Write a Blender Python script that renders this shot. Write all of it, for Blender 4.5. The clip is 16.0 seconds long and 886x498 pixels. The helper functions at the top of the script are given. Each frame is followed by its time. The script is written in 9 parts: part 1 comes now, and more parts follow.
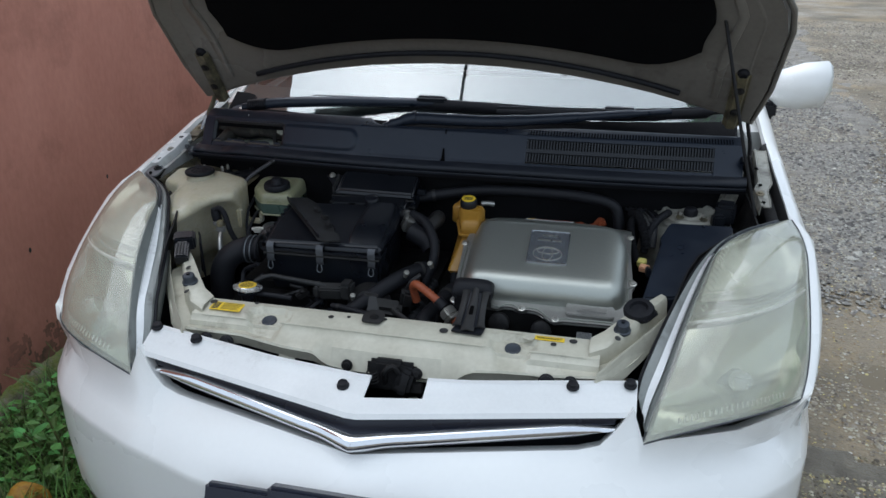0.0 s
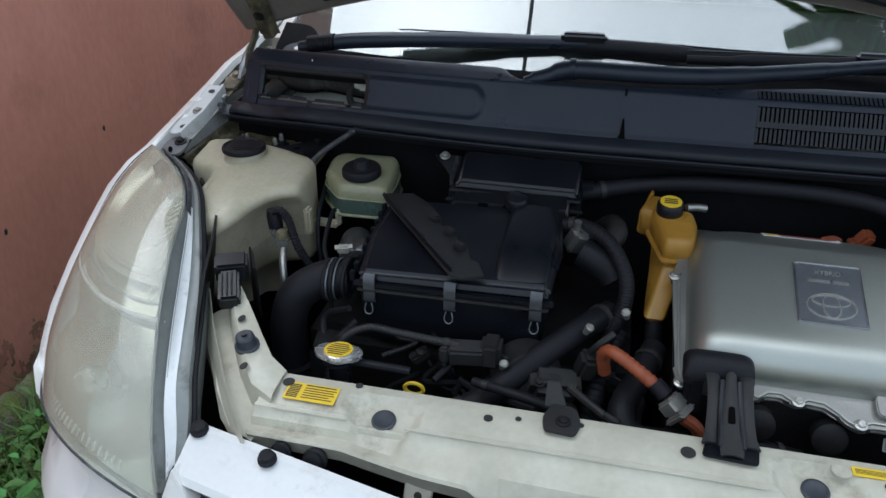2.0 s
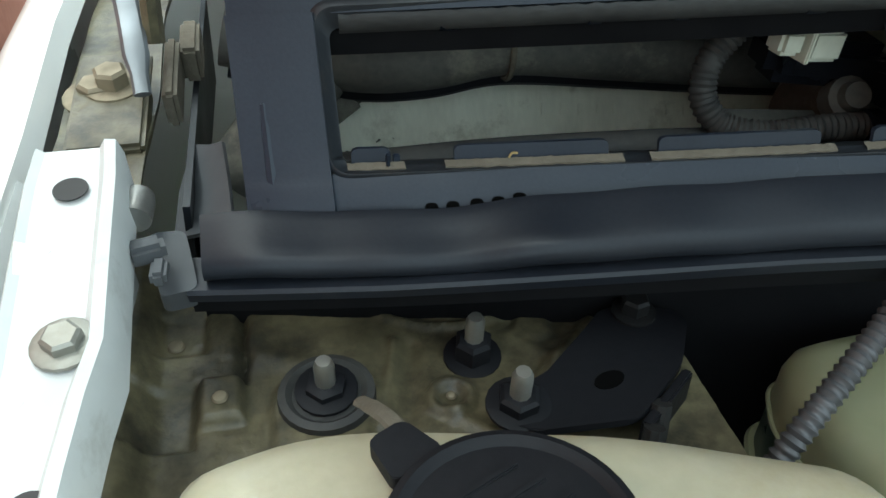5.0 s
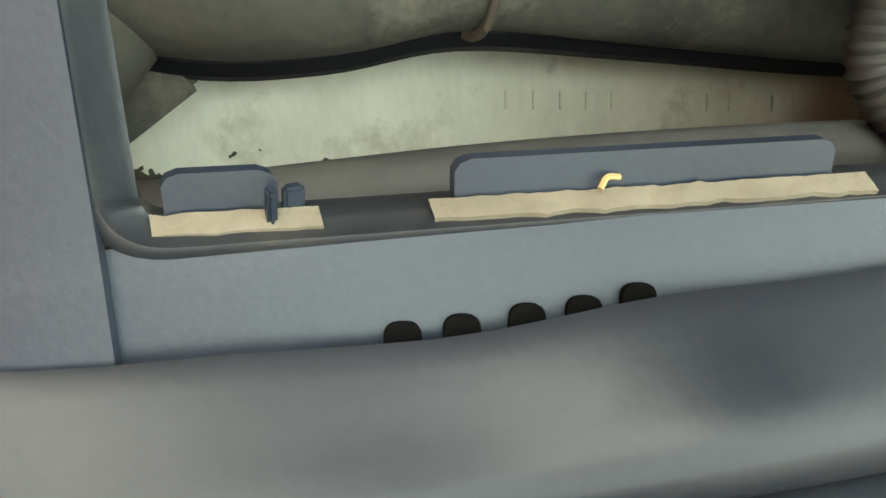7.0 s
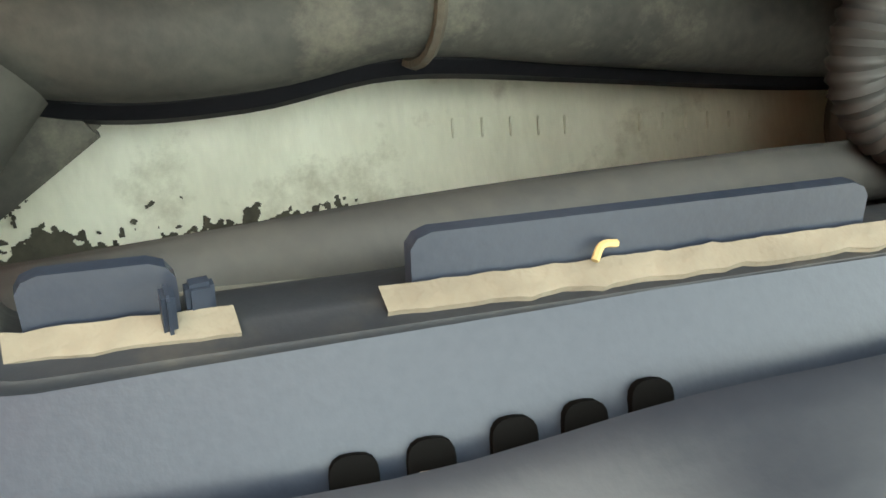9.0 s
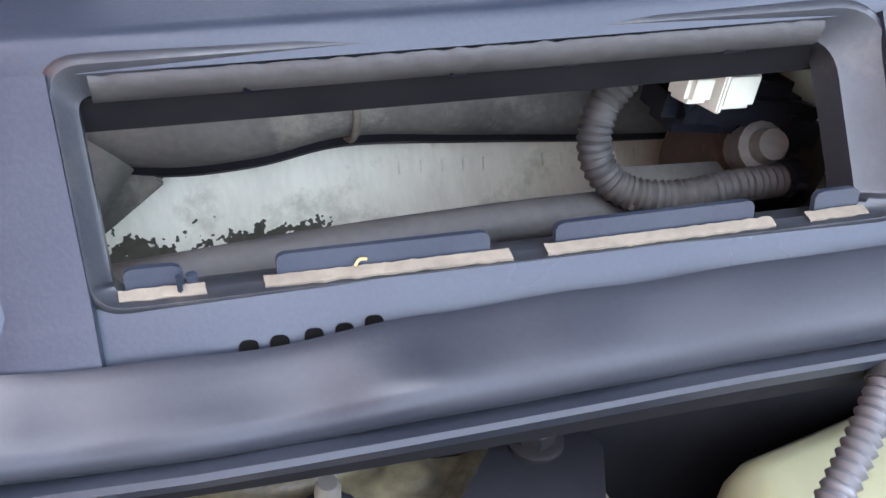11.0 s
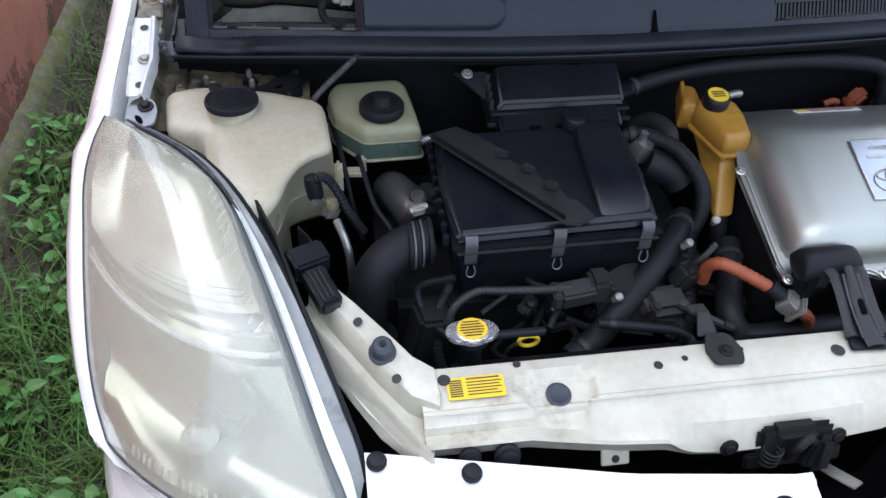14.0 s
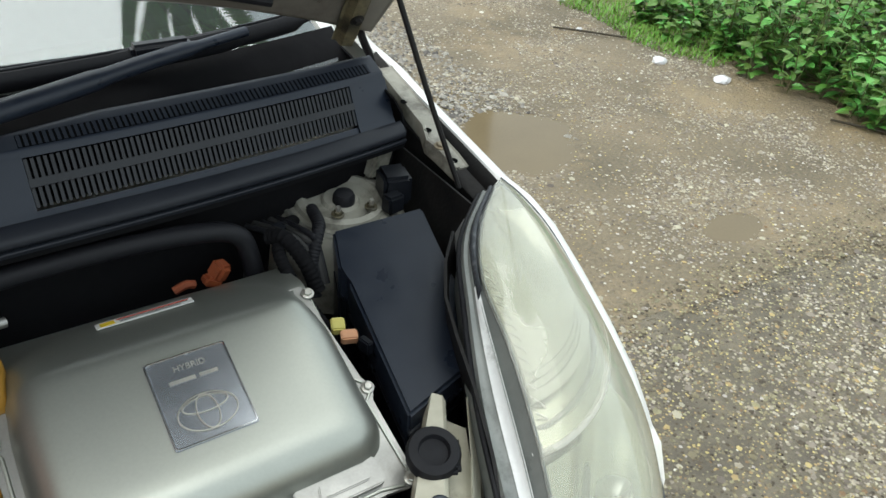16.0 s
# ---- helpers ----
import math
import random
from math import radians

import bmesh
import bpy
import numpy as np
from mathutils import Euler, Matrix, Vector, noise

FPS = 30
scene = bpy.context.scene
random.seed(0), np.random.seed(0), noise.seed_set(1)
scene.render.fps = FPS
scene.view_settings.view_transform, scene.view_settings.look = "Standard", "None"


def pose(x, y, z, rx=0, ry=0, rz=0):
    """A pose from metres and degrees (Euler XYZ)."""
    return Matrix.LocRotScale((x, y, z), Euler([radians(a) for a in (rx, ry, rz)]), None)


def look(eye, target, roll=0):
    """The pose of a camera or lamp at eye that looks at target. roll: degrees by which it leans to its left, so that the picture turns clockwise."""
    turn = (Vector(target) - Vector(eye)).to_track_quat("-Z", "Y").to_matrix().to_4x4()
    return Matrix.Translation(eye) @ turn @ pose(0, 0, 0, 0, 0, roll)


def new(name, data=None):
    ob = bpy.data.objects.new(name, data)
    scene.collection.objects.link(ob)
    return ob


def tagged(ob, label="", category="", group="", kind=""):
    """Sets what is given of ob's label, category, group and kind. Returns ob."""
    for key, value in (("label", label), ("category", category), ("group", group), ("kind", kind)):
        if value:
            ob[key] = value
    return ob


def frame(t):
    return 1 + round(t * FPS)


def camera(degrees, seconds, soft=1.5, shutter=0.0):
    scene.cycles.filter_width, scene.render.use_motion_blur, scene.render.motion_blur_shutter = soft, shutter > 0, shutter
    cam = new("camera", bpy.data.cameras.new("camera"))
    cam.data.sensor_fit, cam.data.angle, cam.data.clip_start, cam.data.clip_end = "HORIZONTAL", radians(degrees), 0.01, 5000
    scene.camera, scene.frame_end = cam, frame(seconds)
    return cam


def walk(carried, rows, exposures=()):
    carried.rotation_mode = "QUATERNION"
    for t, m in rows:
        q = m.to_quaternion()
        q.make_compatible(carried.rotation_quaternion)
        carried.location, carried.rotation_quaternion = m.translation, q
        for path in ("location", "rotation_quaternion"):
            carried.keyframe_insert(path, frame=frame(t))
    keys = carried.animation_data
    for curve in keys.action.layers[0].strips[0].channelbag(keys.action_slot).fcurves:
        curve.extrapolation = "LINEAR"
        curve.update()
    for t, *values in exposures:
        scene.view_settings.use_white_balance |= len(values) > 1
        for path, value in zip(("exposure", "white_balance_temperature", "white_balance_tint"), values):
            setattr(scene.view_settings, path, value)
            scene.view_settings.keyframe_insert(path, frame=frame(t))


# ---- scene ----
cam = camera(59.5, 16.0)
PATH = [
    (0, (0.418, -0.804, 1.617), (0.008, 0.976, 0.802), -0.2),
    (0.5, (0.379, -0.741, 1.597), (-0.036, 1.014, 0.733), -0.3),
    (1, (0.285, -0.545, 1.567), (-0.138, 1.186, 0.659), -0.8),
    (1.5, (0.167, -0.373, 1.539), (-0.21, 1.359, 0.612), 0.8),
    (2, (-0.018, -0.209, 1.498), (-0.405, 1.483, 0.503), 0.2),
    (2.5, (-0.19, -0.04, 1.473), (-0.541, 1.601, 0.385), -1.0),
    (3, (-0.315, 0.147, 1.42), (-0.662, 1.765, 0.296), -2.2),
    (3.5, (-0.437, 0.354, 1.408), (-0.65, 1.945, 0.216), -2.5),
    (4, (-0.516, 0.51, 1.354), (-0.635, 2.088, 0.131), -1.7),
    (4.5, (-0.63, 0.693, 1.283), (-0.547, 2.244, 0.022), -2.6),
    (5, (-0.692, 0.832, 1.163), (-0.349, 2.434, 0.016), 0.2),
    (5.2, (-0.7, 0.876, 1.132), (-0.247, 2.462, 0.002), 1.0),
    (7.5, (-0.667, 1.016, 1.07), (0.091, 2.512, -0.019), 5.1),
    (8, (-0.665, 1.03, 1.066), (0.167, 2.502, -0.003), 4.9),
    (10.5, (-0.663, 0.996, 1.092), (0.161, 2.487, 0.044), 4.2),
    (11, (-0.66, 0.915, 1.141), (0.01, 2.455, 0.055), 2.2),
    (11.5, (-0.652, 0.781, 1.211), (-0.05, 2.325, 0.092), 2.8),
    (12, (-0.607, 0.594, 1.302), (-0.244, 2.17, 0.126), 1.0),
    (12.5, (-0.549, 0.404, 1.4), (-0.392, 1.901, 0.082), 1.2),
    (13, (-0.542, 0.29, 1.463), (-0.396, 1.724, 0.076), 2.7),
    (13.5, (-0.546, 0.126, 1.529), (-0.381, 1.571, 0.157), 2.7),
    (14, (-0.511, -0.04, 1.583), (-0.24, 1.406, 0.228), 3.0),
    (14.3, (-0.434, -0.123, 1.610), (-0.088, 1.314, 0.369), 3.2),
    (14.5, (-0.372, -0.159, 1.617), (0.027, 1.341, 0.357), 3.4),
    (15, (-0.23, -0.179, 1.597), (0.3, 1.361, 0.436), 4.4),
    (15.5, (-0.066, -0.034, 1.56), (0.679, 1.412, 0.397), 5.1),
    (16, (0.151, 0.158, 1.533), (1.122, 1.489, 0.4), 5.2),
]
walk(cam, [(t, look(eye, target, roll)) for t, eye, target, roll in PATH],
     [(0, 0.40, 5850, 10), (1, 0.26, 5850, 10), (2, 0.62, 5800, 9), (2.5, 1.0, 5800, 8), (3, 1.48, 5750, 13), (3.5, 1.58, 5650, 11), (4.5, 1.62, 5700, 6), (5, 1.7, 6100, -4), (7.5, 3.82, 7700, -5), (8, 3.84, 7600, -4), (10.5, 3.75, 6400, 10), (11, 3.9, 5900, 18), (11.5, 4.0, 5700, 28), (12, 3.08, 5200, 26), (12.5, 2.38, 5250, 16), (13, 1.95, 5450, 17), (14, 1.38, 5750, 18), (14.5, 0.92, 5850, 13), (15, 0.90, 6000, 8), (15.5, 0.88, 6200, 5), (16, 0.98, 6600, 5)])

# light: overcast daylight
world = bpy.data.worlds.new("sky")
scene.world = world
world.use_nodes = True
wn, wl = world.node_tree.nodes, world.node_tree.links
wn.clear()
sky = wn.new("ShaderNodeTexSky")
sky.sky_type = "NISHITA"
sky.sun_disc = False
sky.sun_elevation = radians(65)
sky.sun_rotation = radians(-50)
sky.air_density, sky.dust_density, sky.ozone_density = 1.0, 6.0, 1.0
grey = wn.new("ShaderNodeHueSaturation")
grey.inputs["Saturation"].default_value = 0.45
cloud = wn.new("ShaderNodeMix")
cloud.data_type = "RGBA"
cloud.inputs[0].default_value = 0.8
cloud.inputs[7].default_value = (4.6, 5.1, 5.5, 1)
back = wn.new("ShaderNodeBackground")
back.inputs["Strength"].default_value = 0.15
wout = wn.new("ShaderNodeOutputWorld")
wl.new(sky.outputs[0], grey.inputs["Color"])
wl.new(grey.outputs[0], cloud.inputs[6])
wl.new(cloud.outputs[2], back.inputs["Color"])
wl.new(back.outputs[0], wout.inputs["Surface"])

sun = new("sun", bpy.data.lights.new("sun", "SUN"))
sun.data.energy, sun.data.angle, sun.data.color = 1.25, radians(76), (1.0, 0.985, 0.96)
sun.matrix_world = look((0, 0, 0), (0.16, -0.22, -0.96))


# materials
def mat(name, base, base2=None, rough=0.5, metal=0.0, scale=9.0, fine=90.0, bump=0.15, mix=0.6, coat=0.0, trans=0.0, rvar=0.12,
        dirt=None, dirt_at=0.62, bdist=0.002, spec=0.5, ior=1.45, stretch=(1, 1, 1), rand=0.0):
    m = bpy.data.materials.new(name)
    m.use_nodes = True
    nt = m.node_tree
    b = nt.nodes["Principled BSDF"]
    tc = nt.nodes.new("ShaderNodeTexCoord")
    mp = nt.nodes.new("ShaderNodeMapping")
    mp.inputs["Scale"].default_value = stretch
    nt.links.new(tc.outputs["Object"], mp.inputs["Vector"])
    n1 = nt.nodes.new("ShaderNodeTexNoise")
    n1.inputs["Scale"].default_value, n1.inputs["Detail"].default_value = scale, 5
    n2 = nt.nodes.new("ShaderNodeTexNoise")
    n2.inputs["Scale"].default_value, n2.inputs["Detail"].default_value = fine, 3
    for n in (n1, n2):
        nt.links.new(mp.outputs[0], n.inputs["Vector"])
    base2 = base2 or tuple(c * 0.8 for c in base)
    ramp = nt.nodes.new("ShaderNodeMapRange")
    ramp.inputs["From Min"].default_value, ramp.inputs["From Max"].default_value = 0.35, 0.65
    add = nt.nodes.new("ShaderNodeMath")
    add.operation = "MULTIPLY_ADD"
    add.inputs[1].default_value = 0.35
    nt.links.new(n2.outputs[0], add.inputs[0])
    half = nt.nodes.new("ShaderNodeMath")
    half.operation = "MULTIPLY"
    half.inputs[1].default_value = 0.65
    nt.links.new(n1.outputs[0], half.inputs[0])
    nt.links.new(half.outputs[0], add.inputs[2])
    nt.links.new(add.outputs[0], ramp.inputs["Value"])
    amount = nt.nodes.new("ShaderNodeMath")
    amount.operation = "MULTIPLY"
    amount.inputs[1].default_value = mix
    nt.links.new(ramp.outputs[0], amount.inputs[0])
    col = nt.nodes.new("ShaderNodeMix")
    col.data_type = "RGBA"
    col.inputs[6].default_value, col.inputs[7].default_value = (*base, 1), (*base2, 1)
    nt.links.new(amount.outputs[0], col.inputs[0])
    last = col.outputs[2]
    if dirt:
        n3 = nt.nodes.new("ShaderNodeTexNoise")
        n3.inputs["Scale"].default_value, n3.inputs["Detail"].default_value, n3.inputs["Roughness"].default_value = scale * 0.7, 8, 0.7
        off = nt.nodes.new("ShaderNodeMapping")
        off.inputs["Location"].default_value = (3.1, 7.7, 1.3)
        nt.links.new(tc.outputs["Object"], off.inputs["Vector"])
        nt.links.new(off.outputs[0], n3.inputs["Vector"])
        r3 = nt.nodes.new("ShaderNodeMapRange")
        r3.inputs["From Min"].default_value, r3.inputs["From Max"].default_value = dirt_at - 0.08, dirt_at + 0.08
        r3.inputs["To Max"].default_value = 0.85
        nt.links.new(n3.outputs[0], r3.inputs["Value"])
        c3 = nt.nodes.new("ShaderNodeMix")
        c3.data_type = "RGBA"
        c3.inputs[7].default_value = (*dirt, 1)
        nt.links.new(r3.outputs[0], c3.inputs[0])
        nt.links.new(last, c3.inputs[6])
        last = c3.outputs[2]
    if rand:
        oi = nt.nodes.new("ShaderNodeObjectInfo")
        rr = nt.nodes.new("ShaderNodeMapRange")
        rr.inputs["To Min"].default_value, rr.inputs["To Max"].default_value = 1 - rand, 1 + rand
        nt.links.new(oi.outputs["Random"], rr.inputs["Value"])
        hs = nt.nodes.new("ShaderNodeHueSaturation")
        nt.links.new(rr.outputs[0], hs.inputs["Value"])
        nt.links.new(last, hs.inputs["Color"])
        last = hs.outputs[0]
    nt.links.new(last, b.inputs["Base Color"])
    rr = nt.nodes.new("ShaderNodeMapRange")
    rr.inputs["From Min"].default_value, rr.inputs["From Max"].default_value = 0.3, 0.7
    rr.inputs["To Min"].default_value, rr.inputs["To Max"].default_value = max(0.02, rough - rvar), min(1, rough + rvar)
    nt.links.new(n1.outputs[0], rr.inputs["Value"])
    nt.links.new(rr.outputs[0], b.inputs["Roughness"])
    b.inputs["Metallic"].default_value = metal
    b.inputs["Coat Weight"].default_value = coat
    b.inputs["Coat Roughness"].default_value = 0.06
    b.inputs["Transmission Weight"].default_value = trans
    b.inputs["Specular IOR Level"].default_value = spec
    b.inputs["IOR"].default_value = ior
    if bump:
        bp = nt.nodes.new("ShaderNodeBump")
        bp.inputs["Strength"].default_value, bp.inputs["Distance"].default_value = bump, bdist
        nt.links.new(n2.outputs[0], bp.inputs["Height"])
        nt.links.new(bp.outputs[0], b.inputs["Normal"])
    return m


M_COVER = mat("scuffed_white_plastic", (0.71, 0.715, 0.70), (0.60, 0.605, 0.59), rough=0.42, scale=9, fine=140, bump=0.06, mix=0.5, dirt=(0.42, 0.41, 0.38), dirt_at=0.66)
M_WHITE = mat("white_paint", (0.80, 0.80, 0.775), (0.73, 0.73, 0.705), rough=0.32, coat=0.6, scale=3, bump=0.02, mix=0.35)
M_CREAM = mat("worn_white_primer", (0.545, 0.525, 0.425), (0.37, 0.345, 0.265), rough=0.40, scale=13, bump=0.05, dirt=(0.20, 0.17, 0.12), dirt_at=0.655)
M_PLUG = mat("faded_rubber_plug", (0.040, 0.047, 0.058), (0.022, 0.026, 0.033), rough=0.5, scale=40, bump=0.1)
M_RAIL = mat("dusty_white_rail", (0.62, 0.63, 0.62), (0.50, 0.51, 0.50), rough=0.42, scale=20, bump=0.04, dirt=(0.34, 0.33, 0.30), dirt_at=0.66)
# white body paint greyed for the flange's shade, with dust patches
M_FLANGE = mat("shaded_dusty_flange", (0.42, 0.43, 0.42), (0.30, 0.305, 0.295), rough=0.45, scale=16, bump=0.06, dirt=(0.16, 0.15, 0.13), dirt_at=0.62)
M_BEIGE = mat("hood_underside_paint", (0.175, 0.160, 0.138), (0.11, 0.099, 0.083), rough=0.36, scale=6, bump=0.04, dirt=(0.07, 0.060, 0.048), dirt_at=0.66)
M_PAD = mat("black_hood_liner", (0.0022, 0.0022, 0.0028), (0.0050, 0.0050, 0.0052), rough=1.0, spec=0.1, bump=0.5, fine=400, scale=12)
M_BLACK = mat("black_plastic", (0.0056, 0.0067, 0.0098), (0.0098, 0.0114, 0.0150), rough=0.34, bump=0.12, fine=500, scale=10, bdist=0.0006, spec=0.45)
M_GLOSS = mat("satin_black_plastic", (0.0034, 0.0043, 0.0066), (0.0062, 0.0074, 0.0102), rough=0.27, bump=0.06, fine=500, scale=8, bdist=0.0005, spec=0.5)
M_COWL = mat("cowl_plastic", (0.0125, 0.0170, 0.0275), (0.0200, 0.0255, 0.0370), mix=0.9, rough=0.37, bump=0.1, fine=700, scale=24, bdist=0.0005, spec=0.36)
M_RUBBER = mat("black_rubber", (0.0085, 0.0088, 0.0110), (0.0155, 0.0158, 0.0185), spec=0.24, rough=0.55, bump=0.1, fine=200, scale=14)
M_DUCT = mat("dust_caked_plastic", (0.050, 0.050, 0.046), (0.135, 0.128, 0.105), rough=0.7, scale=26, fine=260, bump=0.3, bdist=0.0008, dirt=(0.24, 0.22, 0.17), dirt_at=0.64)
M_SEAL = mat("seal_rubber", (0.0125, 0.0145, 0.0200), (0.0210, 0.0235, 0.0300), rough=0.42, scale=14, fine=500, bump=0.1, bdist=0.0005, spec=0.3)
M_RUSTB = mat("rusty_dusty_bolt", (0.26, 0.22, 0.15), (0.13, 0.105, 0.07), rough=0.6, metal=0.3, scale=90, bump=0.2)
M_MATT = mat("matt_rubber", (0.004, 0.004, 0.005), (0.009, 0.009, 0.010), rough=0.8, spec=0.15, scale=30, bump=0.15)
M_HOSE = mat("dusty_hose", (0.030, 0.030, 0.030), (0.065, 0.062, 0.054), rough=0.7, scale=40, fine=260, bump=0.25, bdist=0.0006)
M_BOLT = mat("dull_plated_bolt", (0.33, 0.325, 0.29), (0.22, 0.21, 0.18), rough=0.5, metal=0.7, scale=60, fine=300, bump=0.1)
M_ZINC = mat("dull_zinc_steel", (0.17, 0.185, 0.20), (0.11, 0.118, 0.125), rough=0.42, metal=0.6, scale=30, bump=0.08)
M_TRIM = mat("bright_trim", (0.78, 0.79, 0.80), (0.62, 0.63, 0.64), rough=0.26, metal=0.85, scale=20, bump=0.04)
M_GREYP = mat("grey_plastic", (0.07, 0.073, 0.08), (0.05, 0.053, 0.057), rough=0.5, scale=20, bump=0.06)
M_CLIP = mat("dull_spring_steel", (0.10, 0.105, 0.115), (0.055, 0.058, 0.062), rough=0.45, metal=0.5, scale=60, bump=0.1)
M_SPRING = mat("grey_coiled_conduit", (0.10, 0.10, 0.105), (0.055, 0.055, 0.058), rough=0.45, metal=0.3, scale=40, bump=0.1)
M_DUSTY = mat("dusty_black_plastic", (0.013, 0.013, 0.0135), (0.034, 0.033, 0.030), rough=0.6, bump=0.15, fine=250, scale=16)
M_RUST = mat("rusty_brown_casting", (0.085, 0.066, 0.050), (0.042, 0.034, 0.028), rough=0.75, scale=60, fine=300, bump=0.4, bdist=0.0008, dirt=(0.15, 0.125, 0.095), dirt_at=0.64)
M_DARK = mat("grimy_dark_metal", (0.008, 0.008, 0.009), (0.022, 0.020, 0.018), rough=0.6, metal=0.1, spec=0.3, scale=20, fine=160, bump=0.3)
M_ALU = mat("cast_aluminium", (0.38, 0.375, 0.355), (0.27, 0.265, 0.25), rough=0.42, metal=0.9, scale=14, fine=300, bump=0.15)
M_CASTDARK = mat("dark_cast_aluminium", (0.13, 0.132, 0.14), (0.055, 0.056, 0.060), rough=0.40, metal=0.75, scale=24, fine=260, bump=0.2, dirt=(0.03, 0.028, 0.025), dirt_at=0.58)
M_TOWER = mat("dusty_tower_paint", (0.34, 0.33, 0.28), (0.22, 0.21, 0.175), rough=0.5, scale=16, bump=0.12, dirt=(0.08, 0.07, 0.055), dirt_at=0.57)
M_ALUBRUSH = mat("inverter_lid_aluminium", (0.415, 0.43, 0.388), (0.355, 0.365, 0.33), rough=0.38, metal=0.84, scale=6, fine=260, bump=0.02, rvar=0.03)
M_STEEL = mat("zinc_steel", (0.55, 0.54, 0.50), (0.40, 0.38, 0.33), rough=0.4, metal=0.9, scale=40, fine=200, bump=0.1)
M_CHROME = mat("chrome", (0.75, 0.76, 0.78), (0.70, 0.70, 0.72), rough=0.1, metal=1.0, scale=30, bump=0.02, rvar=0.05)
M_TANK = mat("yellowed_tank_plastic", (0.49, 0.455, 0.335), (0.33, 0.295, 0.20), rough=0.36, scale=12, bump=0.08, fine=120, trans=0.0, dirt=(0.36, 0.30, 0.19), dirt_at=0.60)
M_BRAKE = mat("brake_tank_plastic", (0.25, 0.25, 0.155), (0.19, 0.19, 0.115), rough=0.35, scale=14, bump=0.04)
M_FLUID = mat("brake_fluid_level", (0.07, 0.105, 0.085), (0.055, 0.085, 0.065), rough=0.3, scale=20, bump=0.02)
for m, w, r in ((M_TANK, 0.35, (0.030, 0.024, 0.014)), (M_BRAKE, 0.25, (0.016, 0.018, 0.009))):
    wax = m.node_tree.nodes["Principled BSDF"]
    wax.inputs["Subsurface Weight"].default_value = w
    wax.inputs["Subsurface Radius"].default_value = r
    wax.inputs["Subsurface Scale"].default_value = 0.6
M_AMBER = mat("amber_tank_plastic", (0.37, 0.195, 0.028), (0.25, 0.12, 0.016), rough=0.36, scale=14, bump=0.1, dirt=(0.12, 0.065, 0.022), dirt_at=0.62)
M_YELLOW = mat("yellow_label", (0.80, 0.56, 0.03), (0.70, 0.47, 0.03), rough=0.5, scale=50, bump=0.02)
M_ORANGE = mat("orange_cable", (0.29, 0.072, 0.026), (0.17, 0.042, 0.02), rough=0.55, scale=30, bump=0.2, dirt=(0.10, 0.05, 0.03), dirt_at=0.62)
M_PALE = mat("pale_body_metal", (0.80, 0.80, 0.66), (0.62, 0.62, 0.50), rough=0.5, scale=34, fine=240, bump=0.1, dirt=(0.42, 0.40, 0.29), dirt_at=0.64, stretch=(1.6, 1, 0.35), mix=0.7)
M_GRIME = mat("grimy_body_metal", (0.175, 0.15, 0.088), (0.048, 0.043, 0.027), mix=0.95, rough=0.42, scale=30, fine=150, bump=0.35, dirt=(0.022, 0.020, 0.016), dirt_at=0.57)
M_LIP = mat("dust_on_cowl_lip", (0.018, 0.020, 0.024), (0.010, 0.012, 0.016), rough=0.42, scale=40, fine=350, bump=0.2, bdist=0.0005, dirt=(0.050, 0.046, 0.040), dirt_at=0.62)
# near-black standing for the darkness inside holes and gaps
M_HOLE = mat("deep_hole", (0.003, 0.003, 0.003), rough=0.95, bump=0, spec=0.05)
M_INK = mat("dark_print", (0.03, 0.03, 0.03), rough=0.6, bump=0)
M_PRINTW = mat("white_print", (0.72, 0.72, 0.70), rough=0.55, bump=0)
M_RED = mat("red_print", (0.5, 0.06, 0.03), rough=0.55, bump=0)
M_GREENC = mat("green_clip_plastic", (0.35, 0.5, 0.05), rough=0.5, bump=0)
M_TAPE = mat("dusty_foam_strip", (0.140, 0.121, 0.091), (0.080, 0.070, 0.054), rough=0.9, scale=60, fine=300, bump=0.4)
M_PLATE = mat("blue_black_plate_frame", (0.012, 0.014, 0.025), rough=0.3, bump=0.02)
M_TYRE = mat("tyre_rubber", (0.02, 0.02, 0.02), (0.04, 0.038, 0.035), rough=0.85, bump=0.3)
M_SEAT = mat("dark_interior", (0.03, 0.03, 0.033), (0.05, 0.05, 0.05), rough=0.8, bump=0.2)
M_REFL = mat("lamp_reflector", (0.82, 0.82, 0.76), (0.72, 0.72, 0.65), rough=0.26, metal=0.75, scale=5, bump=0.01)
M_BOWL = mat("lamp_bowl", (0.62, 0.63, 0.53), (0.48, 0.49, 0.41), rough=0.16, metal=0.9, rvar=0.05, scale=12, bump=0.03)
M_CHANNEL = mat("lamp_channel", (0.24, 0.255, 0.24), (0.16, 0.17, 0.165), rough=0.4, scale=16, bump=0.05, dirt=(0.05, 0.05, 0.045), dirt_at=0.62)
M_EDGE = mat("lamp_edge_strip", (0.76, 0.77, 0.76), (0.64, 0.65, 0.64), rough=0.3, scale=24, bump=0.04, dirt=(0.25, 0.25, 0.23), dirt_at=0.66)
M_LAMPRUB = mat("scuffed_lamp_rubber", (0.045, 0.050, 0.058), (0.012, 0.013, 0.016), rough=0.5, scale=50, fine=250, bump=0.4, bdist=0.001, dirt=(0.16, 0.17, 0.18), dirt_at=0.62)
M_BEZEL = mat("lamp_bezel", (0.30, 0.31, 0.31), (0.42, 0.43, 0.43), rough=0.35, metal=0.5, scale=10, bump=0.05)


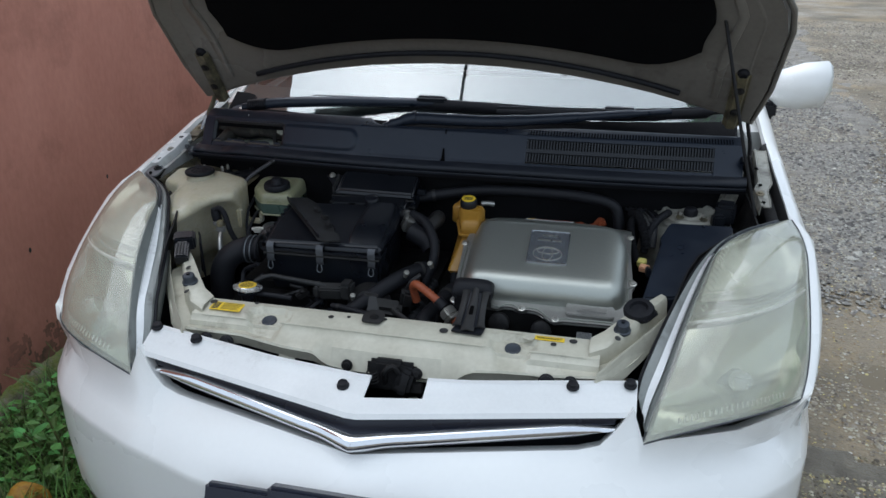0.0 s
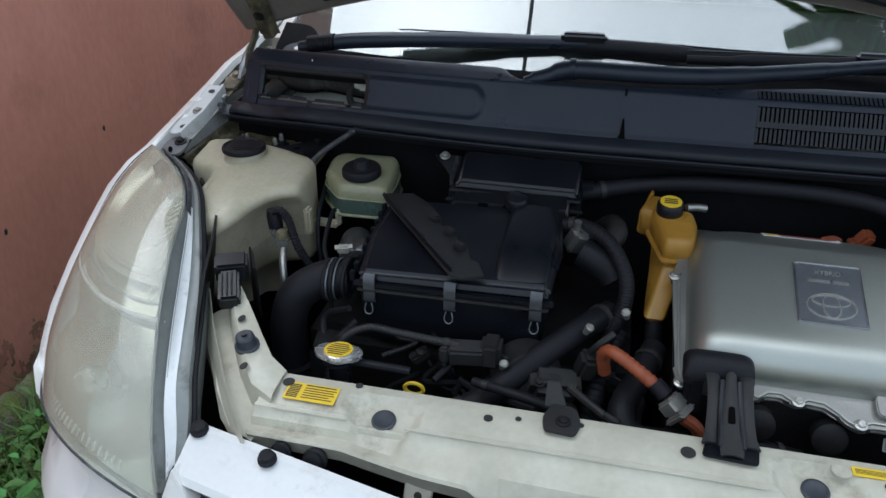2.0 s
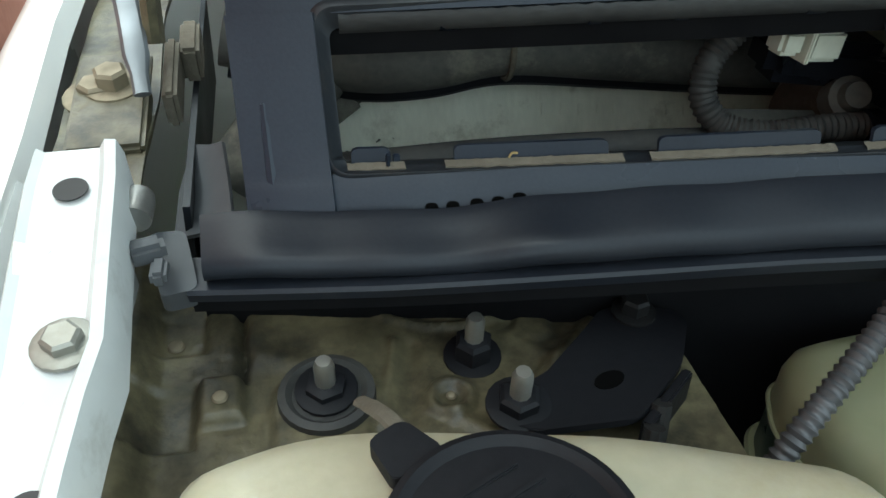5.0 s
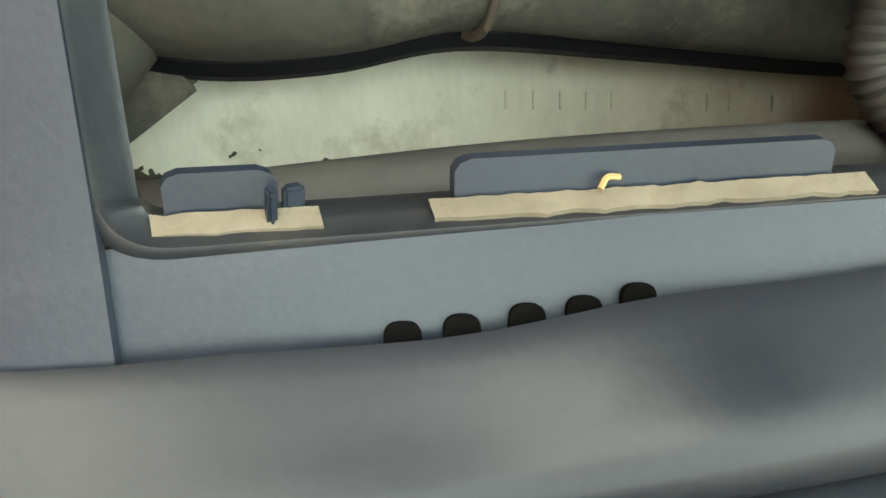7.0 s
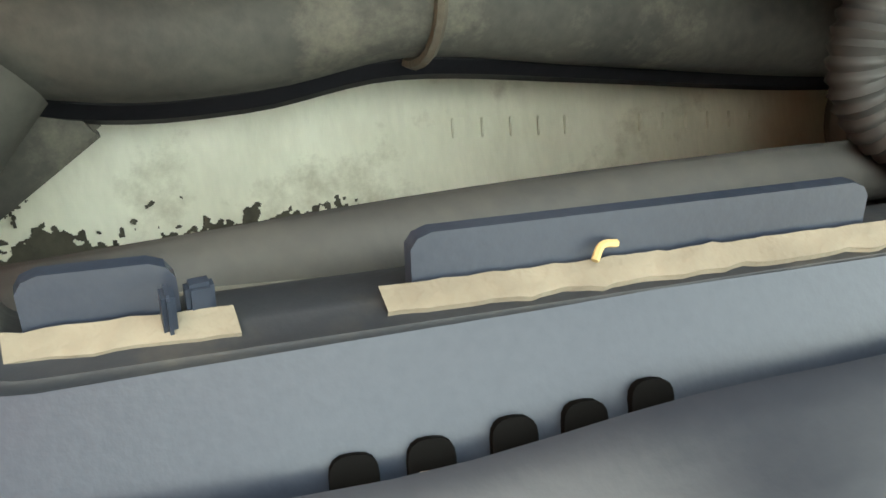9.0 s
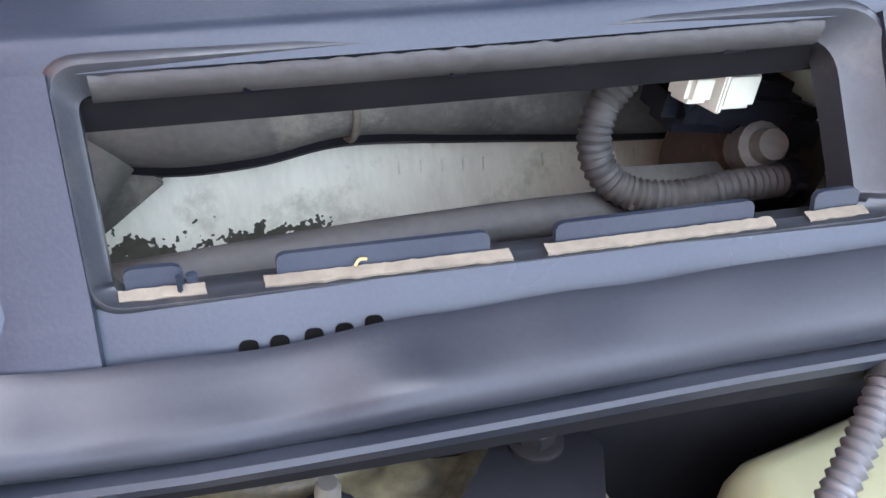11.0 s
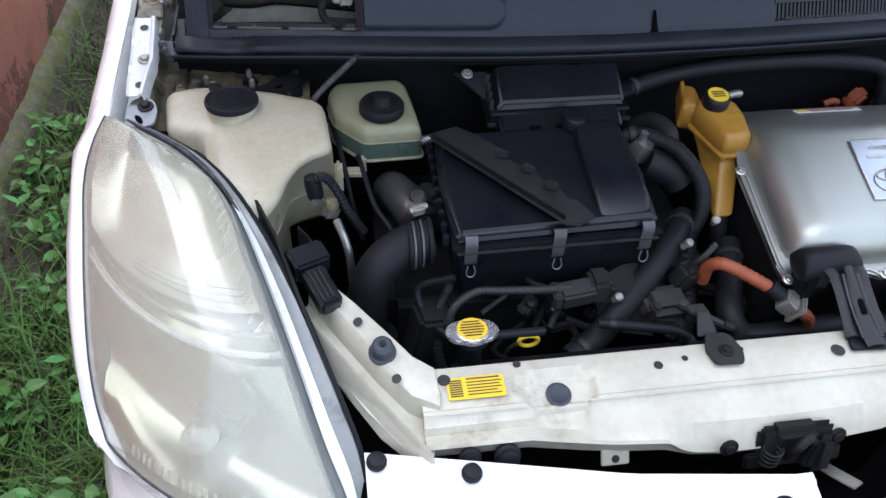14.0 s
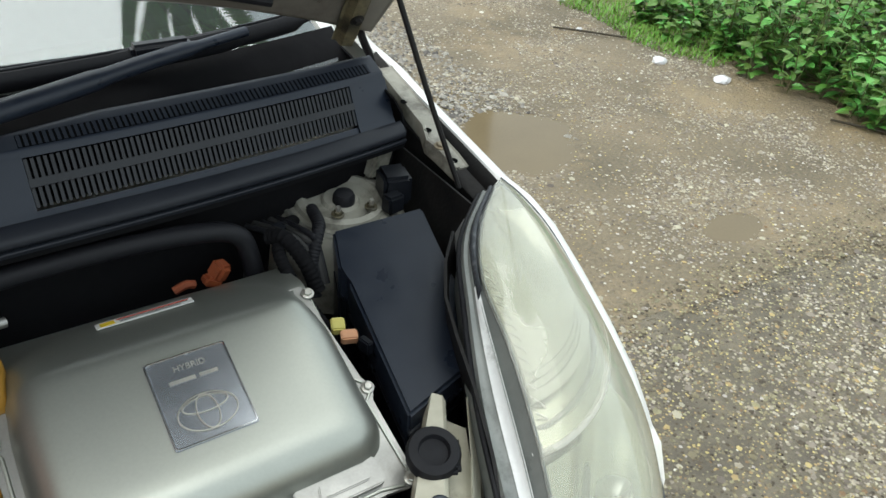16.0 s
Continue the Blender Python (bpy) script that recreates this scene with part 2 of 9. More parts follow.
def glass(name, tint, rough=0.02, haze=None, amount=0.0, scale=6.0, ior=1.45):
    m = bpy.data.materials.new(name)
    m.use_nodes = True
    nt = m.node_tree
    b = nt.nodes["Principled BSDF"]
    b.inputs["Base Color"].default_value = (*tint, 1)
    b.inputs["Roughness"].default_value = rough
    b.inputs["Transmission Weight"].default_value = 1.0
    b.inputs["IOR"].default_value = ior
    if haze:
        out = nt.nodes["Material Output"]
        d = nt.nodes.new("ShaderNodeBsdfPrincipled")
        d.inputs["Roughness"].default_value = 0.38
        d.inputs["Coat Weight"].default_value = 1.0
        d.inputs["Coat Roughness"].default_value = 0.10
        tc = nt.nodes.new("ShaderNodeTexCoord")
        n = nt.nodes.new("ShaderNodeTexNoise")
        n.inputs["Scale"].default_value, n.inputs["Detail"].default_value = scale, 2
        nt.links.new(tc.outputs["Object"], n.inputs["Vector"])
        r = nt.nodes.new("ShaderNodeMapRange")
        r.inputs["From Min"].default_value, r.inputs["From Max"].default_value = 0.3, 0.7
        r.inputs["To Min"].default_value, r.inputs["To Max"].default_value = amount - 0.09, amount + 0.09
        nt.links.new(n.outputs[0], r.inputs["Value"])
        c = nt.nodes.new("ShaderNodeMix")
        c.data_type = "RGBA"
        c.inputs[6].default_value, c.inputs[7].default_value = (*haze, 1), (*[v * 0.8 for v in haze], 1)
        nt.links.new(n.outputs[0], c.inputs[0])
        nt.links.new(c.outputs[2], d.inputs["Base Color"])
        x = nt.nodes.new("ShaderNodeMixShader")
        nt.links.new(r.outputs[0], x.inputs[0])
        nt.links.new(b.outputs[0], x.inputs[1])
        nt.links.new(d.outputs[0], x.inputs[2])
        nt.links.new(x.outputs[0], out.inputs["Surface"])
    return m


M_LENS = glass("hazed_lamp_lens", (0.92, 0.93, 0.86), 0.03, haze=(0.60, 0.605, 0.50), amount=0.29)
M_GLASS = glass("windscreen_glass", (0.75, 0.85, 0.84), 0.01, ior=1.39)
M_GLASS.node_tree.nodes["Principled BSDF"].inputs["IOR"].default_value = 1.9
M_WATER = mat("muddy_water", (0.150, 0.118, 0.070), (0.115, 0.090, 0.055), rough=0.10, rvar=0.02, scale=3, bump=0.02, spec=0.25)


# mesh helpers: all geometry is given in world coordinates
def link(name, bm, material, smooth=35):
    bmesh.ops.recalc_face_normals(bm, faces=bm.faces)
    me = bpy.data.meshes.new(name)
    bm.to_mesh(me)
    bm.free()
    me.materials.append(material)
    if smooth:
        me.shade_smooth()
        me.set_sharp_from_angle(angle=radians(smooth))
    return new(name, me)


def part(name, bm, material, parent, label="", smooth=35):
    ob = link(name, bm, material, smooth)
    ob.parent = parent
    if parent.type == "EMPTY":
        ob.matrix_parent_inverse = Matrix.Translation(-parent.location)
    if label:
        ob["label"] = label
    return ob


def thing(name, base, label, category, group="", kind=""):
    ob = new(name)
    ob.location = base
    ob.empty_display_size = 0.05
    return tagged(ob, label, category, group, kind)


def single(name, bm, material, label, category, group="", kind="", smooth=35):
    return tagged(link(name, bm, material, smooth), label, category, group, kind)


def join(*bms):
    out = bmesh.new()
    for b in bms:
        me = bpy.data.meshes.new("tmp")
        b.to_mesh(me)
        b.free()
        out.from_mesh(me)
        bpy.data.meshes.remove(me)
    return out


def moved(bm, m):
    bm.transform(m)
    return bm


def rbox(c, size, bevel=0.004, rot=(0, 0, 0), seg=2):
    bm = bmesh.new()
    bmesh.ops.create_cube(bm, size=1, matrix=Matrix.Diagonal((*size, 1)))
    if bevel:
        bmesh.ops.bevel(bm, geom=bm.edges[:], offset=bevel, segments=seg, affect="EDGES", clamp_overlap=True)
    return moved(bm, pose(*c, *rot))


def wedge(bottom, top, bevel=0.004, seg=2):
    """A block from two quads of corners, in turn."""
    bm = bmesh.new()
    a = [bm.verts.new(p) for p in bottom]
    b = [bm.verts.new(p) for p in top]
    n = len(a)
    bm.faces.new(a[::-1])
    bm.faces.new(b)
    for i in range(n):
        bm.faces.new((a[i], a[(i + 1) % n], b[(i + 1) % n], b[i]))
    if bevel:
        bmesh.ops.bevel(bm, geom=bm.edges[:], offset=bevel, segments=seg, affect="EDGES", clamp_overlap=True)
    return bm


def loft(rings, closed=True, caps=True):
    bm = bmesh.new()
    vs = [[bm.verts.new(p) for p in r] for r in rings]
    n = len(rings[0])
    for a, b in zip(vs, vs[1:]):
        for i in range(n if closed else n - 1):
            j = (i + 1) % n
            bm.faces.new((a[i], a[j], b[j], b[i]))
    if caps and closed:
        bm.faces.new(vs[0][::-1])
        bm.faces.new(vs[-1])
    return bm


def sheet(rows, thick=0.0):
    """A surface through rows of points; thick: given a back at that depth."""
    bm = loft(rows, closed=False)
    if thick:
        bmesh.ops.recalc_face_normals(bm, faces=bm.faces)
        bmesh.ops.solidify(bm, geom=bm.faces[:], thickness=thick)
    return bm


def smooth_line(pts, n=6):
    pts = [Vector(p) for p in pts]
    if len(pts) < 3:
        return pts
    ext = [2 * pts[0] - pts[1]] + pts + [2 * pts[-1] - pts[-2]]
    out = []
    for i in range(1, len(ext) - 2):
        a, b, c, d = ext[i - 1 : i + 3]
        for k in range(n):
            t = k / n
            out.append(0.5 * (2 * b + (c - a) * t + (2 * a - 5 * b + 4 * c - d) * t * t + (3 * b - a - 3 * c + d) * t ** 3))
    return out + [pts[-1]]


def tube(pts, r, sides=12, n=6, rib=0.0, pitch=0.008, flat=1.0):
    """A hose along points; rib: depth of its corrugation."""
    line = smooth_line(pts, n)
    if rib:
        dense, run = [line[0]], 0.0
        for a, b in zip(line, line[1:]):
            k = max(1, int((b - a).length / (pitch / 4)))
            dense += [a.lerp(b, (i + 1) / k) for i in range(k)]
        line = dense
    rings, up, run = [], None, 0.0
    for i, p in enumerate(line):
        d = (line[min(i + 1, len(line) - 1)] - line[max(i - 1, 0)]).normalized()
        if up is None:
            up = Vector((0, 0, 1)) if abs(d.z) < 0.9 else Vector((1, 0, 0))
        side = d.cross(up).normalized()
        up = side.cross(d).normalized()
        if i:
            run += (p - line[i - 1]).length
        rad = r[min(int(i / max(1, len(line) - 1) * (len(r) - 1) + 0.5), len(r) - 1)] if isinstance(r, (list, tuple)) else r
        if rib:
            rad += rib * (0.5 + 0.5 * math.cos(2 * math.pi * run / pitch))
        rings.append([p + rad * (math.cos(a) * side + flat * math.sin(a) * up) for a in (2 * math.pi * k / sides for k in range(sides))])
    return loft(rings)


def lathe(profile, m=None, sides=24):
    """Turned about z: profile of (radius, height), closed by its ends."""
    rings = [[(r * math.cos(2 * math.pi * k / sides), r * math.sin(2 * math.pi * k / sides), z) for k in range(sides)] for r, z in profile]
    bm = loft(rings)
    return moved(bm, m) if m else bm


def axis(p, d, spin=0):
    """A pose at p whose z runs along d."""
    return Matrix.Translation(p) @ Vector(d).to_track_quat("Z", "Y").to_matrix().to_4x4() @ Matrix.Rotation(radians(spin), 4, "Z")


def prism(outline, depth, m, bevel=0.0, seg=2):
    """An outline in the xy plane of m, pulled down along its -z."""
    bm = wedge([(x, y, -depth) for x, y in outline], [(x, y, 0) for x, y in outline], bevel, seg)
    return moved(bm, m)


def rounded(w, h, r, n=4):
    out = []
    for cx, cy, a0 in ((w / 2 - r, h / 2 - r, 0), (-w / 2 + r, h / 2 - r, 90), (-w / 2 + r, -h / 2 + r, 180), (w / 2 - r, -h / 2 + r, 270)):
        out += [(cx + r * math.cos(radians(a0 + 90 * k / n)), cy + r * math.sin(radians(a0 + 90 * k / n))) for k in range(n + 1)]
    return out


def fillet(poly, r, n=5):
    """A closed outline of (x, y) with its corners rounded; r: one radius, or one a corner."""
    out, m = [], len(poly)
    for i in range(m):
        p, a, b = Vector(poly[i]), Vector(poly[i - 1]), Vector(poly[(i + 1) % m])
        rad = r[i] if isinstance(r, (list, tuple)) else r
        d0, d1 = min(rad, 0.45 * (a - p).length), min(rad, 0.45 * (b - p).length)
        p0, p1 = p + (a - p).normalized() * d0, p + (b - p).normalized() * d1
        for k in range(n + 1):
            t = k / n
            out.append((1 - t) ** 2 * p0 + 2 * t * (1 - t) * p + t * t * p1)
    return out


def shrink(poly, d):
    """An outline moved inwards by d, corner by corner."""
    area = sum(poly[i - 1][0] * poly[i][1] - poly[i][0] * poly[i - 1][1] for i in range(len(poly)))
    sg, out = (1 if area > 0 else -1), []
    for i in range(len(poly)):
        p, a, b = Vector(poly[i]), Vector(poly[i - 1]), Vector(poly[(i + 1) % len(poly)])
        e0, e1 = (p - a).normalized(), (b - p).normalized()
        n0, n1 = Vector((-e0.y, e0.x)) * sg, Vector((-e1.y, e1.x)) * sg
        h = n0 + n1
        out.append(tuple(p + h * (d / max(0.4, 0.5 * h.length_squared))))
    return out


def disc_clip(p, r, d=(0, -0.2, 1), h=0.008):
    return lathe([(r * 1.25, 0), (r * 1.25, h * 0.3), (r, h * 0.45), (r * 0.95, h * 0.9), (r * 0.6, h), (0.0005, h)], axis(p, d), 16)


def hexbolt(p, d, r=0.006, h=0.006, washer=1.7):
    return join(lathe([(r * washer, 0), (r * washer, 0.0015), (r * washer * 0.9, 0.002)], axis(p, d), 18),
                lathe([(r, 0.001), (r, h * 0.85), (r * 0.8, h), (0.0004, h)], axis(p, d, 15), 6))


def mirror_x(bm):
    moved(bm, Matrix.Diagonal((-1, 1, 1, 1)))
    bmesh.ops.reverse_faces(bm, faces=bm.faces)
    return bm


# the car: its middle line is x = 0, its nose looks to -y
car = thing("car", (0, 2.2, 0), "white hatchback car parked with its hood propped open", "car")


def seg(a, b, n):
    return [float(v) for v in np.linspace(a, b, n)]


def lerp_tab(x, xs, ys):
    return float(np.interp(x, xs, ys))


HALF = [0, 0.08, 0.16, 0.24, 0.32, 0.40, 0.44, 0.465, 0.49, 0.51, 0.56, 0.62, 0.68, 0.74, 0.785, 0.819, 0.84, 0.852, 0.86]


def bumper_column(x):
    a = abs(x)
    top_y = lerp_tab(a, [0, 0.465, 0.49, 0.51, 0.68, 0.785, 0.819, 0.84, 0.86], [0.262, 0.372, 0.385, 0.372, 0.444, 0.515, 0.557, 0.62, 0.74])
    top_z = lerp_tab(a, [0, 0.40, 0.44, 0.465, 0.49, 0.505, 0.51, 0.68, 0.819, 0.86], [0.700, 0.706, 0.716, 0.748, 0.786, 0.78, 0.730, 0.733, 0.751, 0.76])
    out = [(x, top_y + 0.03, top_z - 0.012), (x, top_y, top_z)]
    for z, ys in ((0.685, [0.238, 0.30, 0.36, 0.43, 0.505, 0.60, 0.745]), (0.655, [0.205, 0.265, 0.33, 0.398, 0.468, 0.57, 0.72]),
                  (0.616, [0.172, 0.235, 0.303, 0.37, 0.438, 0.53, 0.66]), (0.610, [0.1695, 0.2325, 0.3005, 0.3675, 0.4355, 0.5275, 0.657]), (0.600, [0.1690, 0.2320, 0.3000, 0.3670, 0.4350, 0.5265, 0.655]), (0.55, [0.1680, 0.2310, 0.2990, 0.3665, 0.4340, 0.5250, 0.650]),
                  (0.47, [0.166, 0.230, 0.298, 0.366, 0.433, 0.523, 0.645]), (0.38, [0.166, 0.231, 0.299, 0.368, 0.438, 0.530, 0.66]),
                  (0.28, [0.165, 0.23, 0.31, 0.39, 0.48, 0.60, 0.765]), (0.21, [0.20, 0.265, 0.34, 0.42, 0.51, 0.63, 0.77])):
        zz = min(z, top_z - 0.02 - 0.01 * (0.685 - z) / 0.1)
        out.append((x, lerp_tab(a, [0, 0.3, 0.5, 0.65, 0.76, 0.83, 0.86], ys), zz))
    return out


xs = [-x for x in HALF[:0:-1]] + HALF
part("bumper", sheet([bumper_column(x) for x in xs], 0.004), M_WHITE, car, "white bumper with a sharp crease below the lamps", smooth=50)

# the grille slot: dark back, chrome bar, white cover panel with its clips
part("grille_opening", sheet([[(x, 0.290 + 0.22 * abs(x), 0.766), (x, 0.33 + 0.2 * abs(x), 0.75), (x, 0.33 + 0.2 * abs(x), 0.66)] for x in np.linspace(-0.47, 0.47, 25)], 0.003), M_BLACK, car, "dark grille slot")


def chrome_ring(x):
    a = abs(x)
    y, z, w = 0.258 + 0.262 * a - 0.012 * math.exp(-((a / 0.05) ** 2)), 0.727 + 0.05 * max(0, a - 0.1), 1 - 0.75 * max(0, (a - 0.38) / 0.085)
    return [(x, y + 0.030, z + 0.014 * w), (x, y + 0.012, z + 0.016 * w), (x, y + 0.002, z + 0.008 * w), (x, y, z - 0.002 * w), (x, y + 0.004, z - 0.010 * w), (x, y + 0.02, z - 0.014 * w)]


part("grille_bar", loft([chrome_ring(x) for x in np.linspace(-0.463, 0.463, 61)]), M_CHROME, car, "V-shaped chrome grille bar, scuffed at its tip", smooth=60)
# dark reflection above the chrome bar, put in as blue-black
part("bar_reflection", sheet([[(x, 0.284 + 0.237 * abs(x), 0.772), (x, 0.277 + 0.237 * abs(x), 0.764), (x, 0.274 + 0.250 * abs(x), 0.752), (x, 0.272 + 0.262 * abs(x), 0.738 + 0.05 * max(0, abs(x) - 0.1))] for x in np.linspace(-0.462, 0.462, 61)], 0.002), M_PLATE, car, "glossy blue-black slope above the grille bar, painting its dark reflection", smooth=60)
part("plate_frame", join(rbox((0, 0.158, 0.600), (0.50, 0.024, 0.135), 0.006, (-24, 0, 0)), rbox((0.02, 0.178, 0.668), (0.29, 0.030, 0.026), 0.006, (-24, 0, 0))), M_PLATE, car, "empty dark number plate frame")


def panel_row(x, y_back):
    f = 0.268 + 0.235 * abs(x)
    b = y_back
    return [(x, f + 0.012, 0.768), (x, f, 0.776), (x, f + 0.006, 0.784), (x, f + (b - f) * 0.20, 0.7872), (x, f + (b - f) * 0.40, 0.7908), (x, f + (b - f) * 0.46, 0.7932), (x, f + (b - f) * 0.60, 0.7968),
            (x, b - 0.014, 0.803), (x, b - 0.010, 0.807), (x, b, 0.808), (x, b, 0.800)]


def back_y(x):
    return lerp_tab(abs(x), [0, 0.2, 0.38, 0.5], [0.366, 0.392, 0.432, 0.458])


cover = join(sheet([panel_row(x, back_y(x)) for x in np.linspace(-0.497, 0.010, 24)], 0.003),
             sheet([panel_row(x, back_y(x))[:6] + [(x, 0.275 + 0.235 * x + (back_y(x) - 0.268 - 0.235 * x) * 0.46, 0.784)] for x in np.linspace(0.010, 0.116, 8)], 0.003),
             sheet([panel_row(x, back_y(x)) for x in np.linspace(0.116, 0.497, 20)], 0.003))
cover_panel = part("grille_cover", cover, M_COVER, car, "scuffed white plastic radiator cover panel", smooth=30)
for p in ((-0.484, 0.444, 0.806), (-0.379, 0.416, 0.806), (-0.036, 0.336, 0.797), (0.381, 0.416, 0.804), (0.484, 0.440, 0.806)):
    part("clip", disc_clip(p, 0.0095, (0, -0.15, 1), 0.012), M_RUBBER, cover_panel, "black push clip")

# headlights, fenders and their inner rails, one side drawn and mirrored
IN = [(0.512, 0.372, 0.732), (0.524, 0.396, 0.780), (0.541, 0.432, 0.818), (0.576, 0.533, 0.898), (0.612, 0.645, 0.945), (0.646, 0.750, 0.963), (0.712, 0.846, 0.968), (0.802, 0.932, 0.968)]
EDGE = [(0.508, 0.392, 0.752), (0.518, 0.429, 0.790), (0.538, 0.475, 0.834), (0.558, 0.536, 0.864), (0.593, 0.641, 0.912), (0.634, 0.740, 0.954), (0.694, 0.839, 0.965), (0.793, 0.932, 0.967)]
LIP = [(0.497, 0.420, 0.775), (0.505, 0.456, 0.815), (0.520, 0.495, 0.846), (0.535, 0.538, 0.866), (0.568, 0.628, 0.902), (0.617, 0.732, 0.946), (0.681, 0.838, 0.961), (0.785, 0.936, 0.965)]
OUT = [(0.806, 0.549, 0.752), (0.818, 0.588, 0.783), (0.825, 0.634, 0.820), (0.831, 0.702, 0.860), (0.835, 0.775, 0.898), (0.838, 0.845, 0.930), (0.830, 0.900, 0.953), (0.818, 0.942, 0.966)]


def lamp_surface(u, k, inset=0.0):
    """u: 0 at the inner edge, 1 at the outer; k: 0 to 1 from the bottom to the tip."""
    i, o = curve_at(IN, k), curve_at(OUT, k)
    p = i.lerp(o, u)
    bulge = 4 * u * (1 - u) * (1.22 - 0.44 * u)
    w = (o - i).length
    n = Vector((0.35 + 0.35 * (u - 0.5), -0.62, 0.60)).normalized()
    return p + n * (bulge * w * 0.17 - inset)


def curve_at(pts, k):
    line = smooth_line(pts, 6)
    f = k * (len(line) - 1)
    i = min(int(f), len(line) - 2)
    return line[i].lerp(line[i + 1], f - i)


def side(bm, s):
    return bm if s > 0 else mirror_x(bm)


def k_div(u):
    """Where the bright rib crosses the lamp."""
    return 0.43 - 0.10 * u + 0.22 * u * u


for s in (1, -1):
    us, ks = np.linspace(0, 1, 13), np.linspace(0, 1, 22)
    lamp = part("headlight", side(sheet([[lamp_surface(u, k, 0.085 * min(1, 6 * u, 6 * (1 - u)) * min(1, 8 * (1 - k), 0.3 + 5 * k)) for u in us] for k in ks]), s), M_BEZEL, car, "hazed headlight with yellowed lens")
    lens = part("lens", side(sheet([[lamp_surface(u, k) for u in us] for k in ks], 0.003), s), M_LENS, lamp, "hazed yellowed plastic lens", smooth=60)
    lens.visible_shadow = False
    # upper chamber: bright shallow reflector
    upper = []
    for v in np.linspace(0, 1, 12):
        row = []
        for u in np.linspace(0.05, 0.95, 15):
            k = k_div(u) + 0.06 + (0.955 - k_div(u) - 0.06) * v
            e = min(1, 5 * (u - 0.05), 5 * (0.95 - u), 6 * v, 5 * (1 - v))
            row.append(lamp_surface(u, k, 0.010 + 0.040 * math.sin(0.5 * math.pi * max(0, e))))
        upper.append(row)
    part("upper_reflector", side(sheet(upper, 0.002), s), M_REFL, lamp, "bright silvered reflector", smooth=60)
    # lower chamber: wide grey bowl with the bulb's well
    bowl = []
    for v in np.linspace(0, 1, 14):
        row = []
        for u in np.linspace(0.04, 0.96, 17):
            k = 0.03 + (k_div(u) - 0.045) * v
            r = min(1.0, math.hypot((u - 0.5) / 0.5, (v - 0.55) / 0.55))
            row.append(lamp_surface(u, k, 0.012 + 0.075 * (1 - r ** 2.2)))
        bowl.append(row)
    part("lower_reflector", side(sheet(bowl, 0.002), s), M_BOWL, lamp, "grey bowl reflector", smooth=60)
    for k0, inset, r, m in ((0.0, 0.007, 0.0042, M_PRINTW), (0.026, 0.016, 0.0035, M_BEZEL)):
        rib = [lamp_surface(u, k_div(u) + k0, inset + 0.012 * (u < 0.05 or u > 0.95)) for u in np.linspace(0.02, 0.98, 16)]
        part("divider", side(tube(rib, r, 8, 2), s), m, lamp, "thin white rib across the lamp" if k0 == 0 else "")
    part("shelf", side(sheet([[lamp_surface(u, k_div(u) + 0.004, 0.008), lamp_surface(u, k_div(u) + 0.03, 0.018), lamp_surface(u, k_div(u) + 0.055, 0.024)] for u in np.linspace(0.04, 0.96, 14)], 0.003), s), M_BOWL, lamp)
    for i in range(4):
        part("groove", side(tube([lamp_surface(u, k_div(u) + 0.062 + 0.011 * i, 0.017) for u in np.linspace(0.06, 0.62, 14)], 0.0006, 6, 1), s), M_BEZEL, lamp)
    for i in range(14):
        k = 0.46 + 0.020 * i
        part("flute", side(tube([lamp_surface(0.055, k + 0.012, 0.012), lamp_surface(0.10, k - 0.004, 0.017), lamp_surface(0.125, k - 0.016, 0.021)], 0.0013, 6, 1), s), M_PRINTW, lamp)
    rim = [lamp_surface(0.0, k) for k in (0.06, 0.03)] + [lamp_surface(u, 0.0) + Vector((0, -0.001, -0.001)) for u in np.linspace(0, 1, 14)] + [lamp_surface(1.0, k) for k in np.linspace(0.03, 1.0, 24)]
    part("gasket", side(tube(rim, 0.0018, 6, 1), s), M_LAMPRUB, lamp)
    for i in range(22):
        u = 0.16 + 0.030 * i
        part("tooth", side(tube([lamp_surface(u, 0.055, 0.006), lamp_surface(u, 0.085, 0.012)], 0.0016, 6, 1), s), M_PRINTW, lamp)
    bulb = lamp_surface(0.52, 0.22, 0.070)
    part("bulb_shield", side(lathe([(0.0005, 0), (0.016, 0.002), (0.020, 0.010), (0.019, 0.028), (0.015, 0.034), (0.0005, 0.036)], axis(bulb, (0.25, -0.80, 0.45)), 20), s), M_TRIM, lamp, "silver bulb shield")
    # strip beside the lens: grey channel, bright edge, rubber lip
    groove, bright, outer = [], [], []
    for k in np.linspace(0.05, 0.985, 34):
        p, e, o = curve_at(IN, k), curve_at(EDGE, k), curve_at(LIP, k)
        a, b = e.lerp(p, 0.36), e.lerp(o, 0.30)
        groove.append([p + Vector((0.002, 0, 0.001)), p.lerp(a, 0.35) + Vector((0, 0.003, -0.008)), p.lerp(a, 0.8) + Vector((0, 0.003, -0.008)), a])
        if k < 0.75:
            bright.append([a + Vector((0, 0, -0.004)), a + Vector((0, 0, 0.001)), e + Vector((0, -0.001, 0.0025)), b + Vector((0, 0, 0.001)), b + Vector((0, 0, -0.004))])
        outer.append([b, b.lerp(o, 0.3) + Vector((0, 0, -0.003)), o, o + Vector((-0.003, 0.005, -0.012)), o + Vector((-0.003, 0.008, -0.06))])
    part("bezel", side(sheet(groove, 0.002), s), M_CHANNEL, lamp, "grey channel beside the lens", smooth=60)
    part("bright_edge", side(sheet(bright, 0.001), s), M_EDGE, lamp, "white edge strip", smooth=60)
    part("outer_strip", side(sheet(outer, 0.002), s), M_CHANNEL, lamp, smooth=60)
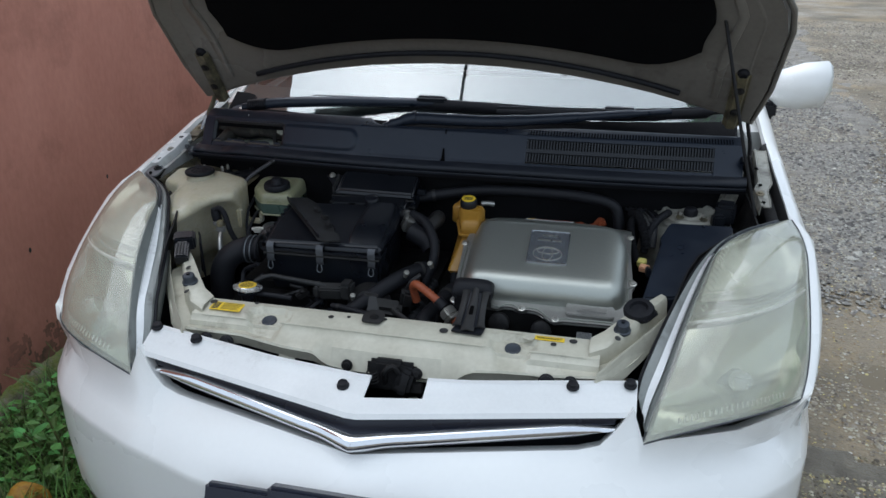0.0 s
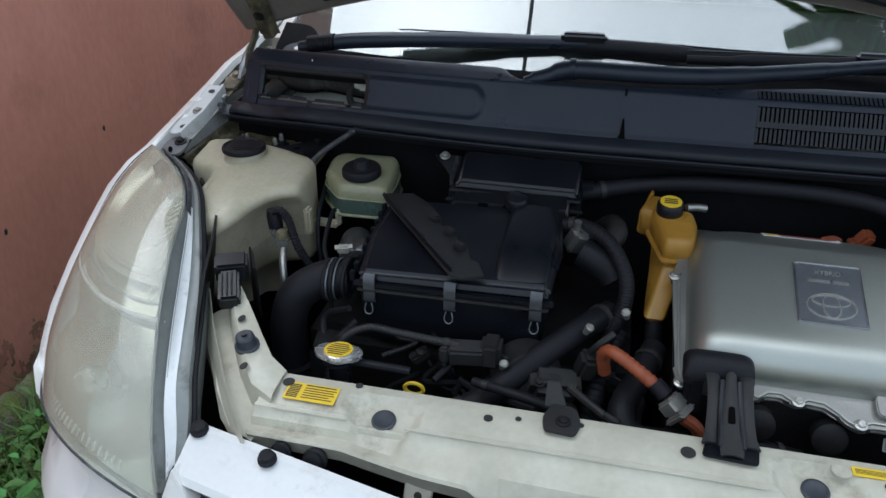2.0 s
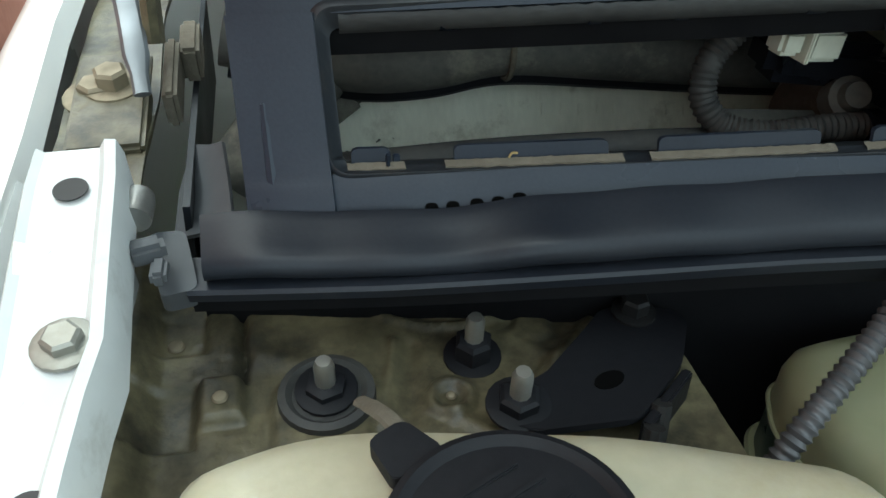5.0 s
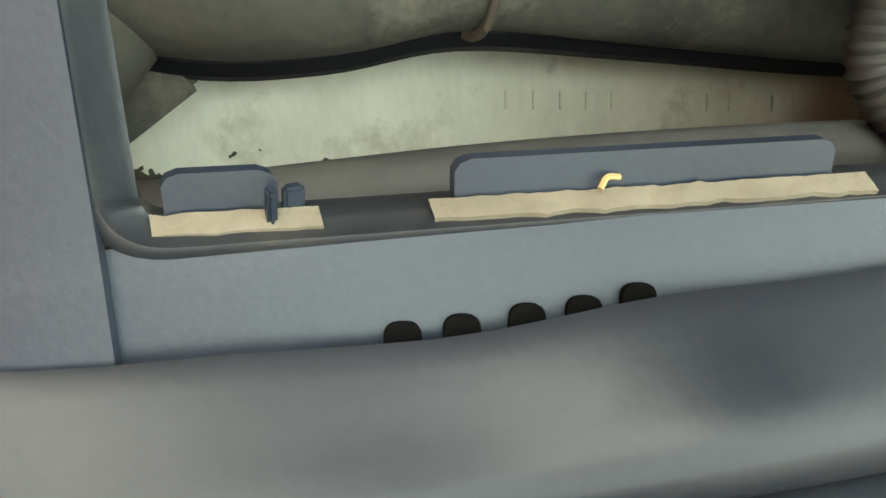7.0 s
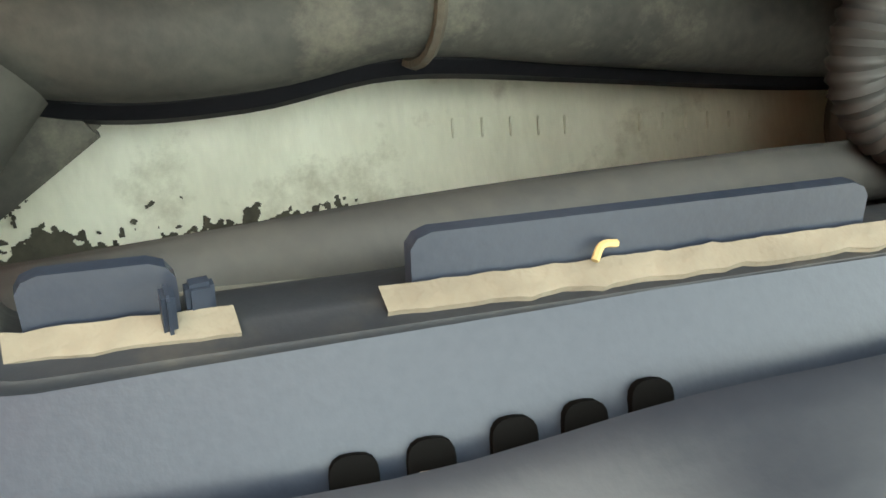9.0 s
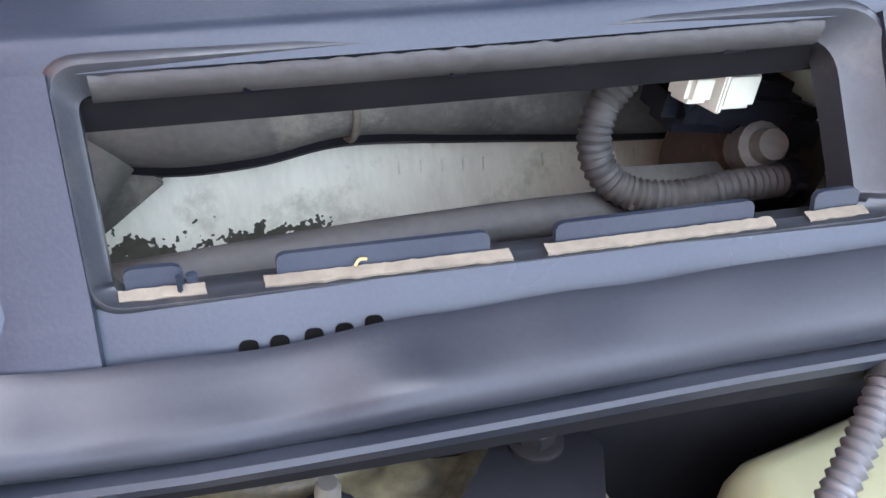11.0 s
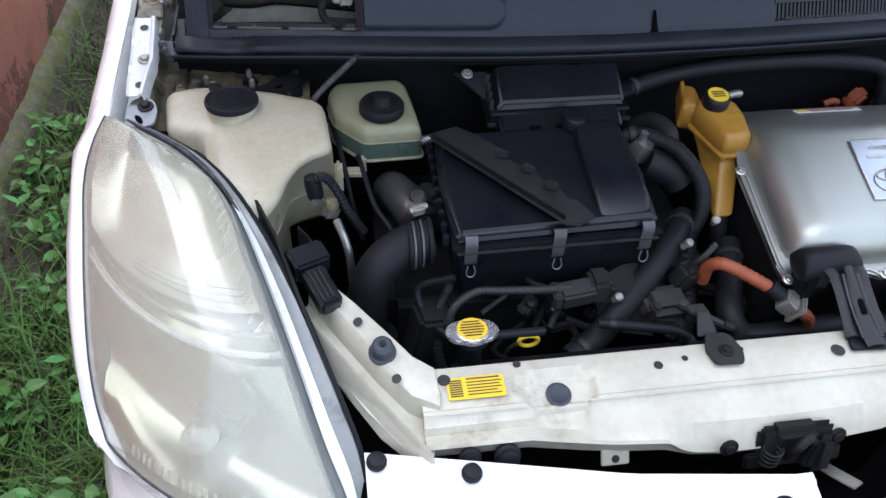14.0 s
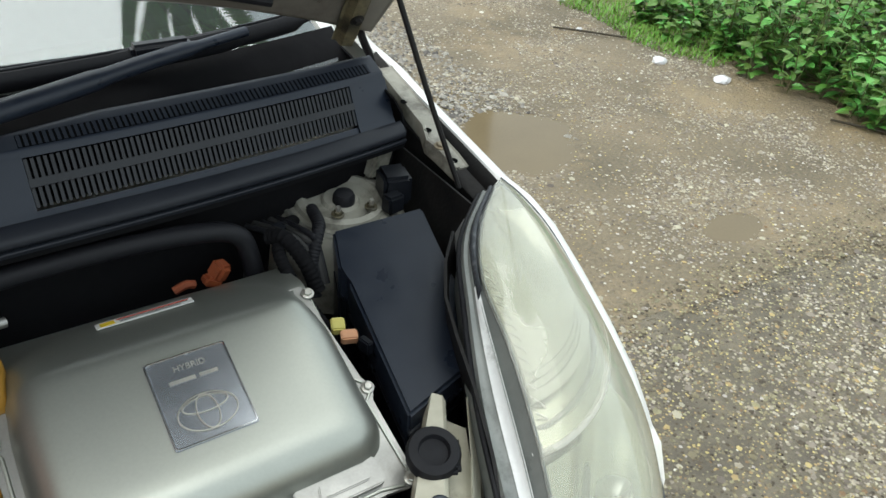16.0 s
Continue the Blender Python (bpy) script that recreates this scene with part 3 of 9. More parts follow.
    seal = [curve_at(LIP, k) + Vector((-0.004, 0.004, -0.010)) for k in np.linspace(0.06, 0.985, 30)]
    part("seal", side(tube(seal, 0.0042, 8, 1), s), M_RUBBER, lamp)
    pad = [[curve_at(IN, k).lerp(curve_at(EDGE, k), f) + Vector((0, 0.001, h + 0.0012 * noise.noise((k * 90, f * 3, 0)))) for f, h in ((0.25, -0.004), (0.4, 0.003), (0.8, 0.0045), (1.15, 0.003), (1.4, -0.006))] for k in seg(0.70, 0.985, 40)]
    part("rubber_flap", side(sheet(pad, 0.0015), s), M_LAMPRUB, lamp, "worn dark rubber flap at the lamp's upper edge", smooth=60)

    rows = []
    for o in OUT[:-1]:
        x, y, z = o
        rows.append([(x + 0.001, y, z + 0.001), (x + 0.016, y + 0.002, z - 0.003), (min(0.863, x + 0.034, lerp_tab(y, [0.547, 0.61, 0.73], [0.822, 0.845, 0.863])), y + 0.006, z - 0.020), *([(0.864, y + 0.01, z - 0.09), (0.866, y + 0.01, 0.62), (0.862, y + 0.01, 0.55)] if y > 0.68 else [(lerp_tab(y, [0.547, 0.61, 0.73], [0.816, 0.838, 0.861]), y + 0.012, z - d) for d in (0.034, 0.05, 0.07)])])
    for y in (0.945, 1.0, 1.08, 1.16, 1.25, 1.35, 1.5, 1.7, 1.95):
        g = min(1, (y - 0.945) / 0.25)
        z = 0.967 + 0.215 * (y - 0.945) * (1 if y < 1.3 else 0.85)
        x = 0.815 - 0.012 * g
        arch = 0.62 if y < 1.2 else 0.4
        rows.append([(x - 0.004, y, z - 0.012), (x, y, z), (x + 0.018, y, z - 0.004), (x + 0.036, y, z - 0.022), (0.864, y, z - 0.075), (0.866, y, max(arch, 0.62))])
    part("fender", side(sheet(rows, 0.002), s), M_WHITE, car, smooth=60)
    # inner flange from the fender's lip down to the rail
    flange = []
    for y in np.linspace(0.93, 1.30 if s > 0 else 1.135, 12):
        z = 0.967 + 0.215 * (y - 0.945)
        x = 0.815 - 0.012 * min(1, max(0, (y - 0.945) / 0.25))
        flange.append([(x - 0.002, y, z - 0.003), (x - 0.012, y, z - 0.010), (x - 0.016, y, z - 0.022), (x - 0.034, y, z - 0.026), *([(x - 0.040, y, z - 0.030), (x - 0.043, y, z - 0.05), (x - 0.046, y, z - 0.2)] if s > 0 else [(x - 0.036, y, z - 0.032), (x - 0.037, y, z - 0.06), (x - 0.038, y, z - 0.2)])])
    # left: white with shade as grey; right: near-black for grime and shade
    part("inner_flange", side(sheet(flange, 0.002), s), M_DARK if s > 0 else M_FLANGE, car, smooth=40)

# white bolted rail on the fender, and a grey foot at the lamp
RZ = lambda y: 0.988 + (y - 0.975) * 0.218
rail = []
for y, x0, x1 in ((0.955, -0.786, -0.763), (0.985, -0.788, -0.760), (1.008, -0.787, -0.757), (1.026, -0.787, -0.7535), (1.06, -0.788, -0.7545), (1.10, -0.789, -0.7555), (1.120, -0.788, -0.7570)):
    z = RZ(y) + 0.004
    rail.append([(x0, y, z + 0.002), (x0 + 0.003, y, z), (x1 - 0.0085, y, z), (x1 - 0.006, y, z + 0.0035), (x1 - 0.002, y, z + 0.0030), (x1, y, z - 0.003), (x1 + 0.0005, y, z - 0.02)])
rail_ob = part("fender_rail", sheet(rail, 0.002), M_RAIL, car, "white steel hinge rail with bolt and holes", smooth=30)
for p in ((-0.773, 1.096, RZ(1.096) + 0.0052), (-0.770, 0.975, RZ(0.975) + 0.0052)):
    part("rail_hole", lathe([(0.0062, 0), (0.0062, 0.0006), (0.0004, 0.0006)], axis(p, (0, -0.2, 1)), 20), M_INK, rail_ob)
part("rail_bolt", hexbolt((-0.767, 1.027, RZ(1.027) + 0.005), (0, -0.2, 1), 0.0062, 0.006, 1.6), M_BOLT, rail_ob)
part("rail_foot", join(prism(fillet([(-0.020, -0.030), (0.018, -0.030), (0.021, 0.004), (0.012, 0.026), (-0.010, 0.028), (-0.022, 0.010)], 0.010, 4), 0.005, Matrix.Translation((-0.7665, 0.938, 0.9735)) @ Matrix.Rotation(radians(12), 4, "X"), 0.0012)), M_ZINC, rail_ob, "blue-grey steel foot")
part("foot_slot", lathe([(0.0040, 0), (0.0040, 0.0006), (0.0003, 0.0006)], axis((-0.769, 0.921, 0.9706), (0, -0.2, 1), 30) @ Matrix.Diagonal((1, 2.4, 1, 1)), 14), M_HOLE, rail_ob)
part("foot_bolt", hexbolt((-0.762, 0.946, 0.9755), (0, -0.2, 1), 0.0065, 0.007, 1.7), M_DARK, rail_ob)

# body behind the front: doors, roof, glasshouse, wheels
body = []
for y, w, zt in ((1.45, 0.858, 1.03), (1.9, 0.862, 1.04), (2.6, 0.862, 1.03), (3.4, 0.86, 1.05), (4.0, 0.84, 1.08), (4.35, 0.76, 1.05), (4.45, 0.66, 0.9)):
    body.append([(-w + 0.1, y, 0.2), (-w + 0.02, y, 0.25), (-w, y, 0.55), (-w + 0.005, y, 0.85), (-w + 0.05, y, zt), (-0.3, y, zt - 0.02), (0.3, y, zt - 0.02), (w - 0.05, y, zt), (w - 0.005, y, 0.85), (w, y, 0.55), (w - 0.02, y, 0.25), (w - 0.1, y, 0.2)])
part("body", loft(body), M_WHITE, car, smooth=50)
roof = []
for y, w, z in ((1.98, 0.56, 1.462), (2.3, 0.57, 1.488), (2.8, 0.56, 1.48), (3.4, 0.53, 1.42), (3.9, 0.50, 1.31), (4.2, 0.48, 1.22)):
    roof.append([(-w - 0.03, y, z - 0.07), (-w, y, z - 0.02), (-w * 0.6, y, z), (0, y, z + 0.008), (w * 0.6, y, z), (w, y, z - 0.02), (w + 0.03, y, z - 0.07)])
part("roof", sheet(roof, 0.02), M_WHITE, car, smooth=50)
for s in (1, -1):
    part("pillar", side(sheet([[(0.715, 1.315, 1.07), (0.745, 1.33, 1.065), (0.765, 1.36, 1.03)], [(0.65, 1.65, 1.27), (0.685, 1.66, 1.26), (0.71, 1.69, 1.22)], [(0.56, 1.98, 1.452), (0.60, 1.98, 1.44), (0.63, 2.0, 1.39)]], 0.01), s), M_WHITE, car, smooth=60)
    part("side_window", side(sheet([[(0.80, 1.62, 1.03), (0.71, 1.72, 1.22)], [(0.81, 2.3, 1.03), (0.60, 2.3, 1.42)], [(0.81, 3.0, 1.03), (0.58, 2.95, 1.41)], [(0.80, 3.9, 1.05), (0.56, 3.5, 1.33)]], 0.004), s), M_SEAT, car, smooth=60)
    mir = [(0.852, 1.62, 1.115), (0.872, 1.60, 1.118), (0.93, 1.585, 1.13), (0.99, 1.60, 1.135), (1.015, 1.64, 1.135)]
    shell = [[(x, y + dy, z + dz * h) for dy, dz in ((0.06, 0.055), (0.02, 0.062), (-0.008, 0.03), (-0.012, -0.02), (0.012, -0.058), (0.06, -0.062))] for (x, y, z), h in zip(mir, (0.55, 0.85, 1.1, 1.1, 0.75))]
    mo = part("side_mirror", side(loft(shell), s), M_WHITE, car, smooth=60)
    part("mirror_foot", side(rbox((0.845, 1.65, 1.05), (0.06, 0.06, 0.05), 0.01), s), M_BLACK, mo)
    for y in (0.90, 3.60):
        wheel = part("wheel", side(lathe([(0.19, -0.09), (0.285, -0.09), (0.305, -0.07), (0.308, 0.0), (0.305, 0.07), (0.285, 0.09), (0.20, 0.085), (0.19, 0.05)], axis((0.76, y, 0.306), (1, 0, 0)), 40), s), M_TYRE, car)
        part("rim", side(lathe([(0.198, -0.05), (0.198, 0.08), (0.18, 0.085), (0.15, 0.06), (0.06, 0.07), (0.05, 0.085), (0.0005, 0.085)], axis((0.76, y, 0.306), (1, 0, 0)), 30), s), M_ALU, wheel)


# windscreen and what lies behind it
def ws_y(x):
    return 1.205 + 0.19 * x * x


glass_rows = []
for k in np.linspace(-0.06, 1, 10):
    row = []
    for x in np.linspace(-0.70, 0.70, 21):
        xx = x * (1 - 0.2 * k)
        row.append((xx, ws_y(x) + 0.72 * k - 0.10 * k * x * x, 1.075 + 0.39 * k + 0.012 * math.sin(math.pi * max(0.0, k)) - 0.03 * k * x * x))
    glass_rows.append(row)
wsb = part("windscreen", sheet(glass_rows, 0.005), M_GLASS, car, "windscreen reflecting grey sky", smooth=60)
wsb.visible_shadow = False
band = [[(x, ws_y(x) - 0.042, 1.054), (x, ws_y(x) + 0.002, 1.078), (x, ws_y(x) + 0.085, 1.124)] for x in np.linspace(-0.70, 0.70, 21)]
part("glass_band", sheet([[(a[0], a[1], a[2] - 0.012) for a in r] for r in band], 0.002), M_INK, wsb)
part("rear_window", sheet([[(-0.62, 4.10, 1.26), (0.62, 4.10, 1.26)], [(-0.66, 4.34, 1.0), (0.66, 4.34, 1.0)]], 0.004), M_SEAT, car)
part("dashboard", sheet([[(x, ws_y(x) + 0.06, 1.02), (x, 1.75, 1.06), (x, 2.0, 1.04), (x, 2.05, 0.7)] for x in np.linspace(-0.72, 0.72, 9)], 0.01), M_SEAT, car)
# added deck, no real part: keeps the cabin dark behind the glass
part("cabin_dark_deck", rbox((0, 3.12, 1.075), (1.52, 2.36, 0.012), 0.003), M_SEAT, car)
part("cabin_floor", rbox((0, 3.0, 0.72), (1.5, 2.2, 0.03), 0.01), M_SEAT, car)
part("seat", join(rbox((-0.36, 2.7, 0.85), (0.5, 0.55, 0.18), 0.06), rbox((-0.36, 3.0, 1.08), (0.48, 0.16, 0.55), 0.06, (-15, 0, 0))), M_SEAT, car)
part("seat", join(rbox((0.36, 2.7, 0.85), (0.5, 0.55, 0.18), 0.06), rbox((0.36, 3.0, 1.08), (0.48, 0.16, 0.55), 0.06, (-15, 0, 0))), M_SEAT, car)
part("steering_wheel", tube([(0.36 + 0.17 * math.cos(a), 2.2 + 0.06 * math.sin(a), 1.08 + 0.16 * math.sin(a)) for a in np.linspace(0, 2 * math.pi, 17)], 0.014, 8, 2), M_SEAT, car)


# cowl panel: y of its upright face at x
def cw_y(x):
    return 1.026 + 0.18 * x * x


def cw_z(x):
    """The cowl's arch: added to its heights."""
    return 0.017 - 0.042 * x * x


X0, X1 = -0.674, -0.447
def with_curve(pts, x):
    return [(x, cw_y(x) + dy, z + cw_z(x)) for dy, z in pts]


lower = [(-0.0245, 0.990), (-0.0225, 1.002), (-0.0195, 1.0075), (-0.0140, 1.0135), (-0.011, 1.0165)]
upper = [(0.021, 1.069), (0.0238, 1.0738), (0.0258, 1.0765), (0.0275, 1.0778), (0.0300, 1.0784), (0.045, 1.0838), (0.060, 1.0880), (0.066, 1.0892), (0.0685, 1.0885), (0.0695, 1.0860), (0.072, 1.076)]
def rear_at(x):
    """How far back the crest reaches: cut away for the wiper arm."""
    cut = 0.5 + 0.5 * math.tanh((x + 0.198) / 0.010)
    return 1 - cut * lerp_tab(x, [-0.2, 0.0, 0.10, 0.30, 0.7], [0.80, 0.78, 0.62, 0.0, 0.0])


def crest(x):
    f = rear_at(x)
    return [(x, cw_y(x) + dy, z + cw_z(x)) if dy <= 0.0275 else (x, cw_y(x) + 0.0275 + (dy - 0.0275) * f, 1.0778 + (z - 1.0778) * (f if z > 1.0778 else 1.0) + cw_z(x)) for dy, z in upper]


def gutter(x):
    """The drain behind the crest; its rubber edge laps on to the glass."""
    lap = -0.016 + 0.031 * (0.5 + 0.5 * math.tanh((x + 0.11) / 0.03)) + 0.05 * (0.5 + 0.5 * math.tanh((-0.625 - x) / 0.015))
    return [(x, ws_y(x) - 0.075, 1.058 + cw_z(x)), (x, ws_y(x) - 0.055, 1.044 + cw_z(x)), (x, ws_y(x) - 0.040, 1.052), (x, ws_y(x) - 0.030, 1.0640), (x, ws_y(x) + lap, 1.0805 + 0.542 * lap)]


face = [(-0.011, 1.0165), (-0.003, 1.031), (0.005, 1.0435), (0.013, 1.0565), (0.021, 1.069)]


def pad_at(x, k):
    """A long pad with a round end, raised from the face beside the opening."""
    a, b = abs(x + 0.36) - 0.100, abs(0.0615 * (k - 0.49)) - 0.001
    d = math.hypot(max(a, 0), max(b, 0)) + min(max(a, b), 0) - 0.0255
    return 0.0075 * (0.5 - 0.5 * math.tanh(d / 0.0042))


def face_rows(xs, pad=False):
    rows = []
    for x in xs:
        row = with_curve(lower[:-1], x)
        for k in seg(0, 1, 28 if pad else 5):
            p = pad_at(x, k) if pad and x > X1 + 0.004 else 0.0
            row.append((x, cw_y(x) - 0.011 + 0.032 * k - 0.85 * p, 1.0165 + 0.0525 * k + cw_z(x) + 0.5 * p))
        rows.append(row)
    return rows


span = seg(-0.712, 0.725, 90)
cowl = part("cowl_panel", sheet([crest(x) for x in span], 0.003), M_COWL, car, "dark plastic cowl panel, its filter lid missing", smooth=40)
# matt black instead of cowl grey: the recess's darkness as colour
part("gutter", sheet([[(p[0], p[1], p[2] - 0.0005) for p in crest(x)[-1:]] + gutter(x) for x in span], 0.002), M_MATT, cowl, "black drain gutter under the wipers", smooth=40)
for a, b, n in ((X0 - 0.005, X1, 24), (0.205, 0.655, 24)):
    part("front_lip", sheet([with_curve(lower, x) for x in seg(a, b, n)], 0.003), M_COWL, cowl, smooth=40)
part("face_panel", sheet(face_rows(seg(-0.712, X0 - 0.005, 4)), 0.003), M_COWL, cowl, smooth=40)
part("face_panel", sheet(face_rows(seg(X1, 0.205, 260), True), 0.003), M_COWL, cowl, smooth=60)
part("face_panel", sheet(face_rows(seg(0.655, 0.725, 4)), 0.003), M_COWL, cowl, smooth=40)
# black sheet: the darkness between the vent slats as colour
part("vent_gap_dark", sheet([[(x, cw_y(x) + dy + 0.012, z + cw_z(x)) for dy, z in face] for x in seg(0.205, 0.655, 24)], 0.002), M_HOLE, cowl, smooth=40)
for i in range(64):
    x = 0.208 + 0.445 * i / 63
    y, z = cw_y(x), cw_z(x)
    h = 0.0020
    for (d0, z0), (d1, z1), (dd, dz) in (((-0.0095, 1.0195), (0.0030, 1.0405), (0.010, 0)), ((0.0070, 1.0465), (0.0200, 1.0675), (0.010, 0)), ((0.0292, 1.0791), (0.0470, 1.0855), (0.0008, -0.0022))):
        a = [(x - h, y + d0, z + z0), (x + h, y + d0, z + z0), (x + h, y + d1, z + z1), (x - h, y + d1, z + z1)]
        # lower rows black, top row cowl grey: their shade put into the colour
        part("slat", wedge(a, [(p[0], p[1] + dd, p[2] + dz) for p in a], 0), M_COWL if dd < 0.005 else M_BLACK, cowl, smooth=0)
for i in range(7):
    x = 0.660 + 0.00706 * i
    a = [(x - 0.002, cw_y(x) + 0.0292, cw_z(x) + 1.0791), (x + 0.002, cw_y(x) + 0.0292, cw_z(x) + 1.0791), (x + 0.002, cw_y(x) + 0.0470, cw_z(x) + 1.0855), (x - 0.002, cw_y(x) + 0.0470, cw_z(x) + 1.0855)]
    part("slat", wedge(a, [(p[0], p[1] + 0.0008, p[2] - 0.0022) for p in a], 0), M_COWL, cowl, smooth=0)
# black strip painting the dark gaps of the top slat row
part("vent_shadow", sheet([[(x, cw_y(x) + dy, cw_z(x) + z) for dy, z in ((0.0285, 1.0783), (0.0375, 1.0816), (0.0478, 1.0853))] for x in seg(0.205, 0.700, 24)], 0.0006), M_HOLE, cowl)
# bar blackened like the lower slats, shade in its colour
part("vent_bar", sheet([[(x, cw_y(x) + 0.0022, cw_z(x) + 1.0395), (x, cw_y(x) + 0.0075, cw_z(x) + 1.0475)] for x in seg(0.205, 0.655, 20)], 0.004), M_BLACK, cowl)
part("seam", sheet([[(-0.0018, cw_y(0) + dy - 0.0014, z + cw_z(0) + 0.0009), (0.0018, cw_y(0) + dy - 0.0014, z + cw_z(0) + 0.0009)] for dy, z in lower + face[1:] + upper[1:5]], 0.0008), M_HOLE, cowl)
sw = [(-0.016, cw_y(0) - 0.0262, 1.0135), (0.010, cw_y(0) - 0.0262, 1.0135), (0.0045, cw_y(0) - 0.0150, 1.0345), (0.0012, cw_y(0) - 0.0030, 1.0570), (-0.0012, cw_y(0) - 0.0030, 1.0570), (-0.0035, cw_y(0) - 0.0150, 1.0345)]
part("seam_wedge", wedge(sw, [(p[0], p[1] - 0.003, p[2] + 0.001) for p in sw], 0), M_HOLE, cowl)


# rim of the opening
def on_face(x, k, out=0.0):
    return Vector((x, cw_y(x) - 0.011 + 0.032 * k - out * 0.85, 1.0165 + 0.0525 * k + cw_z(x) + out * 0.5))


FL = 0.0615


def opening_loop(left, right, low, high, r0, r1, out, back=0.0):
    """A loop on the face round the opening: its sides, its heights as shares of the face, its corners' radii."""
    x0, x1, y0, y1 = X0 - left, X1 + right, low * FL, high * FL
    return [on_face(p.x, p.y / FL, out * (0.42 if out < 0 and p.y < 0.1 * FL else 1.0)) + Vector((0, 0.95, -0.3)) * back for p in fillet([(x0, y0), (x1, y0), (x1, y1), (x0, y1)], [r0, 0.7 * r1, r1, r0], 8)]


def dense(loop, n=3):
    return [a.lerp(b, i / n) for a, b in zip(loop, loop[1:] + loop[:1]) for i in range(n)]


lips = [dense(opening_loop(*v)) for v in ((0.0078, 0.0040, -0.030, 1.085, 0.011, 0.019, 0.0004), (0.0068, 0.0030, -0.015, 1.065, 0.010, 0.018, 0.0016), (0.0054, 0.0016, -0.004, 1.035, 0.009, 0.017, 0.0018), (0.0046, 0.0006, 0.004, 1.015, 0.008, 0.016, 0.0008),
                                            (0.0012, -0.0075, 0.035, 0.945, 0.006, 0.014, -0.0050), (0.0, -0.0095, 0.045, 0.925, 0.005, 0.013, -0.0062), (0.0, -0.0095, 0.045, 0.925, 0.005, 0.013, -0.0066, 0.010))]
part("opening_rim", loft(lips, caps=False), M_LIP, cowl, "dusty recessed rim of the opening", smooth=40)
for a, b in ((X0 + 0.003, -0.656), (-0.632, -0.574), (-0.555, -0.494), (-0.474, X1 - 0.012)):
    outline = [(a, 0), (b, 0), (b, 0.0058), (b - 0.0008, 0.0070), (b - 0.0024, 0.0076), (a + 0.0024, 0.0076), (a + 0.0008, 0.0070), (a, 0.0058)]
    front = [(x, cw_y(x) - 0.0066 + 0.20 * h, 1.0165 + h + cw_z(x)) for x, h in outline]
    part("tab", wedge([(x, y + 0.0018, z) for x, y, z in front], front, 0), M_COWL, cowl)
    rows = []
    for x in seg(max(a - 0.004, X0 + 0.001), min(b + 0.005, X1 - 0.011), max(8, int((b - a) / 0.0012))):
        thin = 0.45 + 0.35 * noise.noise((x * 220, 1, 0)) + 0.2 * noise.noise((x * 700, 4, 0))
        top, low = on_face(x, 0.046, -0.0024), on_face(x, 0.0, 0.0012)
        rows.append([top + Vector((0, 0.0006, 0.0013 + 0.0005 * noise.noise((x * 400, 2, 2)))), top + Vector((0, -0.0003, 0.0009)), top.lerp(low, 0.30 * thin + 0.1) + Vector((0, -0.0003, 0.0006)), top.lerp(low, 0.35 + 0.45 * thin) + Vector((0, 0, 0.0002)), top.lerp(low, 0.40 + 0.45 * thin) + Vector((0, 0.0004, -0.0006))])
    part("foam", sheet(rows), M_TAPE, cowl, "dusty tan foam strip", smooth=60)
rows = []
for x in seg(X0 + 0.004, X1 - 0.016, 120):
    n = noise.noise((x * 250, 0, 0))
    a, b = on_face(x, 0.925, -0.0056), on_face(x, 1.01, 0.0004)
    rows.append([a + Vector((0, -0.0002, -0.0022)), a + Vector((0, -0.0014, -0.0008)), a.lerp(b, 0.25) + Vector((0, -0.0012, -0.0008 + 0.0005 * n)), a.lerp(b, 0.62 + 0.12 * n) + Vector((0, -0.0009, -0.0006)), a.lerp(b, 0.72 + 0.12 * n) + Vector((0, 0.0002, 0.0004))])
part("upper_foam", sheet(rows), M_DUSTY, cowl, "dusty dark foam under the upper rim", smooth=60)
for x, w in ((-0.628, 0.009), (-0.573, 0.007), (-0.540, 0.007), (-0.489, 0.010)):
    p = on_face(x, 0.925, -0.0075)
    part("notch", rbox(p, (w, 0.004, 0.0042), 0.0008, (30, 0, 0)), M_BLACK, cowl)
part("clip", join(rbox((-0.6575, cw_y(-0.657) - 0.0084, 1.0205 + cw_z(-0.657)), (0.0014, 0.0026, 0.0058), 0.0005, (10, 0, 0)), rbox((-0.6540, cw_y(-0.657) - 0.0064, 1.0190 + cw_z(-0.657)), (0.0030, 0.0022, 0.0060), 0.0005)), M_COWL, cowl)
cz = 1.0196 + cw_z(-0.61)
part("crumb", tube([(-0.6120, cw_y(-0.61) - 0.0078, cz), (-0.6105, cw_y(-0.61) - 0.0068, cz + 0.0012), (-0.6083, cw_y(-0.61) - 0.0068, cz + 0.0010)], 0.0005, 6), mat("dry_crumb", (0.34, 0.25, 0.11), rough=0.8, bump=0), cowl, "tan dry leaf crumb")
part("end_rib", tube([on_face(-0.702, k, 0.0015) for k in (-0.28, -0.05, 0.2, 0.42, 0.47)], [0.0026, 0.0026, 0.0024, 0.0020, 0.0008], 8, 3), M_COWL, cowl)
part("white_fleck", lathe([(0.0010, 0), (0.0008, 0.0006), (0.0003, 0.0008)], axis(on_face(-0.570, 1.30, -0.0010), (0, -0.85, 0.5)) @ Matrix.Diagonal((1, 2.6, 1, 1)), 8), M_PRINTW, cowl)

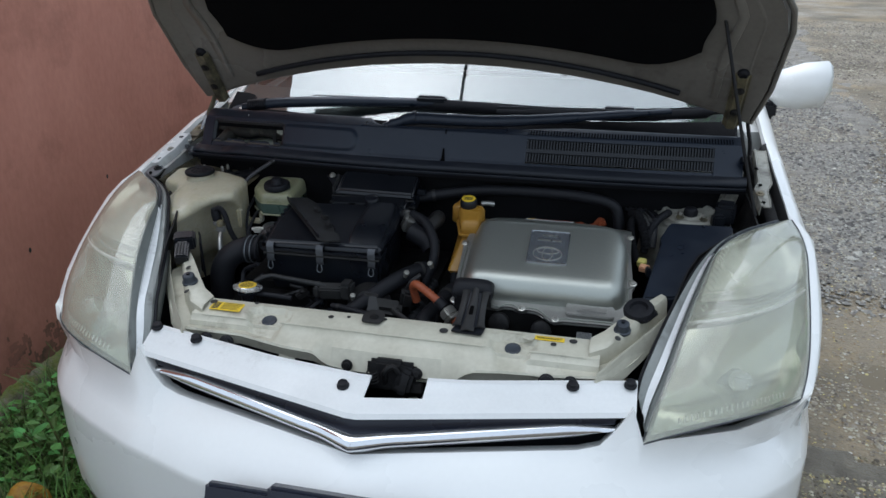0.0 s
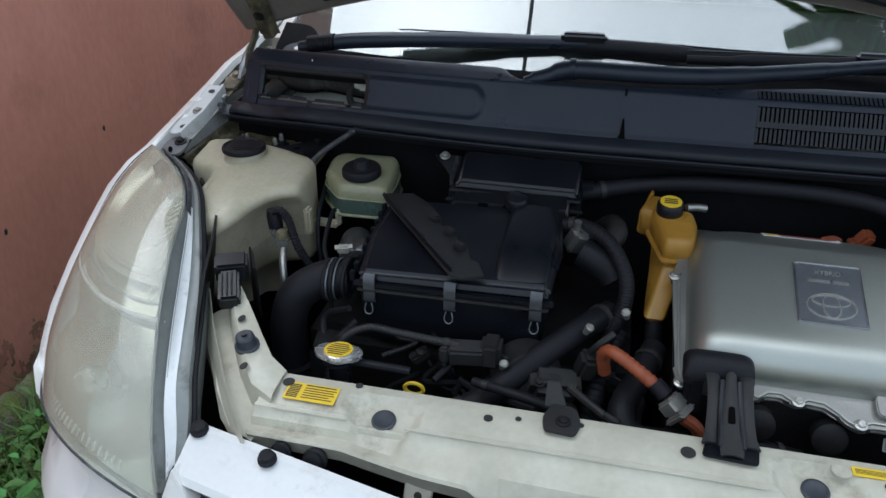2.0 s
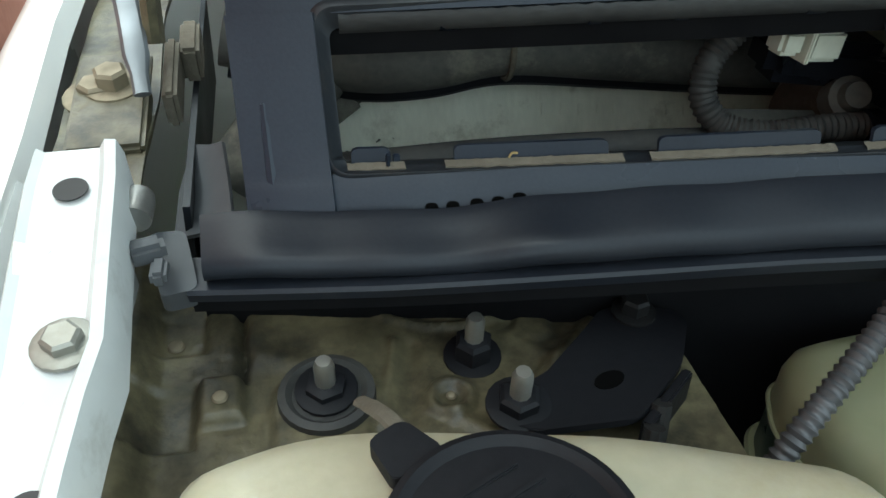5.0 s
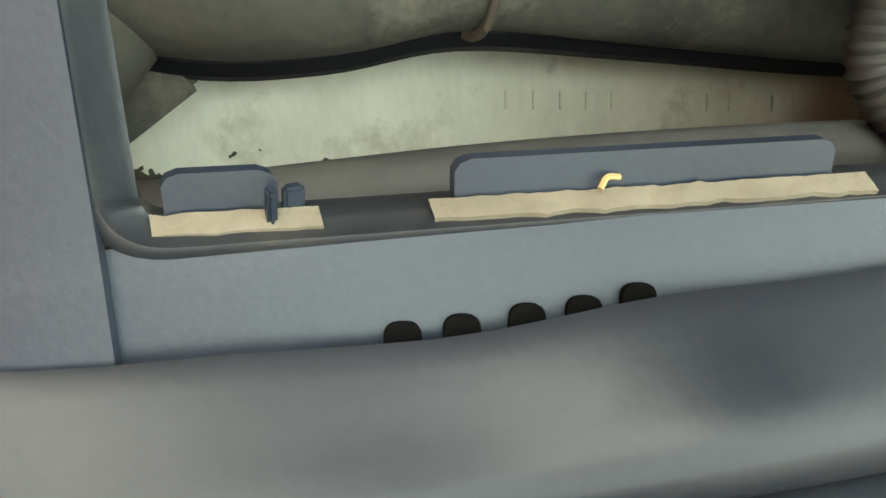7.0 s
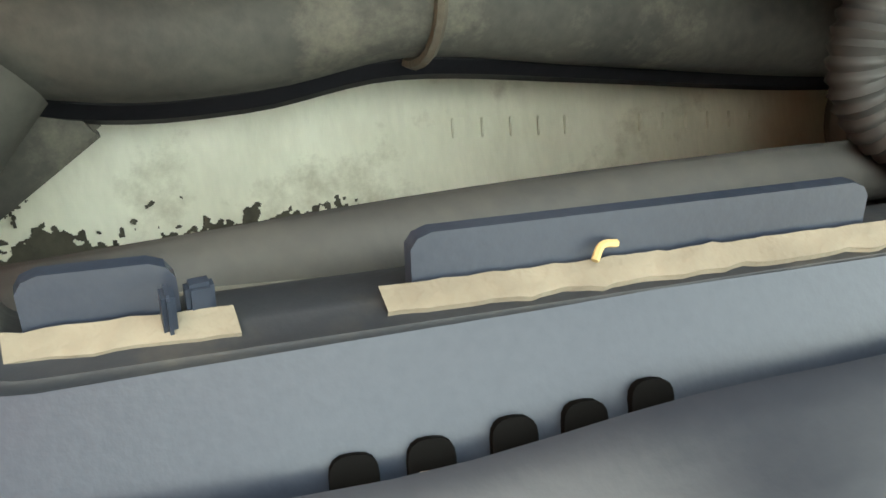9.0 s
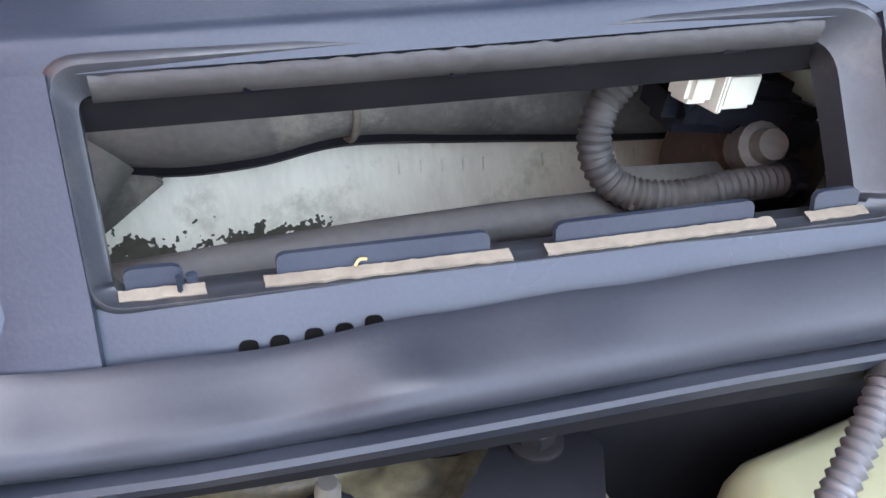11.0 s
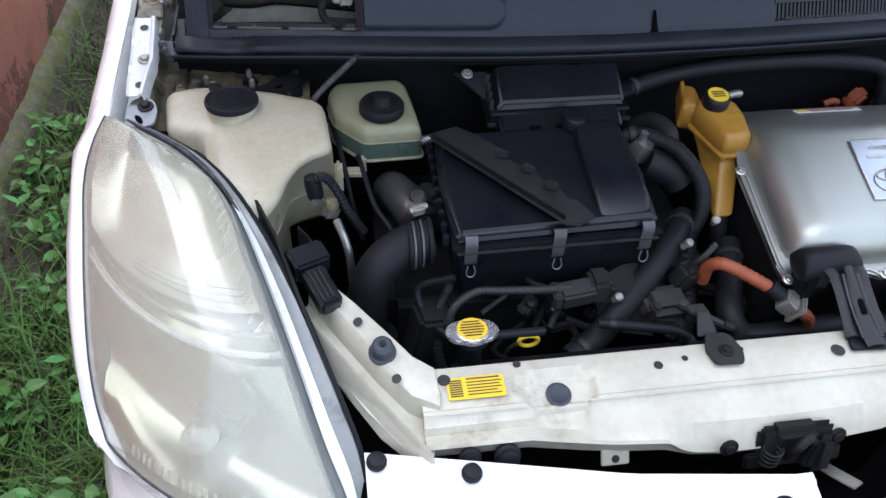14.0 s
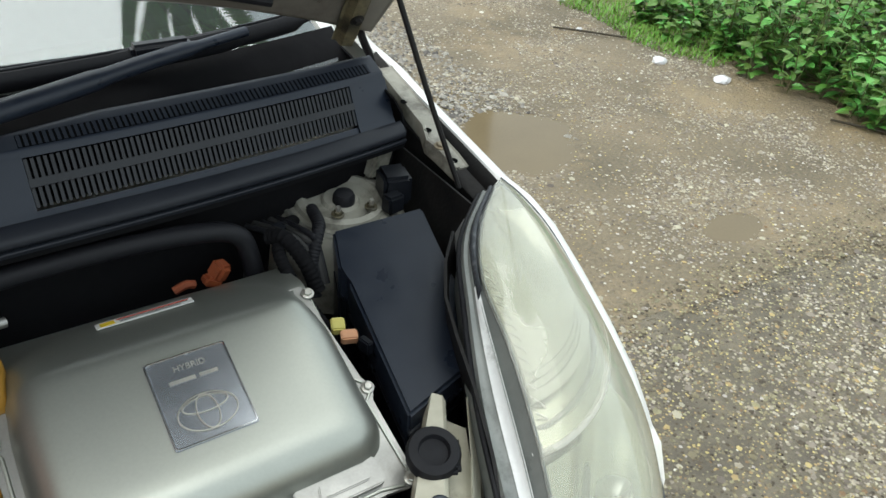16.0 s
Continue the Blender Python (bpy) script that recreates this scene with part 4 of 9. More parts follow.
# rubber seal along the cowl's front edge
sl = lambda x: Vector((x, cw_y(x) - 0.030, 0.9965 + cw_z(x) + 0.001 * math.sin(9 * x)))
seal_prof = [(-0.0125, -0.0075), (-0.0158, -0.0060), (-0.0172, -0.0028), (-0.0162, 0.0004), (-0.0130, 0.0026), (-0.0090, 0.0040), (-0.0040, 0.0062), (0.0010, 0.0085), (0.0040, 0.0098), (0.0056, 0.0100), (0.0062, 0.0086), (0.0050, -0.007), (0.0, -0.008)]
lift = lambda x: min(1.0, max(0.0, (x + 0.66) / 0.14))


def seal_ring(x):
    """The seal's section at x: sagging and wavy towards its free end."""
    slack = 1 - min(1.0, max(0.0, (x + 0.60) / 0.16))
    wave = slack * (0.0016 * math.sin(52 * x + 0.6) + 0.0010 * math.sin(121 * x)) + 0.0003 * math.sin(31 * x)
    wide = 1 - 0.34 * lift(x)
    return [sl(x) + Vector((0, dy * (wide if dy < 0 else 1) + (0.003 * lift(x) if dy > -0.003 else 0.0) - 0.8 * wave * (dy < -0.003), dz + 0.0015 + 0.001 * lift(x) + (0.0035 * lift(x) * (dz + 0.008) / 0.018 if dz > -0.002 else 0.0) + wave * (0.6 if dz > 0.005 else 1.0))) for dy, dz in seal_prof]


part("bonnet_seal", loft([seal_ring(x) for x in seg(-0.731, 0.735, 180)]), M_SEAL, car, "dark rubber seal along the cowl", smooth=60)
part("seal_lip", loft([[sl(x) + Vector((0, dy * (1 - 0.32 * lift(x)), dz + 0.002)) for dy, dz in ((-0.0185, -0.0125), (-0.0195, -0.0105), (-0.0182, -0.0090), (0.002, -0.0080), (0.002, -0.0145), (-0.0170, -0.0155))] for x in seg(-0.738, 0.735, 60)]), M_SEAL, car, smooth=40)
part("seal_backing", loft([[sl(x) + Vector((0, dy * (1 - 0.32 * lift(x)), dz)) for dy, dz in ((-0.0110, -0.0230), (-0.0150, -0.0130), (0.004, -0.0130), (0.004, -0.0230))] for x in seg(-0.738, 0.735, 50)]), M_MATT, car, smooth=40)
part("seal_end", prism(fillet([(-0.0075, -0.016), (0.0065, -0.016), (0.0065, 0.012), (-0.0070, 0.014)], 0.003), 0.012, Matrix.Translation((-0.7425, 1.0895, 0.9895)) @ Matrix.Rotation(radians(10), 4, "Z") @ Matrix.Rotation(radians(22), 4, "X"), 0.0015), M_GREYP, car, "grey seal end piece")
for x, dy, z in ((-0.6435, -0.0210, 1.0036), (-0.6355, -0.0208, 1.0039), (-0.6265, -0.0205, 1.0046), (-0.6185, -0.0203, 1.0050), (-0.6105, -0.0197, 1.0060)):
    part("slot", prism(fillet([(-0.0026, -0.0036), (0.0026, -0.0036), (0.0026, 0.0036), (-0.0026, 0.0036)], 0.0022, 4), 0.0012, axis((x, cw_y(x) + dy, z + 0.0006 + cw_z(x)), (0.36 * x, -1, 0.545), 0) @ Matrix.Translation((0, 0, 0.0013)), 0), M_HOLE, cowl)
rag = random.Random(3)
for i in range(9):
    x = -0.6485 + 0.0054 * i
    part("grit", lathe([(0.0009, 0), (0.0011, 0.0006), (0.0005, 0.0011), (0.0001, 0.0012)], axis((x + rag.uniform(-0.001, 0.001), cw_y(x) - 0.0222 + rag.uniform(-0.0006, 0.0006), 1.0022 + 0.05 * (x + 0.6485) + cw_z(x) + rag.uniform(0, 0.002)), (rag.uniform(-0.5, 0.5), -0.9, 0.6)) @ Matrix.Diagonal((rag.uniform(0.7, 1.9), 1, 1, 1)), 7), M_TAPE, cowl)

# wipers
def wiper(pivot, pts, radii, blade, at, label):
    arm = part("wiper", tube(pts, [1.05 * r for r in radii], 14, 6, flat=0.86), M_COWL, car, label, smooth=60)
    part("wiper_blade", tube(blade, [0.006, 0.0105, 0.0125, 0.0105, 0.005], 10, 5, flat=1.35), M_RUBBER, arm)
    part("adapter", rbox(at, (0.085, 0.024, 0.020), 0.006, (0, 0, 2), 3), M_BLACK, arm)
    part("blade_edge", tube([Vector(p) + Vector((0, 0.003, 0.0150)) for p in blade], 0.0016, 6, 4), M_BLACK, arm)
    part("wiper_pivot", hexbolt(pivot, (0, -0.25, 1), 0.008, 0.010, 1.8), M_STEEL, arm)
    return arm


wiper_far = wiper((-0.636, 1.206, 1.074), [(-0.632, 1.208, 1.084), (-0.575, 1.213, 1.094), (-0.50, 1.222, 1.102), (-0.33, 1.242, 1.108), (-0.12, 1.256, 1.112), (0.05, 1.256, 1.114)], [0.012, 0.0155, 0.0165, 0.016, 0.014, 0.009],
                  [(-0.44, 1.250, 1.104), (-0.20, 1.256, 1.106), (0.0, 1.250, 1.108), (0.18, 1.240, 1.106), (0.32, 1.240, 1.106)], (-0.085, 1.252, 1.124), "black wiper arm with blade lying along the windscreen")
wiper_near = wiper((-0.15, 1.085, 1.060), [(-0.170, 1.073, 1.090), (-0.135, 1.083, 1.100), (-0.092, 1.092, 1.111), (0.02, 1.088, 1.113), (0.13, 1.098, 1.114), (0.27, 1.150, 1.115), (0.40, 1.203, 1.118), (0.55, 1.250, 1.124)], [0.010, 0.014, 0.0170, 0.0165, 0.0160, 0.0145, 0.012, 0.008],
                   [(0.10, 1.225, 1.104), (0.28, 1.232, 1.107), (0.45, 1.246, 1.110), (0.60, 1.268, 1.116), (0.69, 1.292, 1.122)], (0.42, 1.236, 1.122), "bold curved black wiper arm rising from the cowl")
# cups that the wiper spindles come through
part("spindle_cup", lathe([(0.016, 0.0), (0.020, 0.002), (0.024, 0.010), (0.0262, 0.013), (0.0272, 0.0125)], axis((-0.636, 1.204, 1.070), (0, -0.25, 1)), 26), M_COWL, cowl)
part("sleeve", tube([(-0.612, 1.207, 1.0905), (-0.585, 1.2105, 1.0945), (-0.560, 1.213, 1.0975)], 0.0182, 14, 5, rib=0.0012, pitch=0.006, flat=0.86), M_RUBBER, wiper_far, "wrinkled tape round the arm")
part("knuckle", tube([(-0.096, 1.0925, 1.1115), (-0.086, 1.0925, 1.1125)], 0.0205, 14, 2, flat=0.88), M_COWL, wiper_near)
green = part("leaf_scrap", lathe([(0.006, 0), (0.005, 0.003), (0.002, 0.006), (0.0003, 0.0065)], axis((0.055, 1.120, 1.106), (0.3, -0.6, 1)), 9), M_GREENC, car, "pale green leaf scrap")

# hood, propped open
HD, HN = Vector((0, -0.61, 0.79)), Vector((0, 0.79, 0.61))


def hood_at(x, s, up=0.0):
    crown = 0.055 * (1 - (x / 0.8) ** 2) + 0.03 * math.sin(math.pi * min(1, s / 0.98))
    return Vector((x, 1.226, 1.115)) + HD * s + HN * (crown + up)


def hood_half(s):
    return lerp_tab(s, [0, 0.12, 0.33, 0.42, 0.6, 0.8, 0.93, 1.0], [0.745, 0.768, 0.777, 0.725, 0.63, 0.547, 0.502, 0.434])


def hood_rows(up, inset=0.0, s0=0.0, s1=1.0, n=18, m=25):
    rows = []
    for i in range(n):
        row = []
        for j in range(m):
            q = -1 + 2 * j / (m - 1)
            r0 = 0.115 * (1 - q * q)
            s = r0 + s0 + (s1 - s0 - r0) * i / (n - 1)
            row.append(hood_at(q * (hood_half(s) - inset), s, up))
        rows.append(row)
    return rows


hood = part("hood", sheet(hood_rows(0.0), 0.003), M_WHITE, car, "white hood propped open, beige underside", smooth=50)
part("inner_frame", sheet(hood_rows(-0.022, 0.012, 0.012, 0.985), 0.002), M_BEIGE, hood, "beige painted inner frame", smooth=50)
liner_rows = []
for i in range(24):
    row = []
    for j in range(41):
        q = -1 + 2 * j / 40
        s_in = 0.115 * (1 - q * q) + 0.105 + 0.045 * q * q + 0.085 * max(0.0, (abs(q) - 0.72) / 0.28) ** 2.2
        v = s_in + (0.90 - s_in) * i / 23
        row.append(hood_at(q * (hood_half(v) - 0.115 - 0.065 * min(1.0, max(0.0, (0.52 - v) / 0.25))), v, -0.034))
    liner_rows.append(row)
part("liner", sheet(liner_rows, 0.008), M_PAD, hood, "black felt hood liner", smooth=50)
edge = hood_rows(-0.010, 0.0, 0.0, 1.0)
border = [r[0] for r in edge] + edge[-1][1:] + [r[-1] for r in edge[-2::-1]] + edge[0][-2:0:-1]
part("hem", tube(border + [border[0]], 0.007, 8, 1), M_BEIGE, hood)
part("hood_seal", tube([hood_at(x, 0.115 * (1 - (x / 0.7) ** 2) + 0.05, -0.034) for x in seg(-0.56, 0.56, 20)], 0.007, 8, 2), M_RUBBER, hood)
for s in (1, -1):
    for u, w in ((0.17, 0.075), (0.60, 0.05)):
        part("buffer", lathe([(0.014, 0), (0.014, 0.008), (0.009, 0.013), (0.0005, 0.014)], axis(hood_at(s * (hood_half(u) - w), u, -0.022), -HN), 14), M_RUBBER, hood)
    part("hinge", side(join(tube([(0.752, 1.215, 1.03), (0.750, 1.225, 1.06), (0.742, 1.25, 1.10), (0.728, 1.235, 1.16), (0.72, 1.19, 1.21)], 0.011, 8, 4, flat=0.45), rbox((0.773, 1.19, 1.012), (0.034, 0.075, 0.006), 0.002, (12, 0, 0))), s), M_GRIME if s < 0 else M_DARK, car)
    part("hinge_bolt", side(hexbolt((0.772, 1.199, 1.016), (0, -0.2, 1), 0.008, 0.010, 1.7), s), M_RUSTB, car)
for s in (1, -1):
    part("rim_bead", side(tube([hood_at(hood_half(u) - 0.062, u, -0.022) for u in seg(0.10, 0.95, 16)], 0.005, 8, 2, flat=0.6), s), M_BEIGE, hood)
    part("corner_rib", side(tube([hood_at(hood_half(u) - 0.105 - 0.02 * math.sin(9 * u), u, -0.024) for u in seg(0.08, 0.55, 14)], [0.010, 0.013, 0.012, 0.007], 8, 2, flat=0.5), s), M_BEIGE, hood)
    for u, w in ((0.46, 0.085),):
        part("grommet", side(lathe([(0.017, 0), (0.017, 0.003), (0.012, 0.0045), (0.010, 0.0015), (0.0005, 0.0015)], axis(hood_at(hood_half(u) - w, u, -0.024), -HN), 18), s), M_RUBBER, hood)
    part("hinge_arm", side(sheet([[hood_at(hood_half(0.02) - 0.055 + d, v, -0.028 - 0.012 * (abs(d) < 0.012)) for d in (-0.02, -0.014, -0.008, 0.008, 0.014, 0.02)] for v in seg(0.0, 0.17, 8)], 0.002), s), M_GRIME, hood, "grimy steel hinge arm")
    for v in (0.06, 0.13):
        part("arm_bolt", side(hexbolt(hood_at(hood_half(0.02) - 0.055, v, -0.042), -HN, 0.007, 0.007, 1.6), s), M_DARK, hood)

# left hinge pocket: grimy plate, stay, clips
pocket = [[(x, y, 1.004 + 0.10 * (y - 1.2) + 0.004 * math.sin(40 * y) * (x > -0.77) + 0.003 * noise.noise((x * 40, y * 25, 0))) for x in seg(-0.798, -0.756, 7)] for y in seg(1.125, 1.40, 20)]
part("hinge_plate", sheet(pocket, 0.003), M_GRIME, car, "grimy hinge plate", smooth=40)
part("hinge_pad", prism(rounded(0.032, 0.040, 0.005), 0.008, Matrix.Translation((-0.773, 1.190, 1.009)) @ Matrix.Rotation(radians(12), 4, "X"), 0.002), M_GRIME, car)
part("pad_bolt", hexbolt((-0.780, 1.200, 1.011), (0, -0.2, 1), 0.0085, 0.009, 1.9), M_RUSTB, car)
part("stay", tube([(-0.756, 1.177, 1.020), (-0.761, 1.215, 1.042), (-0.768, 1.26, 1.058), (-0.766, 1.30, 1.075)], [0.004, 0.006, 0.007, 0.007], 8, 4, flat=0.45), M_ZINC, car)
part("tan_stop", join(rbox((-0.747, 1.215, 1.010), (0.007, 0.050, 0.02), 0.002, (12, 0, 0)), rbox((-0.739, 1.245, 1.014), (0.010, 0.03, 0.02), 0.002, (12, 0, 0))), M_TAPE, car)
part("white_stud", lathe([(0.0065, 0), (0.0065, 0.010), (0.0055, 0.014), (0.0005, 0.015)], axis((-0.755, 1.098, 1.003), (0.1, 0.9, 0.2)), 14), M_ALU, car)
part("grey_clip", join(rbox((-0.750, 1.082, 0.999), (0.014, 0.010, 0.008), 0.002, (0, 0, 15)), rbox((-0.745, 1.072, 0.996), (0.006, 0.012, 0.006), 0.0015)), M_GREYP, car)
part("corner_sheet", sheet([[(-0.7385, 1.172, 0.996), (-0.731, 1.168, 0.997), (-0.724, 1.160, 1.002)], [(-0.745, 1.148, 0.985), (-0.733, 1.142, 0.988), (-0.722, 1.136, 0.995)], [(-0.746, 1.118, 0.980), (-0.735, 1.112, 0.985), (-0.720, 1.106, 0.993)]], 0.002), M_GREYP, car, "grey corner flap beside the cowl", smooth=60)
# black sheet standing for the dark gap beside the corner flap
part("end_gap_dark", sheet([[(-0.740, y, 0.990 + 0.06 * (y - 1.04)), (-0.743, y, 0.95)] for y in seg(1.118, 1.36, 10)], 0.003), M_BLACK, car)
for y in (1.072, 1.014):
    part("gusset", wedge([(-0.788, y, RZ(y) + 0.002), (-0.776, y - 0.004, RZ(y) + 0.0035), (-0.788, y - 0.018, RZ(y - 0.018) + 0.002)], [(-0.788, y, RZ(y) + 0.006), (-0.778, y - 0.004, RZ(y) + 0.005), (-0.788, y - 0.015, RZ(y - 0.015) + 0.005)], 0), M_WHITE, rail_ob)
right = [[(-p[0] - 0.010 + 0.012 * (i > 3), p[1] + 0.015, p[2] - 0.006) for p in r] for i, r in enumerate(rail)] + [[(-p[0] + 0.004, p[1] + 0.11, p[2] + 0.016) for p in rail[-1]]]
rr_ob = part("fender_rail", sheet(right, 0.002), M_TOWER, car, "scuffed grey hinge rail", smooth=30)
for y in (0.985, 1.06, 1.135):
    part("rail_hole", lathe([(0.0058, 0), (0.0058, 0.0006), (0.0004, 0.0006)], axis((0.760, y, RZ(y) - 0.0025), (0, -0.2, 1)), 18), M_HOLE, rr_ob)
part("rail_bolt", hexbolt((0.757, 1.02, RZ(1.02) - 0.002), (0, -0.2, 1), 0.0062, 0.006, 1.6), M_RUSTB, rr_ob)
part("cowl_end_flap", sheet([[(0.722, y, 1.06 - 0.12 * (1.2 - y)), (0.738, y, 1.03 - 0.10 * (1.2 - y)), (0.748, y, 0.985)] for y in seg(1.10, 1.30, 6)], 0.003), M_MATT, car, "black end flap of the cowl")
part("prop_rod", tube([(0.738, 0.938, 0.972), (0.735, 0.942, 0.985), (0.700, 0.979, 1.11), (0.664, 1.018, 1.25), (0.634, 1.050, 1.368), (0.628, 1.054, 1.392)], 0.004, 8, 3), M_DARK, car, "thin black hood prop rod")
prop_ring = Vector((0.627, 1.056, 1.396))
part("rod_ring", tube([prop_ring + 0.014 * (Vector((1, 0, 0)) * math.cos(a) + HD * math.sin(a)) for a in seg(0, 2 * math.pi, 20)], 0.0032, 8, 1), M_BEIGE, hood, "pale ring holding the prop rod")


# engine bay shell
part("firewall", sheet([[(x, cw_y(x) + 0.002, 0.985), (x, cw_y(x) + 0.01, 0.80), (x, cw_y(x) - 0.05, 0.45)] for x in seg(-0.74, 0.74, 9)], 0.004), M_MATT, car)
for s in (1, -1):
    part("inner_wing", side(sheet([[(0.748 if s > 0 else 0.782, y, 0.955), (0.735 if s > 0 else 0.780, y, 0.90), (0.69, y, 0.75), (0.62, y, 0.4)] for y in seg(0.88, 1.15, 6)], 0.004), s), M_DARK, car)
    part("lamp_back", side(sheet([[curve_at(IN, k) + Vector((-0.038, 0.014, -0.03)), curve_at(IN, k) + Vector((0.0, 0.03, -0.20)), curve_at(IN, k) + Vector((0.02, 0.03, -0.45))] for k in seg(0.12, 0.9, 10)], 0.004), s), M_DARK, car)
part("undertray", rbox((0, 0.72, 0.36), (1.2, 0.75, 0.01), 0.002), M_DARK, car)

# radiator support: a pressed cream beam with end arms
FRONT = lambda x: 0.025 * (1 - min(1, abs(x) / 0.30) ** 2)


def support_profile(x):
    def dip(half):
        return 0.012 * sum(0.5 - 0.5 * math.tanh((abs(x - c) - half) / 0.0045) for c in (-0.257, 0.257))
    low = lerp_tab(x, [-0.425, -0.30, -0.27, -0.2, -0.135, -0.10, -0.06, 0.10, 0.16, 0.19, 0.24, 0.32, 0.425], [0.788, 0.786, 0.784, 0.779, 0.779, 0.766, 0.762, 0.764, 0.766, 0.776, 0.778, 0.775, 0.786])
    deep = 0.5 - 0.5 * math.tanh((abs(x - 0.02) - 0.145) / 0.010)
    f = 0.450 - FRONT(x)
    crease = low + 0.019 - 0.010 * deep
    ridge = 0.0030
    return [(x, 0.551, 0.800), (x, 0.551, 0.828), (x, 0.547, 0.832), (x, 0.532, 0.834), (x, 0.524, 0.8335 - dip(0.030)), (x, 0.516, 0.8325 - dip(0.046)), (x, 0.500, 0.8290 - dip(0.044)), (x, 0.491, 0.8262 - dip(0.040)), (x, 0.488, 0.8256 + ridge - dip(0.038)),
            (x, 0.484, 0.8246 + ridge - dip(0.036)), (x, 0.481, 0.8215 - dip(0.034)), (x, 0.474, 0.8165 - 0.8 * dip(0.030)), (x, f + 0.020 + 0.003 * deep, 0.806 - 0.35 * dip(0.026)), (x, f + 0.004, crease + 0.004), (x, f + 0.001, crease), (x, f + 0.004, crease - 0.005), (x, f + 0.006, low + 0.001), (x, f + 0.0065, low - 0.003), (x, f + 0.018, low - 0.002)]


support = part("radiator_support", sheet([support_profile(x) for x in seg(-0.425, 0.425, 280)], 0.0025), M_CREAM, car, "cream painted steel radiator support, grimy", smooth=30)
for s in (1, -1):
    arm = [[(0.405, 0.462, 0.835), (0.403, 0.480, 0.842), (0.405, 0.545, 0.838), (0.404, 0.552, 0.80)], [(0.440, 0.475, 0.842), (0.440, 0.492, 0.850), (0.430, 0.556, 0.850), (0.428, 0.562, 0.81)],
           [(0.478, 0.520, 0.854), (0.476, 0.534, 0.861), (0.456, 0.585, 0.862), (0.452, 0.590, 0.82)], [(0.522, 0.595, 0.864), (0.518, 0.605, 0.870), (0.494, 0.632, 0.872), (0.490, 0.637, 0.84)],
           [(0.556, 0.665, 0.870), (0.552, 0.672, 0.876), (0.538, 0.685, 0.878), (0.533, 0.690, 0.85)]]
    strip = []
    for r in arm:
        a, b, c, d = (Vector(q) for q in r)
        e = a.lerp(c, 0.36)
        strip.append([e + Vector((0.004, -0.004, -0.045)), e + Vector((0, 0, -0.002)), b.lerp(c, 0.34), c, d])
    part("support_arm", side(sheet(strip, 0.003), s), M_CREAM, support, smooth=40)
    part("arm_channel", side(sheet([[Vector(r[0]).lerp(Vector(r[2]), 0.38) + Vector((0, 0, -0.034)), Vector(r[0]) + Vector((0.012, -0.014, -0.036))] for r in arm], 0.002), s), M_CREAM, support)
    flangel = [[(0.425, 0.438, 0.822), (0.421, 0.436, 0.825), (0.412, 0.43, 0.77)], [(0.470, 0.494, 0.842), (0.466, 0.491, 0.845), (0.462, 0.475, 0.80)], [(0.538, 0.596, 0.858), (0.534, 0.593, 0.861), (0.535, 0.57, 0.82)], [(0.580, 0.668, 0.866), (0.576, 0.665, 0.869), (0.58, 0.65, 0.83)]]
    part("arm_flange", side(sheet(flangel, 0.003), s), M_CREAM, support)
    part("end_plug", side(disc_clip((0.375, 0.446, 0.792), 0.011, (0, -1, 0.4), 0.012), s), M_RUBBER, support)
    part("end_plug", side(disc_clip((0.330, 0.446, 0.788), 0.013, (0, -1, 0.5), 0.016), s), M_RUBBER, support)
for x in (-0.257, 0.257):
    part("plug", lathe([(0.0185, 0), (0.0185, 0.002), (0.015, 0.003), (0.013, 0.0018), (0.0005, 0.0016)], axis((x, 0.502, 0.8178), (0, -0.2, 1)) @ Matrix.Scale(0.86, 4), 24), M_PLUG, support)
for p, r in (((-0.126, 0.520, 0.8335), 0.006), ((0.115, 0.516, 0.8335), 0.009), ((-0.089, 0.526, 0.8345), 0.004), ((0.335, 0.512, 0.8325), 0.006), ((-0.395, 0.528, 0.8345), 0.008), ((0.372, 0.528, 0.8345), 0.008), ((-0.302, 0.542, 0.834), 0.005), ((-0.012, 0.532, 0.8345), 0.004)):
    part("hole", lathe([(r, 0), (r, 0.0007), (r * 0.5, 0.0007), (0.0004, 0.0007)], axis(p, (0, 0, 1)), 16), M_INK, support)
for p, d in (((-0.453, 0.520, 0.8565), (-0.3, -0.2, 1)), ((0.455, 0.520, 0.8565), (0.3, -0.2, 1)), ((-0.492, 0.60, 0.872), (-0.3, -0.2, 1))):
    part("hole", lathe([(0.006, 0), (0.006, 0.001), (0.0004, 0.001)], axis(p, d), 16), M_INK, support)
part("spacer", lathe([(0.011, 0), (0.011, 0.003), (0.005, 0.0035), (0.0005, 0.0015)], axis((0.285, 0.523, 0.8335), (0, 0, 1)), 18), M_CREAM, support)
ear = prism([(-0.018, -0.012), (0.018, -0.012), (0.018, 0.012), (-0.018, 0.012)], 0.003, axis((-0.196, 0.438, 0.771), (0, -0.9, 0.6)), 0.005)
part("ear", ear, M_CREAM, support)
part("ear_hole", disc_clip((-0.196, 0.436, 0.7685), 0.004, (0, -0.9, 0.6), 0.002), M_INK, support)
for x0, x1 in ((-0.40, -0.30), (-0.225, 0.20), (0.29, 0.40)):
    part("bead", tube([(x0, 0.4835, 0.8272), (x1, 0.4835, 0.8272)], 0.0016, 6, 1), M_CREAM, support)


